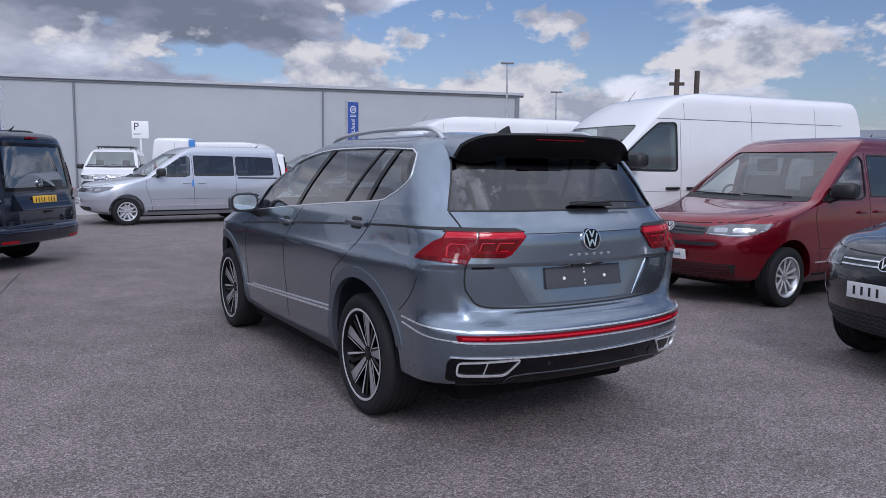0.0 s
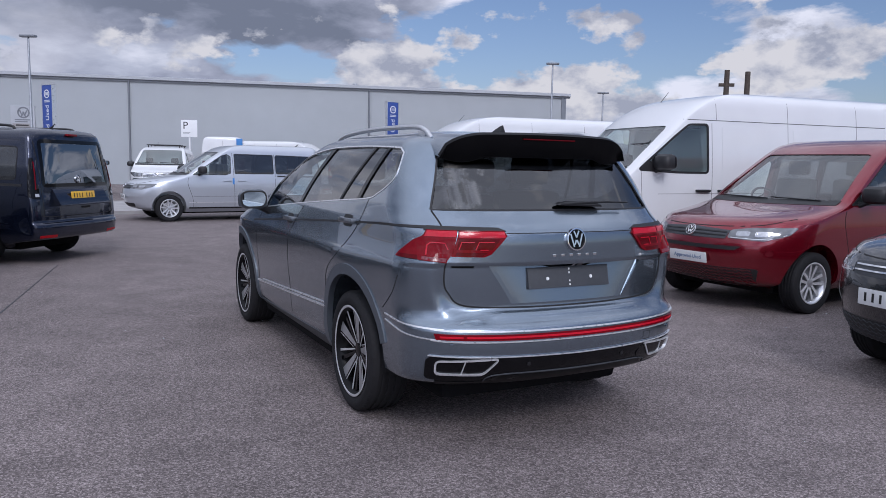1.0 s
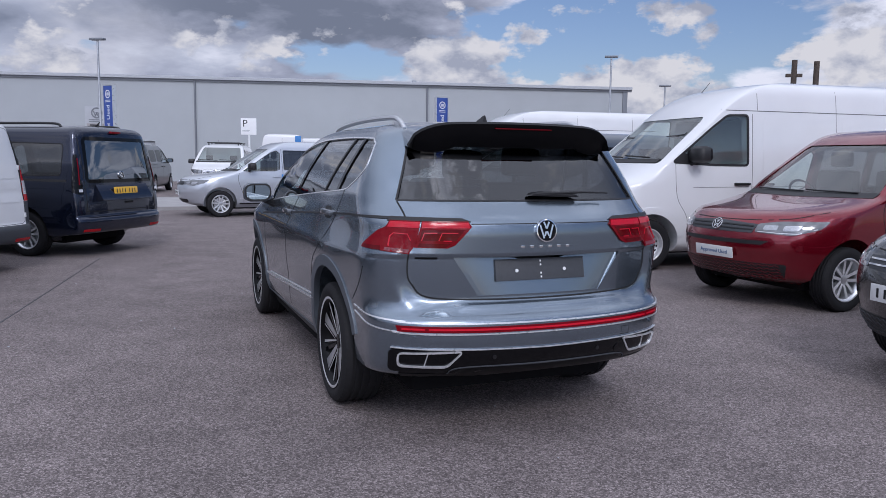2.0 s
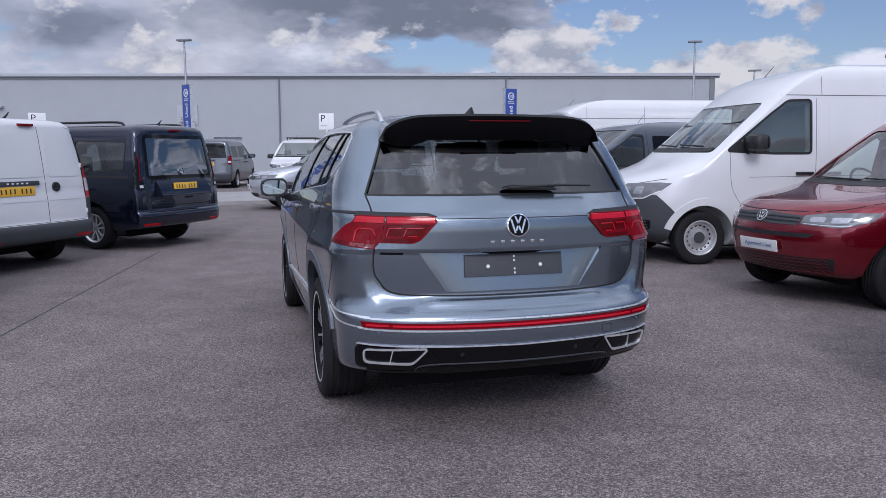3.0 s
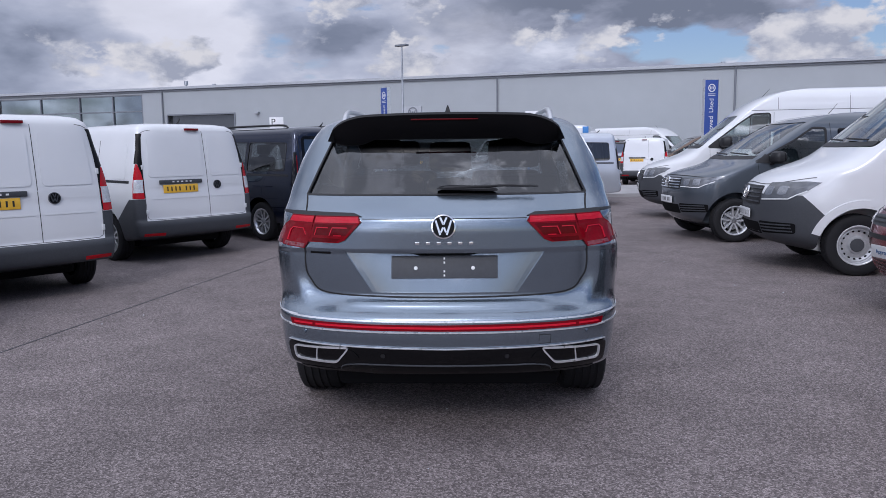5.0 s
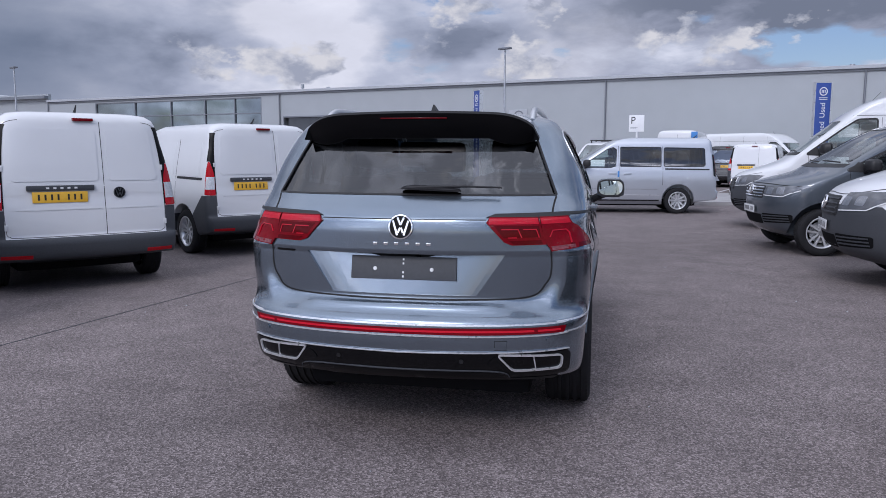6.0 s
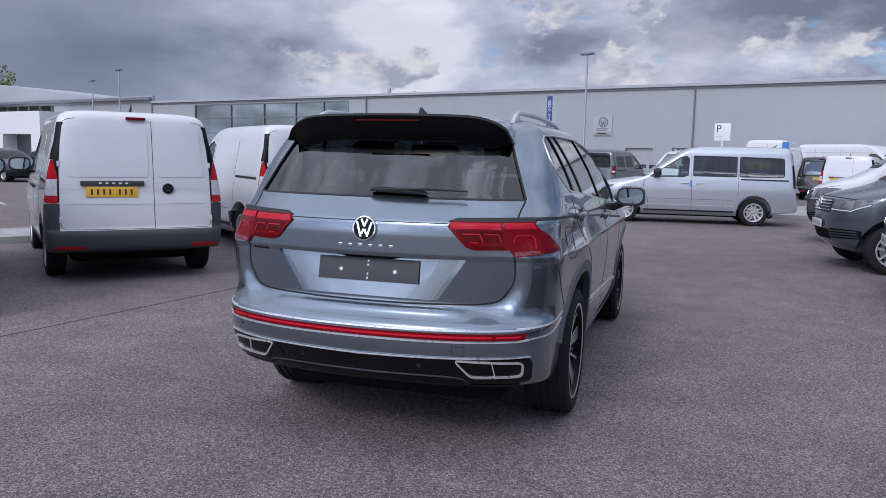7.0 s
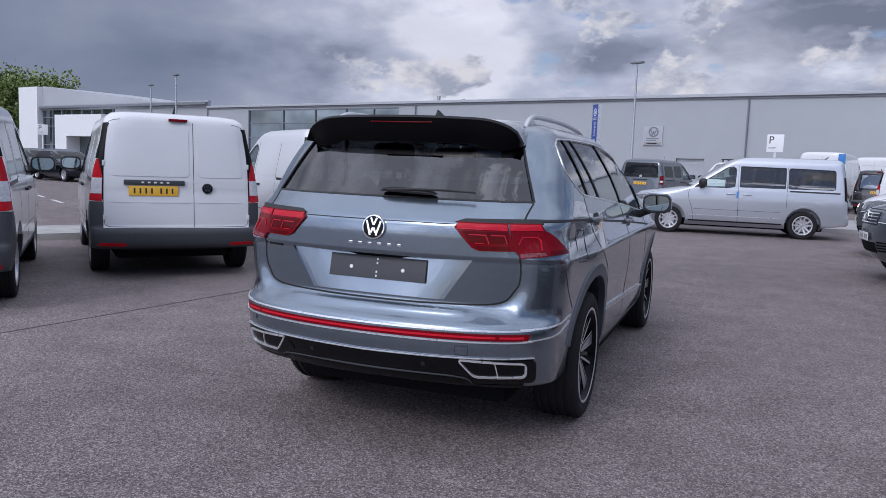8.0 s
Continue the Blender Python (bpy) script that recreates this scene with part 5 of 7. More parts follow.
            part("grille_mesh", b.strip(zig, 0.007, "front", 0.008, 0.006, 0.15), paint if paint is RED else PLASTIC, car)
    for k in range(2):
        z = 0.795 + k * 0.035
        part("grille_bar", b.strip([(-0.40, z), (0, z + 0.008), (0.40, z)], 0.010, "front", 0.012, 0.008, 0.15), CHROME if paint is BLACK_PAINT else BLACK, car)
    for s in (-1, 1):
        g = (lambda q: q) if s > 0 else mirrored
        lamp = part("headlamp", b.panel(g(rounded([(0.42, 0.775), (0.72, 0.755), (0.845, 0.815), (0.865, 0.895), (0.60, 0.885), (0.43, 0.855)], 0.02)), "front", 0.006, 0.02, 0.04), HEADLAMP, car, "clear glass headlamp")
        part("lamp_reflector", b.panel(g(rect(0.49, 0.60, 0.800, 0.846, 0.015)), "front", 0.008, 0.004, 0.05), LAMP_CHROME, lamp)
        part("lamp_reflector", b.panel(g(rounded([(0.64, 0.795), (0.74, 0.80), (0.755, 0.85), (0.64, 0.846)], 0.015)), "front", 0.008, 0.004, 0.05), LAMP_CHROME, lamp)
        part("lamp_strip", b.strip([(s * 0.45, 0.782), (s * 0.60, 0.775), (s * 0.74, 0.772), (s * 0.83, 0.82)], 0.006, "front", 0.009, 0.004, 0.1), CLEAR_LENS, lamp)
    badge(b, car, "front", 0, 0.825, 0.062, 0.014)
    if front_plate:
        if plate_word:
            plate(b, car, "front", 0, 0.555, 0.50, 0.11, PLATE_WHITE, 0.02, word=plate_word)
        else:
            plate(b, car, "front", 0, plate_z, 0.52, 0.11, PLATE_WHITE, 0.02)
    part("bonnet_gap", b.strip(spline([(-0.80, 0.98), (-0.60, 0.905), (0, 0.885), (0.60, 0.905), (0.80, 0.98)], 5), 0.008, "front", 0.0012, 0.004, 0.2), GAP, car)
    # rear end
    for s in (-1, 1):
        g = (lambda q: q) if s > 0 else mirrored
        ax = "right" if s > 0 else "left"
        if van:
            lamp = part("tail_lamp", b.panel(g([(0.797, 0.865), (0.866, 0.865), (0.860, 1.13), (0.838, 1.32), (0.826, 1.32), (0.800, 1.20), (0.790, 1.12)]), "rear", 0.008, 0.02, 0.03), RED_LAMP, car, "tall red and clear tail lamp")
            part("lamp_side", b.panel([(-0.772 + r, 0.865), (-0.71 + r, 0.875), (-0.69 + r, 1.15), (-0.685 + r, 1.32), (-0.70 + r, 1.32), (-0.735 + r, 1.22)], ax, 0.008, 0.02, 0.03), RED_LAMP, lamp)
            part("lamp_window", b.panel(g([(0.800, 0.945), (0.862, 0.945), (0.856, 1.115), (0.793, 1.115)]), "rear", 0.011, 0.006, 0.04), CLEAR_LENS, lamp)
            part("lamp_window", b.panel([(-0.767 + r, 0.945), (-0.715 + r, 0.945), (-0.703 + r, 1.115), (-0.757 + r, 1.115)], ax, 0.011, 0.006, 0.03), CLEAR_LENS, lamp)
            trim = part("corner_trim", b.panel(g([(0.784, 0.88), (0.799, 0.88), (0.797, 1.15), (0.824, 1.325), (0.838, 1.325), (0.806, 1.50), (0.768, 1.715), (0.722, 1.72), (0.760, 1.45), (0.778, 1.2)]), "rear", 0.006, 0.02, 0.03), SPOILER_BLACK, car)
            part("corner_trim_side", b.panel([(-0.70 + r, 1.325), (-0.668 + r, 1.325), (-0.63 + r, 1.715), (-0.66 + r, 1.715)], ax, 0.006, 0.02, 0.03), SPOILER_BLACK, trim)
            for z in (0.69, 1.28):
                p, _ = b.at("rear", s * 0.778, z)
                part("hinge", boxes((p.x - 0.014, p.x + 0.014, p.y - 0.014, p.y + 0.02, z - 0.03, z + 0.03), bevel=0.006), paint, car)
        else:
            lamp = part("tail_lamp", b.panel(g([(0.785, 0.90), (0.862, 0.90), (0.850, 1.15), (0.800, 1.45), (0.786, 1.45), (0.812, 1.12), (0.785, 1.04)]), "rear", 0.008, 0.02, 0.03), GLOSS_BLACK, car, "slim dark smoked tail lamp")
            part("lamp_side", b.panel([(-0.772 + r, 0.90), (-0.70 + r, 0.93), (-0.66 + r, 1.45), (-0.69 + r, 1.45), (-0.735 + r, 1.25)], ax, 0.008, 0.02, 0.03), GLOSS_BLACK, lamp)
            part("lamp_window", b.panel(g([(0.795, 0.93), (0.850, 0.93), (0.847, 0.97), (0.795, 0.97)]), "rear", 0.011, 0.006, 0.04), CLEAR_LENS, lamp)
            part("lamp_strip", b.panel(g([(0.825, 1.03), (0.840, 1.03), (0.800, 1.40), (0.790, 1.40)]), "rear", 0.011, 0.006, 0.04), RED_LENS, lamp)
        part("reflector", b.panel(g([(0.56, 0.372), (0.84, 0.377), (0.84, 0.410), (0.56, 0.408)]), "rear", 0.005, 0.01, 0.06), RED_LAMP, car, "red reflector")
    part("brake_light", boxes((-0.10, 0.10, -0.735 + r, -0.62 + r, 1.765, 1.795), bevel=0.006), RED_LENS, car)
    if van:
        edge = [(-0.60, 1.765), (-0.70, 1.74), (-0.735, 1.66), (-0.782, 1.20), (-0.780, 0.68), (-0.745, 0.600), (-0.65, 0.586), (0, 0.583), (0.65, 0.586), (0.745, 0.600), (0.780, 0.68), (0.782, 1.20), (0.735, 1.66), (0.70, 1.74), (0.60, 1.765)]
        part("door_gap", b.strip(spline(edge, 3), 0.006, "rear", 0.0015, 0.004, 0.3), SEAM, car)
        part("door_gap", b.strip([(0.16, 0.585), (0.16, 1.2), (0.16, 1.76)], 0.006, "rear", 0.0015, 0.004, 0.3), GAP, car)
        for q in ([(-0.715, 1.145), (0.11, 1.145), (0.11, 1.68), (-0.665, 1.68)], [(0.21, 1.145), (0.715, 1.145), (0.665, 1.68), (0.21, 1.68)]):
            part("door_pressing", b.panel(rounded(q, 0.05), "rear", 0.006, 0.012, 0.1), paint, car)
        for q in ([(-0.70, 0.86), (0.12, 0.86)], [(0.20, 0.86), (0.70, 0.86)]):
            part("door_crease", b.strip(q, 0.012, "rear", 0.004, 0.008, 0.2), paint, car)
        p, _ = b.at("rear", -0.27, 1.08)
        hb = part("handle_bar", boxes((-0.58, 0.06, p.y - 0.025, p.y + 0.01, 1.05, 1.105), bevel=0.012), PLASTIC, car, "dark grey handle bar")
        for k in range(5):
            part("name_bar", boxes((-0.40 + k * 0.066, -0.372 + k * 0.066, p.y - 0.028, p.y - 0.02, 1.070, 1.088)), PLATE_WHITE, hb)
        plate(b, car, "rear", -0.27, 0.985, 0.52, 0.11, YELLOW, 0.014)
        badge(b, car, "rear", 0.31, 1.02, 0.060, ring=PLASTIC)
    else:
        part("rear_window", b.panel(gate, "rear", -0.004, 0.0, 0.1), SKY_GLASS, car, "dark rear glass reflecting the sky")
        part("window_seal", b.strip(gate + gate[:1], 0.05, "rear", 0.003, 0.01, 0.25), GLOSS_BLACK, car)
        part("tailgate_step", prism([(-0.925 + r, 0.800), (-0.927 + r, 0.815), (-0.80 + r, 1.03), (-0.79 + r, 0.80)], "x", -0.56, 0.56), paint, car)
        part("tailgate_gap", b.strip(spline([(-0.735, 1.68), (-0.745, 0.78), (-0.70, 0.665), (0, 0.655), (0.70, 0.665), (0.745, 0.78), (0.735, 1.68)], 5), 0.010, "rear", 0.0015, 0.004, 0.3), GAP, car)
        plate(b, car, "rear", 0, 0.93, 0.52, 0.11, YELLOW, 0.062)
        badge(b, car, "rear", 0, 1.16, 0.06)
        part("handle_bar", boxes((0.02, 0.20, b.at("rear", 0.1, 0.76)[0].y - 0.012, b.at("rear", 0.1, 0.76)[0].y + 0.01, 0.745, 0.775), bevel=0.006), BLACK, car)
        for k in range(5):
            part("name_bar", boxes((-0.17 + k * 0.07, -0.13 + k * 0.07, b.at("rear", 0, 0.83)[0].y - 0.024, b.at("rear", 0, 0.83)[0].y, 0.822, 0.842)), CHROME, car)
        for s in (-1, 1) if rails else ():
            pts = []
            for y, h in ((-0.45, 0.0), (-0.32, 0.045), (0.4, 0.05), (1.15, 0.045), (1.3, 0.0)):
                p, _ = b.at("top", s * 0.63, y)
                pts.append((p.x, y, p.z + h))
            part("roof_rail", tube(spline(pts, 5), 0.018, 8), rails, car)
    part("roof_aerial", tube([(0, -0.35 + r, 1.85), (0, -0.42 + r, 1.90), (0, -0.46 + r, 1.94)], 0.018, 8, 0.3), BLACK, car)
    part("underbody", boxes((-0.64, 0.64, -0.34 + r, wb + 0.3, 0.18, 0.36), bevel=0.05), LINING, car)
    for x, y in ((-0.79, 0), (0.79, 0), (-0.79, wb), (0.79, wb)):
        wheel("alloy", car, x, y, 0.32, 0.205, 0.215)
    for x in (-0.38, 0.38):
        seat(car, x, 1.36 + f, 0.80)
    part("dashboard", boxes((-0.72, 0.72, 1.98 + f, 2.34 + f, 0.86, 1.09), bevel=0.05), BLACK, car)
    part("steering_wheel", moved(lathe([(0.17, 0.0), (0.185, 0.012), (0.2, 0.0), (0.185, -0.012)], 24, "z", True), pose(0.38, 1.92 + f, 1.10, 60)), BLACK, car)
    return car


VANS = {}


def big_van(kind, name, label, m, paint, lower, group="", mirrors=(-1, 1)):
    """The tall panel van and the mid-size van: snub nose, cab windows, plain cargo sides."""
    tall = kind == "tall"
    seam = SEAM if paint is WHITE else GAP
    car = thing(name, label, "van", m, group)
    if kind not in VANS:
        if tall:
            lv = [(0.24, -1.52, 4.1, 0.85, 0.1, 0.5), (0.32, -1.67, 4.42, 0.95, 0.12, 0.7), (0.44, -1.75, 4.58, 0.99, 0.12, 0.8), (0.62, -1.76, 4.63, 1.01, 0.12, 0.85), (0.80, -1.76, 4.63, 1.02, 0.12, 0.85), (0.94, -1.76, 4.60, 1.02, 0.12, 0.85), (1.06, -1.76, 4.50, 1.02, 0.12, 0.8), (1.15, -1.76, 4.30, 1.02, 0.12, 0.6), (1.24, -1.76, 4.02, 1.018, 0.12, 0.45), (1.32, -1.75, 3.80, 1.015, 0.12, 0.3), (1.40, -1.75, 3.66, 1.01, 0.12, 0.22),
                  (1.70, -1.74, 3.28, 0.985, 0.12, 0.18), (2.0, -1.72, 2.92, 0.955, 0.12, 0.18), (2.14, -1.71, 2.76, 0.94, 0.12, 0.18), (2.26, -1.70, 2.60, 0.925, 0.14, 0.18), (2.38, -1.69, 2.40, 0.905, 0.16, 0.18), (2.47, -1.68, 2.20, 0.875, 0.2, 0.18), (2.54, -1.65, 1.95, 0.81, 0.2, 0.18), (2.58, -1.57, 1.6, 0.68, 0.2, 0.18), (2.60, -1.32, 1.0, 0.4, 0.1, 0.18)]
            wb, r, w0, belt, top = 3.64, 0.345, 1.0, 1.33, 2.02
            side = rounded([(3.36, 1.45), (2.72, 1.42), (2.20, 1.42), (2.20, 2.10), (2.52, 2.09), (2.76, 1.92)], 0.05)
            screen = rounded([(-0.90, 1.43), (0.90, 1.43), (0.80, 2.07), (-0.80, 2.07)], 0.06)
            door = [(2.13, 2.12), (2.13, 1.3), (2.13, 0.55)]
        else:
            lv = [(0.22, -0.70, 3.3, 0.80, 0.1, 0.5), (0.30, -0.88, 3.56, 0.88, 0.12, 0.6), (0.40, -0.95, 3.68, 0.92, 0.12, 0.68), (0.56, -0.975, 3.74, 0.945, 0.13, 0.70), (0.74, -0.965, 3.75, 0.952, 0.13, 0.70), (0.90, -0.955, 3.73, 0.951, 0.13, 0.68), (0.99, -0.95, 3.69, 0.948, 0.13, 0.66), (1.045, -0.947, 3.57, 0.946, 0.13, 0.60), (1.10, -0.943, 3.36, 0.943, 0.13, 0.46), (1.15, -0.94, 3.14, 0.938, 0.13, 0.34), (1.205, -0.935, 2.96, 0.93, 0.13, 0.26),
                  (1.28, -0.93, 2.82, 0.915, 0.13, 0.2), (1.50, -0.905, 2.44, 0.87, 0.14, 0.16), (1.72, -0.88, 2.08, 0.81, 0.15, 0.16), (1.84, -0.85, 1.84, 0.76, 0.17, 0.16), (1.91, -0.80, 1.62, 0.69, 0.2, 0.16), (1.95, -0.70, 1.35, 0.58, 0.2, 0.16), (1.975, -0.50, 1.0, 0.42, 0.2, 0.16), (1.985, -0.2, 0.6, 0.2, 0.1, 0.16)]
            wb, r, w0, belt, top = 3.0, 0.335, 0.93, 1.2, 1.78
            side = rounded([(2.72, 1.22), (2.2, 1.20), (1.62, 1.20), (1.60, 1.72), (1.80, 1.73), (2.10, 1.54)], 0.04)
            screen = rounded([(-0.82, 1.26), (0.82, 1.26), (0.68, 1.82), (-0.68, 1.82)], 0.05)
            door = [(1.53, 1.80), (1.52, 1.2), (1.52, 0.45)]
        b = Body(lv, (4.0, 2.3), [((0, 0, 0.90 if tall else 0.80), (0, 0, 1)), ((0, wb + 0.395, 0.70), (0, -1, 1))])
        if tall:
            cab = shell(lv, (4.0, 2.3), inset=0.063, lift=0.043, zmin=0.95, zmax=top + 0.12, rear=side[8][0] - 0.5)
        else:
            cab = prism([(1.10, 0.95), (2.95, 0.95), (2.90, 1.10), (2.68, 1.24), (2.33, 1.48), (1.98, 1.70), (1.72, 1.80), (1.10, 1.82)], "x", -0.66, 0.66)
        cut = [cab] + arches(r, 0, wb, r + 0.075, 0.66, 0.02) + [prism(side, "x", -1.5, -0.5), prism(side, "x", 0.5, 1.5), prism(screen, "y", 1.9 if tall else 1.6, 4.4)]
        b.cut(cut)
        VANS[kind] = (b, wb, r, side, screen, door)
    b, wb, r, side, screen, door = VANS[kind]
    if lower is not None:
        low, rest = slice_mesh(b.mesh, lambda c: c.y > wb and c.z < (0.90 if tall else 0.80) and c.z - 0.70 < c.y - wb - 0.395)
        part("body", dressed(rest, paint, LINING, HEADLINER), None, car)
        part("front_bumper", dressed(low, lower, LINING), None, car, "dark grey plastic front bumper")
    else:
        part("body", dressed(b.mesh, paint, LINING, HEADLINER), None, car)
    both(b, car, "window_pane", lambda ax: b.panel(side, ax, -0.008, 0.0, 0.1), GLASS_MID)
    both(b, car, "window_seal", lambda ax: b.strip(side + side[:1], 0.03, ax, 0.003, 0.008, 0.25), BLACK)
    yq = (side[0][0] + side[8][0]) / 2 + (0.12 if tall else 0.2)
    zq = b.at("left", yq, 1.9)[0].z
    both(b, car, "window_pillar", lambda ax: b.strip([(yq, side[0][1]), (yq - 0.02, 1.95 if tall else 1.60)], 0.025, ax, 0.0, 0.008, 0.3), BLACK)
    part("windscreen", b.panel(screen, "front", -0.008, 0.0, 0.1), GLASS_CLEAR, car)
    zs = screen[0][1]
    part("cowl", b.strip([(-0.85, zs - 0.02), (0, zs - 0.03), (0.85, zs - 0.02)], 0.05, "front", 0.004, 0.01, 0.2), BLACK, car)
    for x0 in (-0.65, 0.05):
        part("wiper", tube([b.at("front", x0 + k * 0.16, zs + 0.01 + 0.006 * k, 0.018)[0] for k in range(5)], 0.011, 6), BLACK, car)
    both(b, car, "door_gap", lambda ax: b.strip(door, 0.007, ax, 0.0012, 0.004, 0.3), seam)
    fy = wb - 0.02
    both(b, car, "door_gap", lambda ax: b.strip(spline([(fy - 0.30, side[0][1] - 0.02), (fy - 0.34, 1.0), (fy - 0.50, 0.72), (fy - 0.55, 0.42)], 5), 0.006, ax, 0.0012, 0.004, 0.3), seam)
    cr = 1.12 if tall else 1.0
    # shade of the side crease, painted as a thin darker strip
    both(b, car, "crease_shade", lambda ax: b.strip([(wb - 0.6, cr), (1.0, cr + 0.02), (-1.0, cr + 0.02)], 0.005, ax, 0.002, 0.006, 0.3), seam)
    if tall:
        both(b, car, "roof_gap", lambda ax: b.strip([(2.6, 2.16), (0.8, 2.16), (-1.2, 2.16)], 0.010, ax, 0.0015, 0.004, 0.3), seam)
        for y in (2.05, 0.75, -0.6):
            both(b, car, "body_gap", lambda ax: b.strip([(y, 2.46), (y, 1.6), (y, 0.6)] if y < 1.5 else [(y, 2.46), (y, 2.17)], 0.007, ax, 0.0012, 0.004, 0.3), seam)
        both(b, car, "side_panel", lambda ax: b.panel(rounded([(1.95, 1.20), (0.85, 1.20), (0.85, 2.08), (1.95, 2.08)], 0.05), ax, 0.003, 0.01, 0.2), paint)
        both(b, car, "side_panel", lambda ax: b.panel(rounded([(0.65, 1.20), (-0.5, 1.20), (-0.5, 2.08), (0.65, 2.08)], 0.05), ax, 0.003, 0.01, 0.2), paint)
    else:
        both(b, car, "door_gap", lambda ax: b.strip([(0.45, 1.80), (0.45, 1.2), (0.45, 0.45)], 0.010, ax, 0.0012, 0.004, 0.3), seam)
        both(b, car, "slide_rail", lambda ax: b.strip([(0.40, 1.12), (-0.75, 1.12)], 0.03, ax, 0.003, 0.01, 0.3), BLACK)
        both(b, car, "side_window", lambda ax: b.panel(rounded([(1.42, 1.24), (0.55, 1.24), (0.55, 1.70), (1.42, 1.72)], 0.05), ax, 0.003, 0.008, 0.15), GLOSS_BLACK)
        both(b, car, "side_window", lambda ax: b.panel(rounded([(0.35, 1.24), (-0.62, 1.24), (-0.60, 1.68), (0.35, 1.70)], 0.05), ax, 0.003, 0.008, 0.15), GLOSS_BLACK)
    if tall:
        for y in (0, wb):
            flare(b, car, "arch_trim", paint, y, r, r + 0.076, r + 0.165, 15, 165, 0.012)
    for s, ax in ((-1, "left"), (1, "right")):
        for y in (door[0][0] + 0.16, door[0][0] - 0.22):
            p, _ = b.at(ax, y, cr + 0.05)
            part("door_handle", boxes((p.x - 0.04, p.x + 0.04, y - 0.12, y + 0.12, cr + 0.03, cr + 0.065), bevel=0.014), BLACK, car)
        if s in mirrors:
            wing_mirror(car, s, 1.0 if tall else 0.92, side[0][0] - (0.28 if tall else 0.25), side[0][1] - 0.03, BLACK, 1.3 if tall else 1.05)
        part("mirror_base", b.panel([(side[0][0] + 0.02, side[0][1] - 0.03), (side[0][0] - 0.35, side[0][1] - 0.05), (side[0][0] - 0.33, side[0][1] + 0.02), (side[0][0] - 0.12, side[0][1] + 0.10)], ax, 0.006, 0.02), BLACK, car)
    # nose
    if tall:
        gz, lamp = (0.77, 0.99), [(0.47, 0.835), (0.80, 0.855), (0.915, 0.95), (0.955, 1.045), (0.88, 1.055), (0.50, 1.03)]
    else:
        gz, lamp = (0.80, 0.985), [(0.45, 0.845), (0.76, 0.835), (0.90, 0.93), (0.935, 1.00), (0.70, 0.985), (0.45, 0.975)]
    part("grille", b.panel(rounded([(-0.43, gz[0]), (0.43, gz[0]), (0.43, gz[1]), (-0.43, gz[1])], 0.03), "front", 0.005, 0.02, 0.06), BLACK, car, "black slatted grille")
    n = 4
    for k in range(n):
        z = gz[0] + (gz[1] - gz[0]) * (k + 0.7) / (n + 0.4)
        part("grille_bar", b.strip([(-0.42, z), (0, z), (0.42, z)], 0.016, "front", 0.018, 0.014, 0.15), PLASTIC if tall else CHROME, car)
    badge(b, car, "front", 0, (gz[0] + gz[1]) / 2 + 0.02, 0.08, 0.022)
    for s in (-1, 1):
        g = (lambda q: q) if s > 0 else mirrored
        h = part("headlamp", b.panel(g(lamp), "front", 0.006, 0.02, 0.05), HEADLAMP, car, "clear glass headlamp")
        cx, cz = 0.60, (lamp[0][1] + lamp[4][1]) / 2
        part("lamp_reflector", b.panel(g(rect(cx - 0.10, cx + 0.01, cz - 0.055, cz + 0.045, 0.025)), "front", 0.008, 0.005, 0.05), LAMP_CHROME, h)
        part("lamp_reflector", b.panel(g(rect(cx + 0.07, cx + 0.17, cz - 0.045, cz + 0.055, 0.025)), "front", 0.008, 0.005, 0.05), LAMP_CHROME, h)
        part("lamp_strip", b.strip([(s * x, z) for x, z in (lamp[0], lamp[1], lamp[2])], 0.012, "front", 0.010, 0.006, 0.1), PLATE_WHITE, h)
        part("lower_vent", b.panel(g(rounded([(0.42, 0.44), (0.84, 0.46), (0.86, 0.58), (0.42, 0.58)], 0.03)), "front", 0.004, 0.012, 0.06), LINING, car)
        for k in range(3):
            part("vent_bar", b.strip(g([(0.44, 0.475 + 0.036 * k), (0.82, 0.485 + 0.036 * k)]) if s > 0 else [(-0.44, 0.475 + 0.036 * k), (-0.82, 0.485 + 0.036 * k)], 0.014, "front", 0.012, 0.01, 0.1), PLASTIC, car)
    part("lower_grille", b.panel(rect(-0.40, 0.40, 0.42, 0.56, 0.03), "front", 0.004, 0.012, 0.06), LINING, car)
    plate(b, car, "front", 0, 0.655 if tall else 0.63, 0.52, 0.11, PLATE_WHITE, 0.02)
    part("bonnet_gap", b.strip(spline([(-0.90, 1.10 if tall else 0.985), (-0.5, gz[1] + 0.025), (0, gz[1] + 0.03), (0.5, gz[1] + 0.025), (0.90, 1.10 if tall else 0.985)], 8), 0.007, "front", 0.004, 0.004, 0.2), seam, car)
    # rear
    ry, zt = -1.34 if tall else -0.96, 2.4 if tall else 1.82
    for s in (-1, 1):
        g = (lambda q: q) if s > 0 else mirrored
        lamp = part("tail_lamp", b.panel(g(rect(0.80, 0.93, 0.95, 1.30 if not tall else 1.45)), "rear", 0.008, 0.02, 0.05), RED_LENS, car, "upright red tail lamp")
        part("lamp_window", b.panel(g(rect(0.81, 0.92, 1.03, 1.10)), "rear", 0.010, 0.004, 0.05), CLEAR_LENS, lamp)
    part("rear_bumper", b.panel(rect(-0.90, 0.90, 0.36, 0.56, 0.03), "rear", 0.04, 0.06, 0.08), PLASTIC, car)
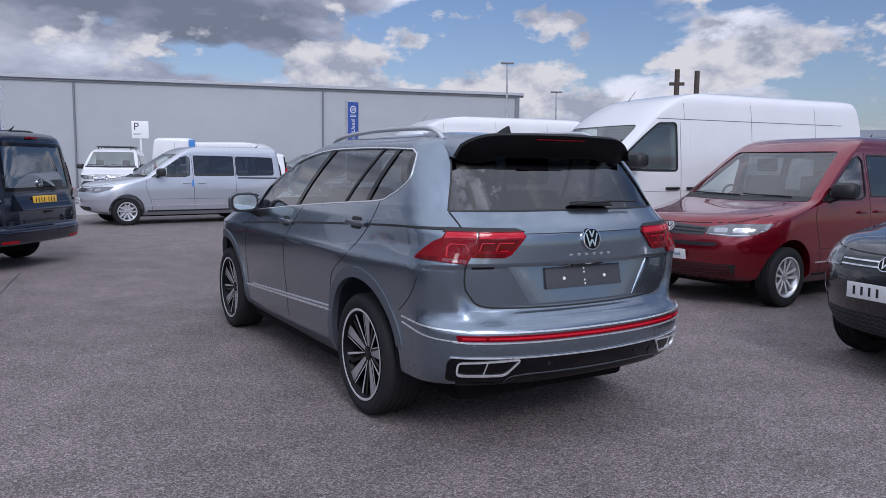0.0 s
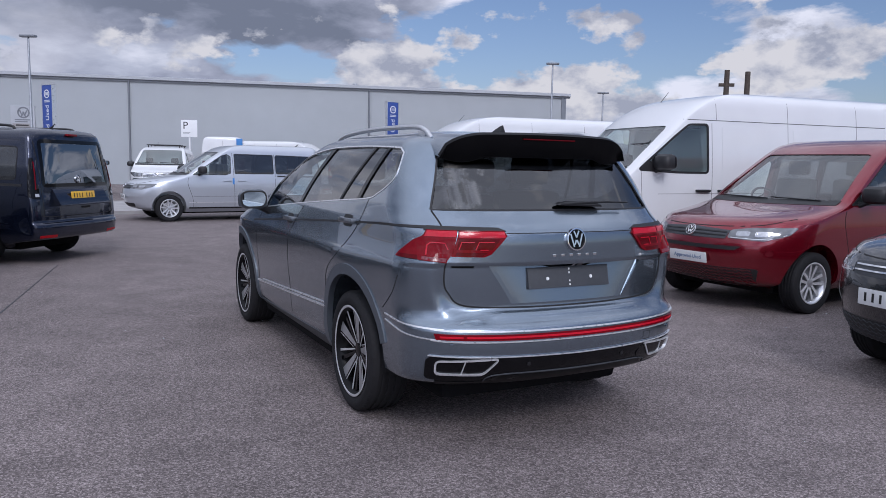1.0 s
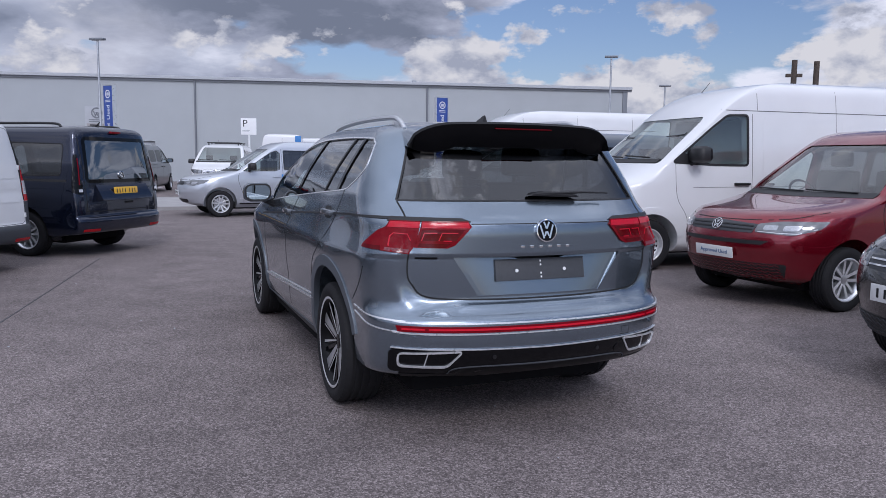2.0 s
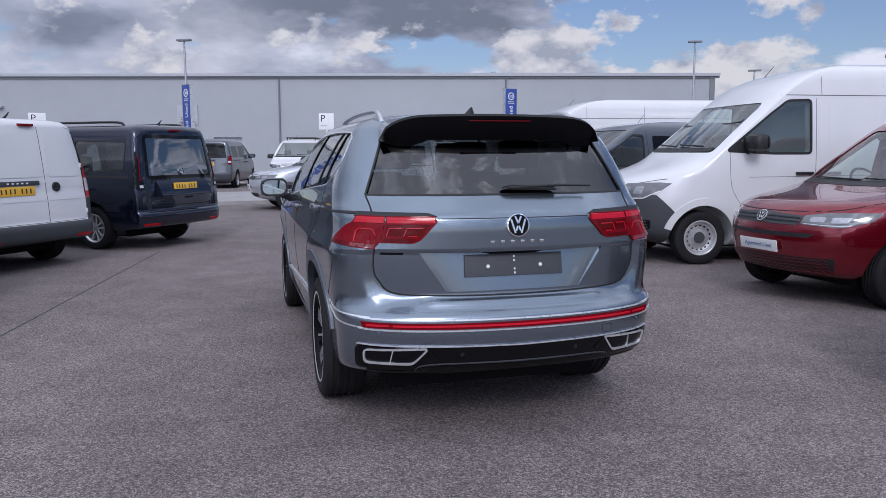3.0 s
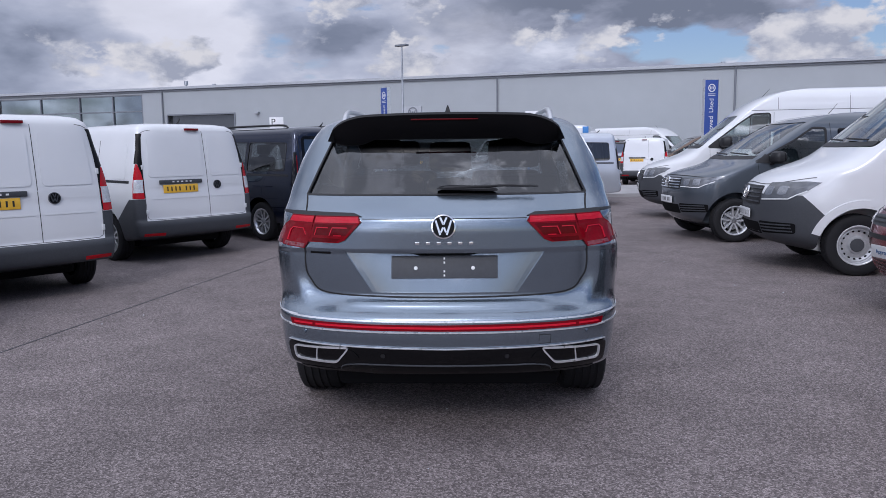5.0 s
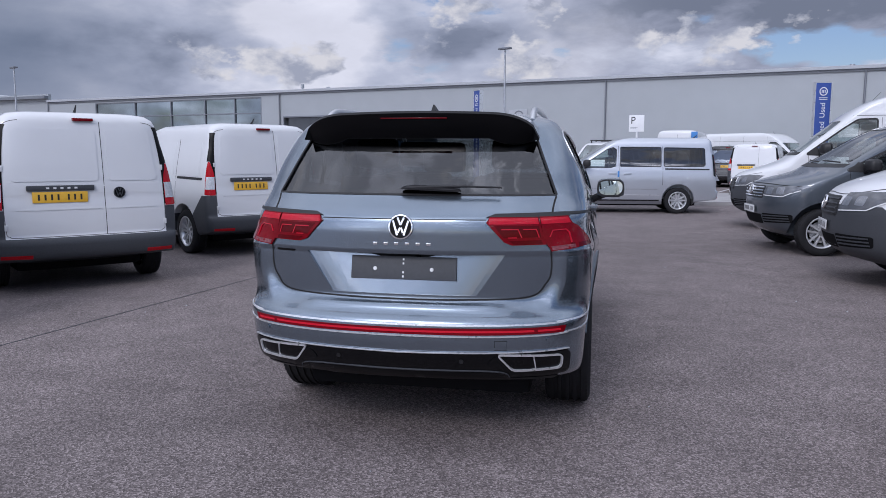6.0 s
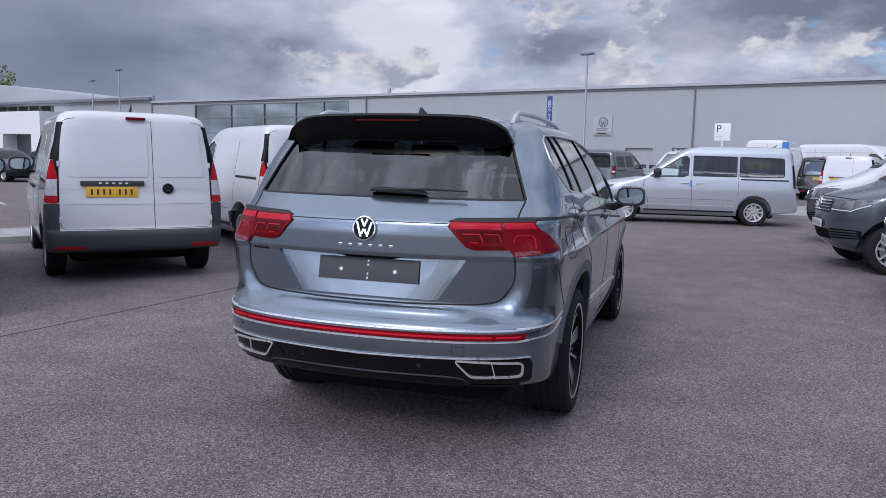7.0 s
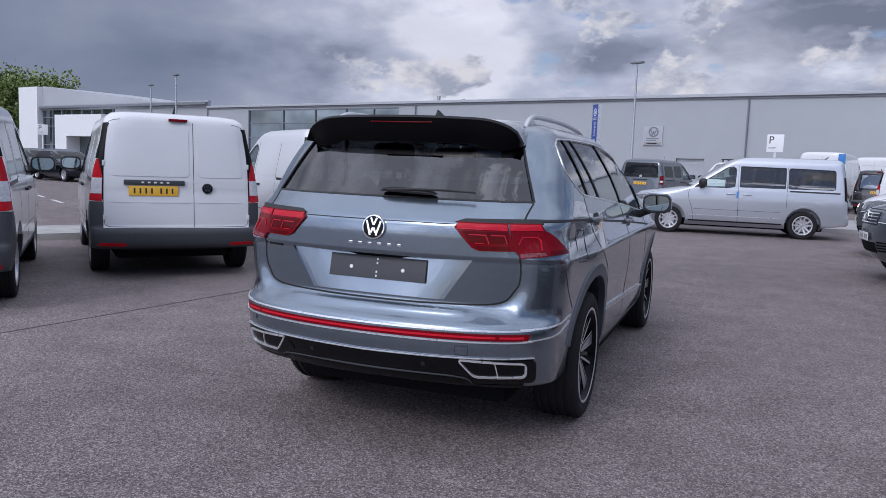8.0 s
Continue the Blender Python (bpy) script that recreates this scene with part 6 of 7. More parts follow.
    if not tall:
        part("rear_window", b.panel(rounded([(-0.74, 1.22), (0.74, 1.22), (0.66, 1.80), (-0.66, 1.80)], 0.05), "rear", 0.004, 0.008, 0.1), GLOSS_BLACK, car)
        part("tailgate_gap", b.strip(spline([(-0.77, 1.84), (-0.78, 0.70), (-0.70, 0.60), (0.70, 0.60), (0.78, 0.70), (0.77, 1.84)], 4), 0.010, "rear", 0.0015, 0.004, 0.3), seam, car)
        part("handle_bar", b.panel(rect(-0.30, 0.30, 1.10, 1.15), "rear", 0.012, 0.02, 0.1), BLACK, car)
        badge(b, car, "rear", 0, 1.25, 0.06)
    else:
        part("door_gap", b.strip([(0, 0.6), (0, 1.5), (0, 2.4)], 0.010, "rear", 0.0015, 0.004, 0.3), seam, car)
    plate(b, car, "rear", 0, 0.98, 0.52, 0.11, YELLOW, 0.016)
    p, _ = b.at("top", 0, 2.15 if tall else 1.0)
    part("roof_aerial", tube([(0.3, p.y, p.z - 0.05), (0.3, p.y - 0.05, p.z + 0.02), (0.3, p.y - 0.18, p.z + 0.17)], 0.007, 6, 0.5), BLACK, car)
    part("underbody", boxes((-0.66, 0.66, ry + 0.3, wb + 0.3, 0.19, 0.38), bevel=0.05), LINING, car)
    for x, y in ((-0.84, 0), (0.84, 0), (-0.84, wb), (0.84, wb)):
        wheel("steel" if tall else "alloy", car, x, y, r, 0.225, 0.222)
    for x in (-0.45, 0.45):
        seat(car, x, side[8][0] - 0.05, 0.88 if tall else 0.72, 0.5)
    part("dashboard", boxes((-0.85, 0.85, side[0][0] - 0.35, side[0][0] - 0.05, 0.98, zs - 0.08), bevel=0.05), BLACK, car)
    return car


HATCH = {}


def hatchback(label, m, paint, group=""):
    """A far family hatchback."""
    car = thing("parked_car", label, "car", m, group)
    lv = [(0.18, -0.5, 3.0, 0.74, 0.3, 0.4), (0.30, -0.75, 3.36, 0.86, 0.35, 0.6), (0.50, -0.82, 3.45, 0.90, 0.35, 0.7), (0.70, -0.80, 3.42, 0.90, 0.35, 0.7), (0.82, -0.78, 3.2, 0.89, 0.35, 0.6), (0.92, -0.74, 2.6, 0.87, 0.35, 0.5), (0.98, -0.70, 2.3, 0.85, 0.35, 0.5), (1.2, -0.52, 1.85, 0.76, 0.3, 0.5), (1.36, -0.35, 1.45, 0.66, 0.3, 0.5), (1.44, -0.15, 1.1, 0.5, 0.25, 0.4), (1.47, 0.1, 0.7, 0.2, 0.1, 0.2)]
    if "b" not in HATCH:
        b = Body(lv, (2.6, 2.3))
        b.cut(arches(0.31, 0, 2.64, 0.36, 0.6, 0.02))
        HATCH["b"] = b
    b = HATCH["b"]
    part("body", dressed(b.mesh, paint, LINING, HEADLINER), None, car)
    both(b, car, "window_pane", lambda ax: b.panel(rounded([(2.1, 1.0), (-0.35, 1.03), (-0.25, 1.30), (0.3, 1.36), (1.2, 1.34), (1.6, 1.22)], 0.05), ax, 0.004, 0.008, 0.12), GLOSS_BLACK)
    part("windscreen", b.panel(rounded([(-0.70, 1.0), (0.70, 1.0), (0.55, 1.36), (-0.55, 1.36)], 0.04), "front", 0.004, 0.008, 0.1), GLOSS_BLACK, car)
    part("rear_window", b.panel(rounded([(-0.62, 1.02), (0.62, 1.02), (0.5, 1.32), (-0.5, 1.32)], 0.04), "rear", 0.004, 0.008, 0.1), GLOSS_BLACK, car)
    for s in (-1, 1):
        g = (lambda q: q) if s > 0 else mirrored
        part("headlamp", b.panel(g([(0.45, 0.66), (0.82, 0.70), (0.80, 0.78), (0.46, 0.74)]), "front", 0.004, 0.01, 0.06), CLEAR_LENS, car)
        part("tail_lamp", b.panel(g([(0.42, 0.80), (0.80, 0.80), (0.78, 0.92), (0.42, 0.90)]), "rear", 0.004, 0.01, 0.06), RED_LENS, car)
        wing_mirror(car, s, 0.85, 1.75, 0.98, paint, 0.95)
    part("grille", b.panel(rect(-0.42, 0.42, 0.66, 0.72, 0.01), "front", 0.004, 0.01, 0.06), BLACK, car)
    part("lower_grille", b.panel(rect(-0.6, 0.6, 0.32, 0.44, 0.03), "front", 0.004, 0.01, 0.06), BLACK, car)
    plate(b, car, "front", 0, 0.52, 0.52, 0.11, PLATE_WHITE, 0.01)
    for x, y in ((-0.77, 0), (0.77, 0), (-0.77, 2.64), (0.77, 2.64)):
        wheel("alloy", car, x, y, 0.31, 0.2, 0.205)
    return car


# ---- ground and buildings ----
def sheet(name, x0, x1, y0, y1, z, material, label, category, m=None):
    ob = new(name, finish(boxes((x0, x1, y0, y1, z - 0.3, z)), name, material, 0))
    if m is not None:
        ob.matrix_basis = m
    return tagged(ob, label, category, kind="structure")


sheet("ground", -1200, 1200, -1200, 1200, 0.0, ASPHALT, "dark grey asphalt parking ground with pale stone grains", "ground")

BASE = pose(-21.14, 42.76, 0, 0, 0, 16.7)


def wall_part(name, rows, material, parent, label="", bevel=0.0):
    return part(name, boxes(*rows, bevel=bevel), material, parent, label, 0)


def building():
    b = thing("dealership_building", "long grey clad dealership building with a pale roof edge", "building", BASE, kind="structure")
    # wall bays between the joints, with openings left for doors and glazing
    joints = [-24.48, -12.2, 0.0, 13.76, 26.4]
    for row in ((-24.1, -18.7, 0, 0.3, 4.15, 6.0), (-18.7, -4.06, 0, 0.3, 0, 6.0), (-4.06, -2.35, 0, 0.3, 2.35, 6.0), (-2.35, 26.4, 0, 0.3, 0, 6.0), (-26.2, -24.1, 0, 0.3, 0, 6.0), (-44.1, -26.2, 0, 0.3, 5.72, 6.0), (-44.1, -26.2, 0, 0.3, 0, 1.0), (-50, -44.1, 0, 0.3, 0, 6.0)):
        wall_part("wall", [row], CLADDING, b, "grey metal wall cladding")
    wall_part("wall", [(26.1, 26.4, 0.3, 30, 0, 6.0)], CLADDING, b, "grey metal wall cladding")
    wall_part("roof", [(-50, 26.4, 0.0, 30, 6.02, 6.10)], CLAD_DARK, b)
    wall_part("roof_edge", [(-50, 26.7, -0.22, 0.0, 5.98, 6.16)], SIGN_GREY, b, "pale metal roof edge", 0.01)
    wall_part("roof_edge", [(-50, 26.7, -0.10, 0.0, 5.86, 5.975)], CLAD_DARK, b)
    for x in (0.0, 13.76, -24.48, -50):
        pipe = part("downpipe", lathe([(0.055, 0), (0.055, 5.9), (0.0, 5.9)], 12, "z"), CLAD_DARK, b)
        pipe.matrix_basis = pose(x, -0.08, 0)
    wall_part("corner_post", [(26.15, 26.45, -0.06, 0.06, 0, 5.9)], CLAD_DARK, b)
    # roller doors; the first is a dark panel painting shade inside an open doorway
    d = wall_part("roller_door", [(-24.1, -18.7, 0.25, 0.3, 0, 4.15)], DOOR_AND_SHADE, b, "dark open workshop doorway")
    wall_part("door_frame", [(-24.2, -24.1, -0.04, 0.3, 0, 4.25), (-18.7, -18.6, -0.04, 0.3, 0, 4.25), (-24.1, -18.7, -0.04, 0.3, 4.15, 4.25)], CLAD_DARK, d)
    d = wall_part("roller_door", [(-4.06, -2.35, 0.2, 0.25, 0, 2.35)], SIGN_GREY, b, "grey slatted roller shutter")
    for k in range(14):
        wall_part("shutter_slat", [(-4.05, -2.36, 0.17, 0.2, k * 0.168, k * 0.168 + 0.14)], SIGN_GREY, d)
    # glazed band
    g = wall_part("window", [(-44.1, -26.2, 0.12, 0.16, 1.0, 5.72)], SHOP_GLASS, b, "dark showroom glazing")
    for x in (-44.1, -39.5, -35.5, -31.9, -28.9, -26.3):
        wall_part("mullion", [(x, x + 0.09, 0.02, 0.12, 1.0, 5.72)], CLAD_DARK, g)
    for z in (1.0, 3.2, 4.5, 5.64):
        wall_part("mullion", [(-44.0, -26.3, 0.03, 0.11, z, z + 0.08)], CLAD_DARK, g)
    wall_part("wall_lamp", [(-16.95, -16.7, -0.25, 0, 4.12, 4.25)], GALV, b)
    # wall sign
    s = wall_part("wall_sign", [(-6.21, -4.97, -0.08, 0, 3.1, 4.3)], SIGN_GREY, b, "grey wall sign with round emblem", 0.01)
    ring = lathe([(0.24, 0.0), (0.25, 0.02), (0.31, 0.02), (0.32, 0.0)], 32, "z")
    part("emblem", moved(join(ring, *[moved(boxes((-0.03, 0.03, -0.16, 0.16, 0, 0.02)), pose(x, y, 0, 0, 0, a)) for x, y, a in ((-0.12, -0.03, 22), (0.12, -0.03, -22), (-0.04, -0.1, -30), (0.04, -0.1, 30))]), pose(-5.55, -0.085, 3.93, 90)), CLAD_DARK, s)
    wall_part("text_bars", [(-6.0, -5.2, -0.09, -0.08, 3.50, 3.56), (-6.0, -5.35, -0.09, -0.08, 3.39, 3.45)], CLAD_DARK, s)
    wall_part("text_bars", [(-6.12, -5.06, -0.095, -0.08, 3.12, 3.32)], PAVING, s)
    wall_part("text_bars", [(-5.95, -5.3, -0.10, -0.095, 3.19, 3.26)], INK, s)
    # roof vents
    for x, h in ((-24.6, 0.75), (13.2, 0.45), (-22.2, 0.45)):
        v = part("roof_vent", join(lathe([(0.05, 0), (0.05, h), (0.0, h)], 10, "z"), lathe([(0.0, h * 0.55), (0.14, h * 0.6), (0.14, h), (0.0, h)], 12, "z")), GALV, b)
        v.matrix_basis = pose(x, 3, 6.1)
    return b


def showroom():
    b = thing("showroom_building", "white fronted car showroom with tall glazing", "building", BASE, kind="structure")
    wall_part("wall", [(-86.9, -82.3, -0.6, 12, 0, 8.9)], RENDER_WHITE, b, "white end wall")
    wall_part("wall", [(-82.3, -50, 0.0, 0.3, 6.1, 6.7)], CLADDING, b, "grey fascia")
    wall_part("wall", [(-66.5, -50, 0.1, 0.4, 0, 6.1)], CLADDING, b)
    roof = bmesh.new()
    v = [roof.verts.new(p) for p in ((-82.3, 0.1, 6.7), (-58, 0.1, 6.72), (-82.3, 0.1, 9.0), (-82.3, 12, 6.7), (-58, 12, 6.72), (-82.3, 12, 9.0))]
    for q in ((0, 1, 2), (3, 5, 4), (0, 3, 4, 1), (1, 4, 5, 2), (2, 5, 3, 0)):
        roof.faces.new([v[i] for i in q])
    part("roof", roof, SIGN_GREY, b, "sloping pale grey roof", 0)
    wall_part("roof_edge", [(-82.5, -50, -0.4, 0.0, 6.3, 6.55)], CLAD_DARK, b)
    g = wall_part("window", [(-82.2, -66.5, 0.15, 0.2, 0, 6.1)], SHOP_GLASS, b, "tall dark glazing")
    for k in range(8):
        wall_part("mullion", [(-82.2 + k * 2.2, -82.08 + k * 2.2, 0.0, 0.15, 0, 6.1)], CLAD_DARK, g)
    for z in (2.0, 4.2, 5.2):
        wall_part("mullion", [(-82.2, -66.5, 0.02, 0.13, z, z + 0.1)], CLAD_DARK, g)
    e = wall_part("entrance", [(-73.4, -70.9, -3, 0.0, 0, 5.3), (-65.5, -63.8, -3, 0.0, 0, 5.3), (-70.9, -65.5, -3, 0.0, 3.0, 5.3)], RENDER_WHITE, b, "white boxed entrance")
    wall_part("entrance_door", [(-70.9, -65.5, -1.5, -1.4, 0, 3.0)], SHOP_GLASS, e)
    return b


building()
showroom()


def kerbed(name, pts, width, height, material, label):
    """A raised strip along points on the ground."""
    bm = bmesh.new()
    p = [Vector((x, y, 0)) for x, y in pts]
    rows = []
    for i, q in enumerate(p):
        d = (p[min(i + 1, len(p) - 1)] - p[max(i - 1, 0)]).normalized()
        n = Vector((-d.y, d.x, 0)) * width / 2
        rows.append([bm.verts.new(q + n + Vector((0, 0, z))) for z in (-0.2, height)] + [bm.verts.new(q - n + Vector((0, 0, z))) for z in (height, -0.2)])
    for a, c in zip(rows, rows[1:]):
        for i in range(3):
            bm.faces.new((a[i], a[i + 1], c[i + 1], c[i]))
    for r in (rows[0], rows[-1]):
        bm.faces.new(r)
    bmesh.ops.recalc_face_normals(bm, faces=bm.faces)
    return tagged(new(name, finish(bm, name, material, 0)), label, "kerb", kind="structure")


kerbed("pavement", [(-20.5, 12.8), (-11.5, 21.2), (-7.1, 25.3), (4.0, 35.6)], 5.2, 0.10, PAVING, "pale concrete kerb strip at the edge of the lot")
kerbed("kerb", [(-9.2, -6.0), (-9.7, 1.0), (-9.9, 4.6), (-10.6, 12.0)], 1.4, 0.10, KERB, "pale concrete kerb in front of the parked vans")


# ---- signs and lamps ----
def sign_post(m, label):
    t = thing("parking_sign", label, "sign", m, "parking signs")
    part("post", lathe([(0.045, 0), (0.045, 2.6), (0, 2.6)], 12, "z"), SIGN_WHITE, t)
    p = part("panel", boxes((-0.33, 0.33, -0.07, -0.046, 2.42, 3.12), bevel=0.006), SIGN_WHITE, t, "square white panel")
    me = text_mesh("P", 0.42)
    me.transform(pose(-0.15, -0.072, 2.76, 90))
    me.materials.append(INK)
    part("letter", me, None, p)
    part("text_bars", boxes((-0.26, 0.05, -0.073, -0.07, 2.60, 2.615), (-0.26, 0.0, -0.073, -0.07, 2.565, 2.58)), CLAD_DARK, p)


def banner(m, w=0.20):
    t = thing("banner_sign", "tall narrow blue sign board with white words", "sign", m, "banner signs")
    p = part("panel", boxes((-w, w, -0.05, 0.05, 0.1, 3.30), bevel=0.01), BANNER_BLUE, t)
    part("frame", boxes((-w - 0.015, -w - 0.002, -0.055, 0.055, 0, 3.315), (w + 0.002, w + 0.015, -0.055, 0.055, 0, 3.315), (-w - 0.015, w + 0.015, -0.055, 0.055, 3.302, 3.315)), SATIN, t)
    for word, z in (("Approved", 1.93), ("Used", 2.60)):
        me = text_mesh(word, 0.19)
        me.transform(pose(0.06, -0.053, z, 90, -90, 0))
        me.materials.append(SIGN_WHITE)
        part("word", me, None, p)
    part("emblem", moved(lathe([(0.085, 0.0), (0.085, 0.006), (0.11, 0.006), (0.11, 0.0)], 28, "z"), pose(0, -0.052, 3.08, 90)), SIGN_WHITE, p)
    for x in (-0.04, 0.0, 0.04):
        part("emblem_bar", boxes((x - 0.009, x + 0.009, -0.056, -0.05, 3.04, 3.12)), SIGN_WHITE, p)
    for z in (2.91, 2.87):
        part("text_bar", boxes((-0.11, 0.11, -0.056, -0.05, z, z + 0.016)), SIGN_WHITE, p)


def lamp_post(x, y, h, turn=0, r=0.07):
    t = thing("street_lamp", "slim galvanised lamp post with a flat lamp head", "street lamp", pose(x, y, 0, 0, 0, turn), "lamp posts")
    part("pole", lathe([(r * 1.25, 0), (r * 1.2, 1.0), (r * 0.9, 1.1), (r * 0.55, h), (0, h)], 12, "z"), GALV, t)
    part("lamp_head", boxes((-0.32, 0.32, -0.12, 0.12, h - 0.03, h + 0.06), bevel=0.03), CLAD_DARK, t)


def utility_pole(x, y, h):
    t = thing("utility_pole", "dark weathered wooden pole", "pole", pose(x, y, 0), "wooden poles")
    part("pole", lathe([(0.16, 0), (0.12, h), (0, h)], 12, "z"), WOOD, t)
    if x < 11:
        part("cross_arm", boxes((-0.35, 0.35, -0.06, 0.06, h - 0.75, h - 0.60), bevel=0.01), WOOD, t)


def charger(m):
    t = thing("charging_post", "white charging post with a dark screen", "charging post", m)
    b = part("housing", boxes((-0.28, 0.28, -0.2, 0.2, 0, 1.75), bevel=0.03), SIGN_WHITE, t)
    part("screen", boxes((-0.12, 0.12, -0.215, -0.2, 1.15, 1.55), bevel=0.004), INK, b)


def tree(x, y, h, w, seed):
    rng = random.Random(seed)
    t = thing("tree", "broad leafy green tree behind the showroom", "tree", pose(x, y, 0), "trees")
    bm = tube([(0, 0, 0), (0.1, 0, h * 0.25), (0.0, 0.1, h * 0.5), (0.1, 0, h * 0.8)], 0.28, 8, 0.3)
    limbs = []
    for k in range(9):
        a = rng.random() * 6.28
        z = h * (0.25 + 0.45 * rng.random())
        r = w * (0.25 + 0.2 * rng.random())
        limbs.append(((0.05, 0.05, z), (math.cos(a) * r, math.sin(a) * r, z + h * 0.22)))
        bm = join(bm, tube([limbs[-1][0], ((limbs[-1][0][0] + limbs[-1][1][0]) / 2, limbs[-1][1][1] / 2, z + h * 0.14), limbs[-1][1]], 0.09, 6, 0.3))
    part("trunk", bm, BARK, t)
    verts, faces = [], []
    centres = [(Vector(e), w * 0.22) for _, e in limbs]
    for k in range(34):
        a, u = rng.random() * 6.28, rng.random()
        r = w * 0.5 * math.sqrt(u)
        z = h * (0.42 + 0.52 * rng.random() * math.sqrt(max(0.05, 1 - u)))
        centres.append((Vector((math.cos(a) * r, math.sin(a) * r, z)), w * (0.10 + 0.08 * rng.random())))
    for c, r in centres:
        for k in range(420):
            d = Vector((rng.gauss(0, 1), rng.gauss(0, 1), rng.gauss(0, 0.8))).normalized() * r * (0.35 + 0.75 * rng.random())
            p = c + d
            s = 0.17 + 0.18 * rng.random()
            a = Vector((rng.gauss(0, 1), rng.gauss(0, 1), rng.gauss(0, 1))).normalized() * s
            b = a.cross(Vector((rng.gauss(0, 1), rng.gauss(0, 1), rng.gauss(0, 1)))).normalized() * s * 0.6
            n = len(verts)
            verts += [p - a, p + b, p + a, p - b]
            faces.append((n, n + 1, n + 2, n + 3))
    me = bpy.data.meshes.new("crown")
    me.from_pydata([v[:] for v in verts], [], faces)
    me.materials.append(LEAF)
    part("crown", me, None, t, "many small green leaves")["kind"] = "stuff"


def line(x0, y0, x1, y1, w, name="line_marking", material=LINE, label="worn white bay line on the asphalt", z=0.004):
    d = Vector((x1 - x0, y1 - y0))
    ob = new(name, finish(boxes((-d.length / 2, d.length / 2, -w / 2, w / 2, -0.05, z)), name, material, 0))
    ob.matrix_basis = pose((x0 + x1) / 2, (y0 + y1) / 2, 0, 0, 0, math.degrees(math.atan2(d.y, d.x)))
    return tagged(ob, label, "road marking", kind="structure")


# ---- the parked vehicles ----
suv()
caddy("delivery_van", "white panel van with dark grey bumper, back doors shut", pose(-6.684, 8.059, 0, 0, 0, 85.5), WHITE, group="white vans in the row")
caddy("delivery_van", "white panel van with dark grey bumper, back doors shut", pose(-5.54, 5.13, 0, 0, 0, 80.5), WHITE, group="white vans in the row")
caddy("delivery_van", "white panel van with dark grey bumper, at the row's end", pose(-4.36, 2.42, 0, 0, 0, 78), WHITE, group="white vans in the row")
caddy("people_carrier", "dark navy people carrier with black roof rails", pose(-6.604, 10.752, 0, 0, 0, 84.7), NAVY, van=False, long_body=True, rails=BLACK)
caddy("people_carrier", "silver people carrier with blue tape on the door", pose(-5.60, 20.05, 0, 0, 0, 126.8), SILVER, van=False, long_body=True, tape=True)
caddy("compact_van", "dark red compact van with a white dealer plate", pose(5.405, 10.458, 0, 0, 0, 124.5), RED, van=False, plate_word="Approved Used", mirrors=(-1,))
caddy("compact_van", "black compact van with a white number plate", pose(6.34, 6.58, 0, 0, 0, 112), BLACK_PAINT, van=False, plate_z=0.635)
big_van("tall", "cargo_van", "white high-roof cargo van with dark grey bumper", pose(4.873, 13.069, 0, 0, 0, 115), WHITE, PLASTIC, "high-roof vans", (-1,))
big_van("tall", "cargo_van", "white high-roof cargo van behind the grey van", pose(1.36, 19.03, 0, 0, 0, 113), WHITE, PLASTIC, "high-roof vans", (-1,))
big_van("mid", "minibus", "dark grey mid-size van with alloy wheels", pose(1.936, 15.744, 0, 0, 0, 126), ANTHRACITE, None, "", (-1,))
bus = big_van("mid", "minibus", "white mid-size van facing the lot, with black roof bars", pose(-13.0, 29.9, 0, 0, 0, 197), WHITE, PLASTIC)
for y in (-0.2, 0.8, 1.5):
    part("roof_bar", boxes((-0.62, 0.62, y - 0.03, y + 0.03, 2.00, 2.035), (-0.58, -0.54, y - 0.03, y + 0.03, 1.85, 2.01), (0.54, 0.58, y - 0.03, y + 0.03, 1.85, 2.01), bevel=0.006), BLACK, bus)
big_van("mid", "minibus", "dark grey mid-size van parked by the wall", pose(-16.3, 28.0, 0, 0, 0, 18), ANTHRACITE, None)
box_van = big_van("tall", "cargo_van", "white high-roof cargo van with a blue stripe, parked far off", pose(-13.4, 37.0, 0, 0, 0, 18), WHITE, PLASTIC, "high-roof vans")
part("side_stripe", boxes((0.62, 0.90, -1.80, -1.74, 2.10, 2.52), bevel=0.01), TAPE, box_van, "blue printed stripe")
big_van("tall", "cargo_van", "white high-roof cargo van standing along the wall", pose(-12.7, 42.4, 0, 0, 0, -100), WHITE, None, "high-roof vans")
big_van("mid", "minibus", "bronze mid-size van beside the blue sign", pose(-4.6, 33.2, 0, 0, 0, 120), BRONZE, None)
caddy("delivery_van", "white panel van far off, back doors shut", pose(-7.7, 31.4, 0, 0, 0, 14), WHITE)
caddy("people_carrier", "black people carrier far off with red lamps", pose(-10.7, 36.2, 0, 0, 0, 15), BLACK_PAINT, van=False)
for k, (x, y, a) in enumerate(((-36.5, 9.3, -75), (-39.0, 12.2, -78), (-41.0, 9.0, -80), (-38.5, 6.0, -80), (-37.4, 14.6, -75))):
    hatchback(("dark blue", "silver", "black", "dark grey", "navy")[k] + " family hatchback parked in a far bay", pose(x, y, 0, 0, 0, a), (NAVY, SILVER, BLACK_PAINT, ANTHRACITE, NAVY)[k], "far parked cars")

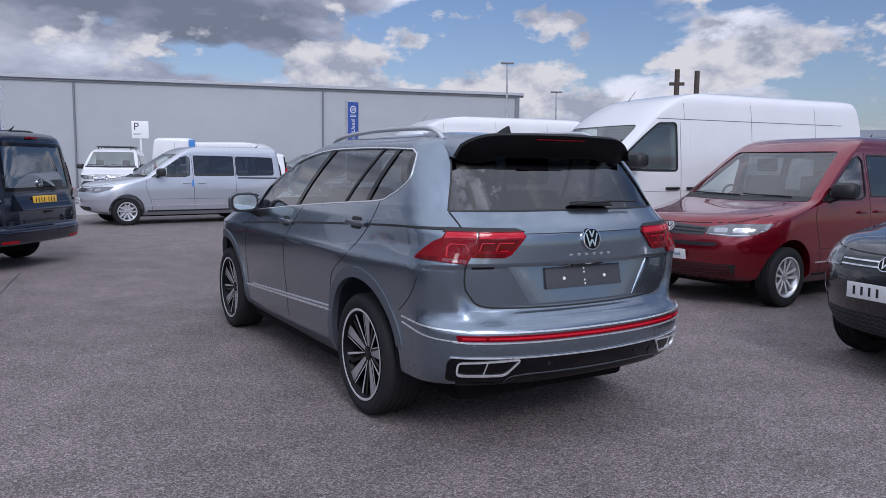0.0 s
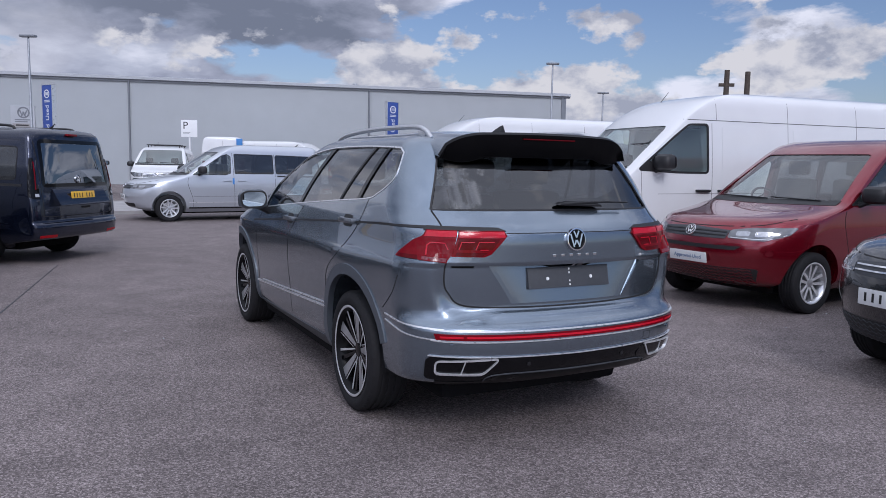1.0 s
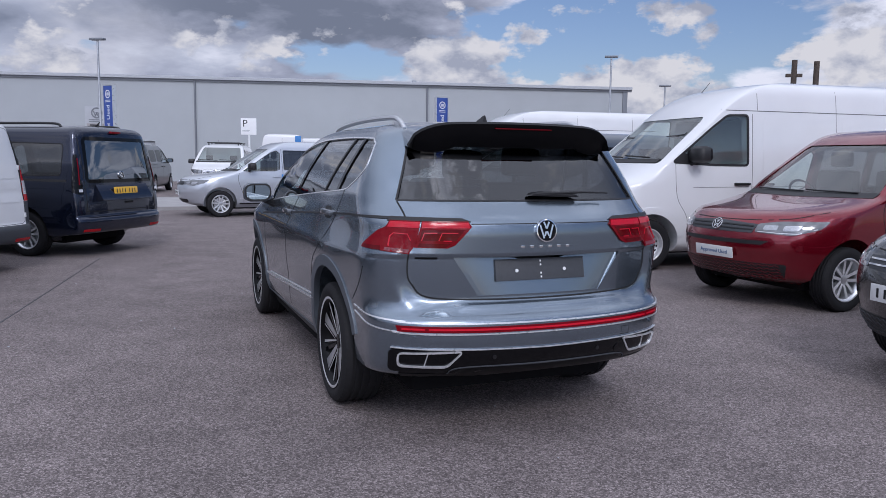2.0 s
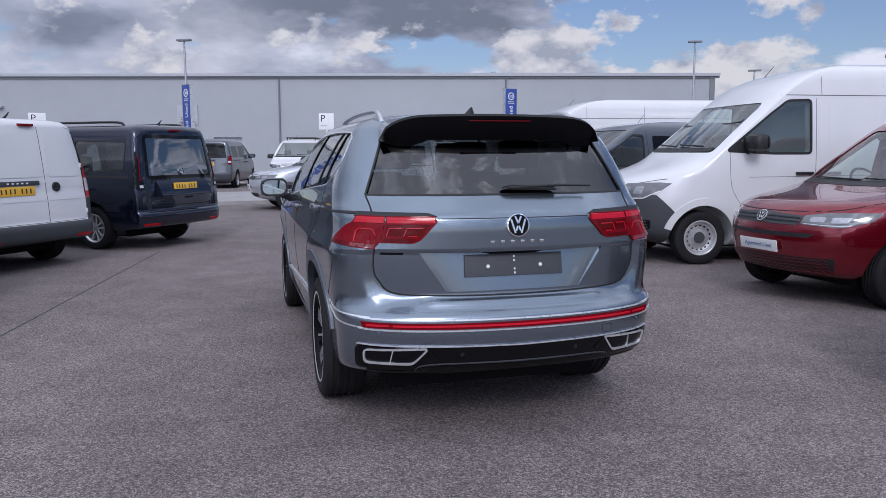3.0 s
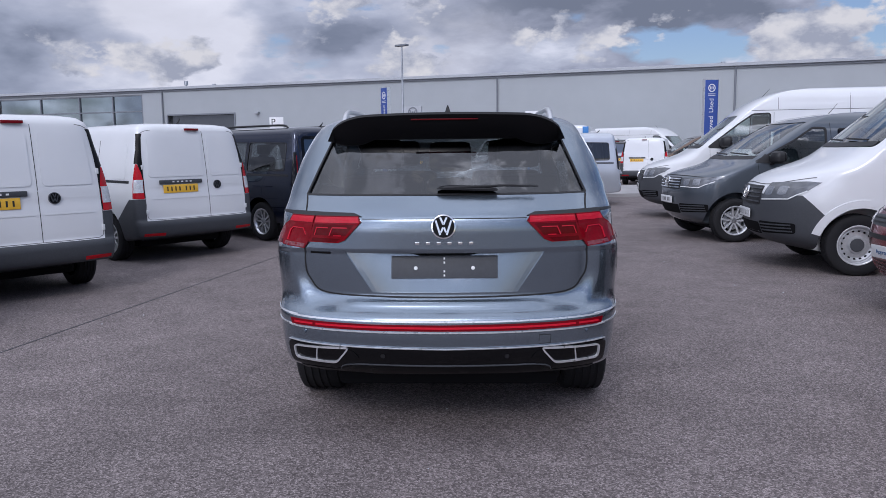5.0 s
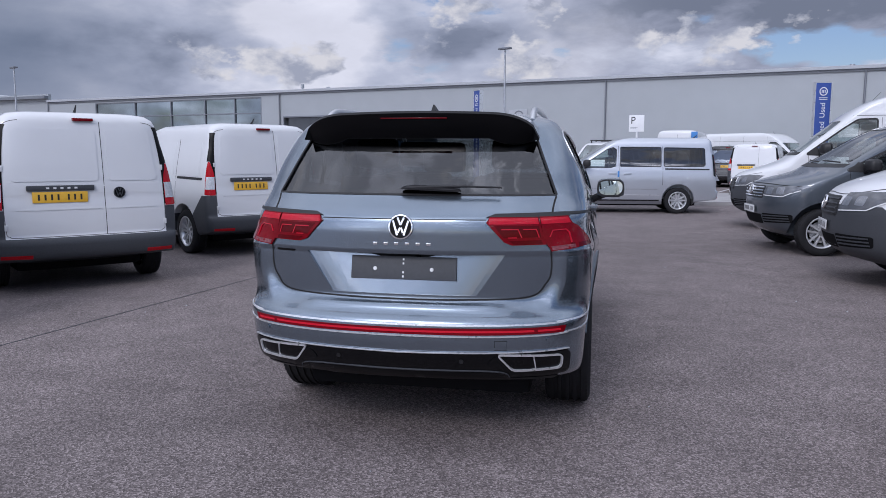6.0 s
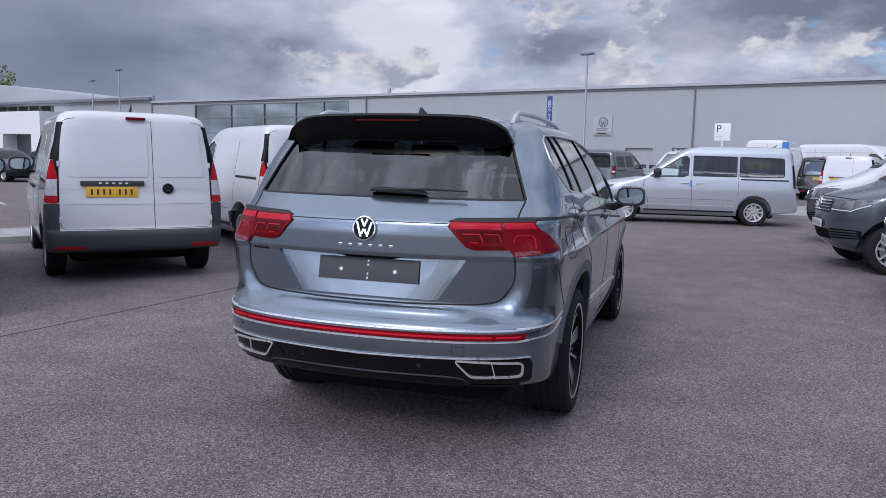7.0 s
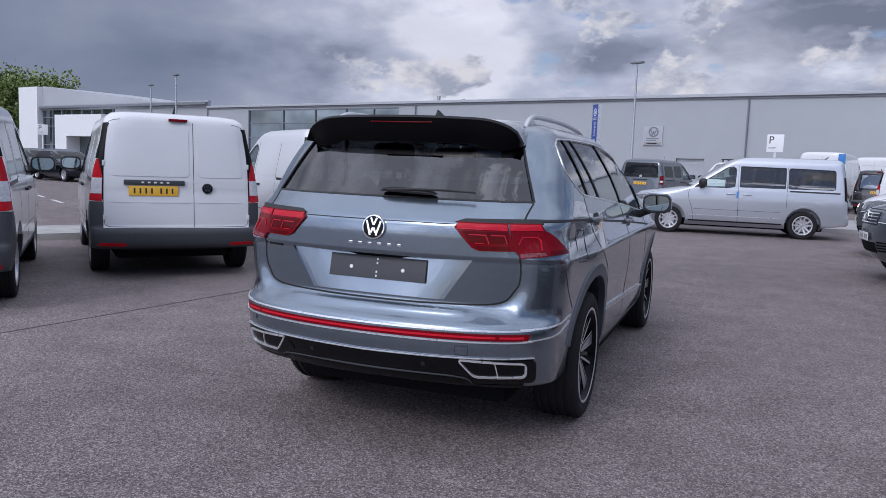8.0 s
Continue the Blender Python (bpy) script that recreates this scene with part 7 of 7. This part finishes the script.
sign_post(pose(-12.75, 31.3, 0, 0, 0, 10), "white parking sign with a black letter")
sign_post(pose(-55.0, 11.8, 0, 0, 0, 70), "white parking sign with a black letter")
sign_post(pose(-24.2, 27.1, 0, 0, 0, 35), "white parking sign with a black letter")
charger(pose(-11.5, 31.9, 0, 0, 0, 15))
banner(pose(-3.0, 23.1, 0, 0, 0, 45))
banner(pose(-11.3, 19.1, 0, 0, 0, -25))
for x, y, h in ((-18.5, 29.5, 6.2), (2.64, 39.0, 6.55), (5.87, 44.8, 5.7), (-43.7, 17.3, 6.2), (-48.9, 17.3, 5.9)):
    lamp_post(x, y, h)
utility_pole(10.6, 37.2, 6.1)
utility_pole(11.45, 36.9, 6.0)
for k, (x, y, h, w) in enumerate(((-124, 12, 12.2, 15), (-121, 21, 12.0, 12), (-126, 0, 11.0, 13), (-122, -12, 10.8, 13))):
    tree(x, y, h, w, k)
line(-2.30, 2.33, -5.60, 9.95, 0.013, "tar_joint", PLASTIC, "thin dark tar joint across the asphalt", 0.003)
for k in range(4):
    line(-18.5 - 2.6 * k, 6.3, -19.9 - 2.6 * k, 6.3, 0.10)
for k in range(5):
    line(-17.0 + 2.7 * k, 29.0 + 0.6 * k, -18.2 + 2.7 * k, 33.6 + 0.6 * k, 0.10)


def warehouse(m):
    t = thing("warehouse", "low dark grey warehouse far beyond the lot", "building", m, kind="structure")
    part("wall", boxes((-14, 14, 0, 12, 0, 5.0)), CLADDING, t)
    part("roof", prism([(-0.5, 5.0), (-0.5, 5.15), (6, 6.2), (12.5, 5.15), (12.5, 5.0)], "x", -14.4, 14.4), CLAD_DARK, t)
    for x in (-10, -4, 3, 9):
        part("door", boxes((x, x + 3, -0.05, 0.02, 0, 3.6)), DOOR_AND_SHADE, t, "dark loading door")


warehouse(pose(52, 86, 0, 0, 0, -25))


def stone_chips():
    rng = random.Random(5)
    bm = bmesh.new()
    for k in range(60):
        x, y, s = rng.uniform(-6, 6), rng.uniform(1.2, 12), rng.uniform(0.004, 0.010)
        q = bmesh.ops.create_icosphere(bm, subdivisions=1, radius=s)["verts"]
        for v in q:
            v.co = Vector((v.co.x * rng.uniform(0.7, 1.3) + x, v.co.y + y, v.co.z * 0.6 + s * 0.5))
    ob = new("stone_chips", finish(bm, "stone_chips", SIGN_GREY, 0))
    tagged(ob, "loose pale stone chips scattered on the asphalt", "gravel", kind="stuff")


stone_chips()
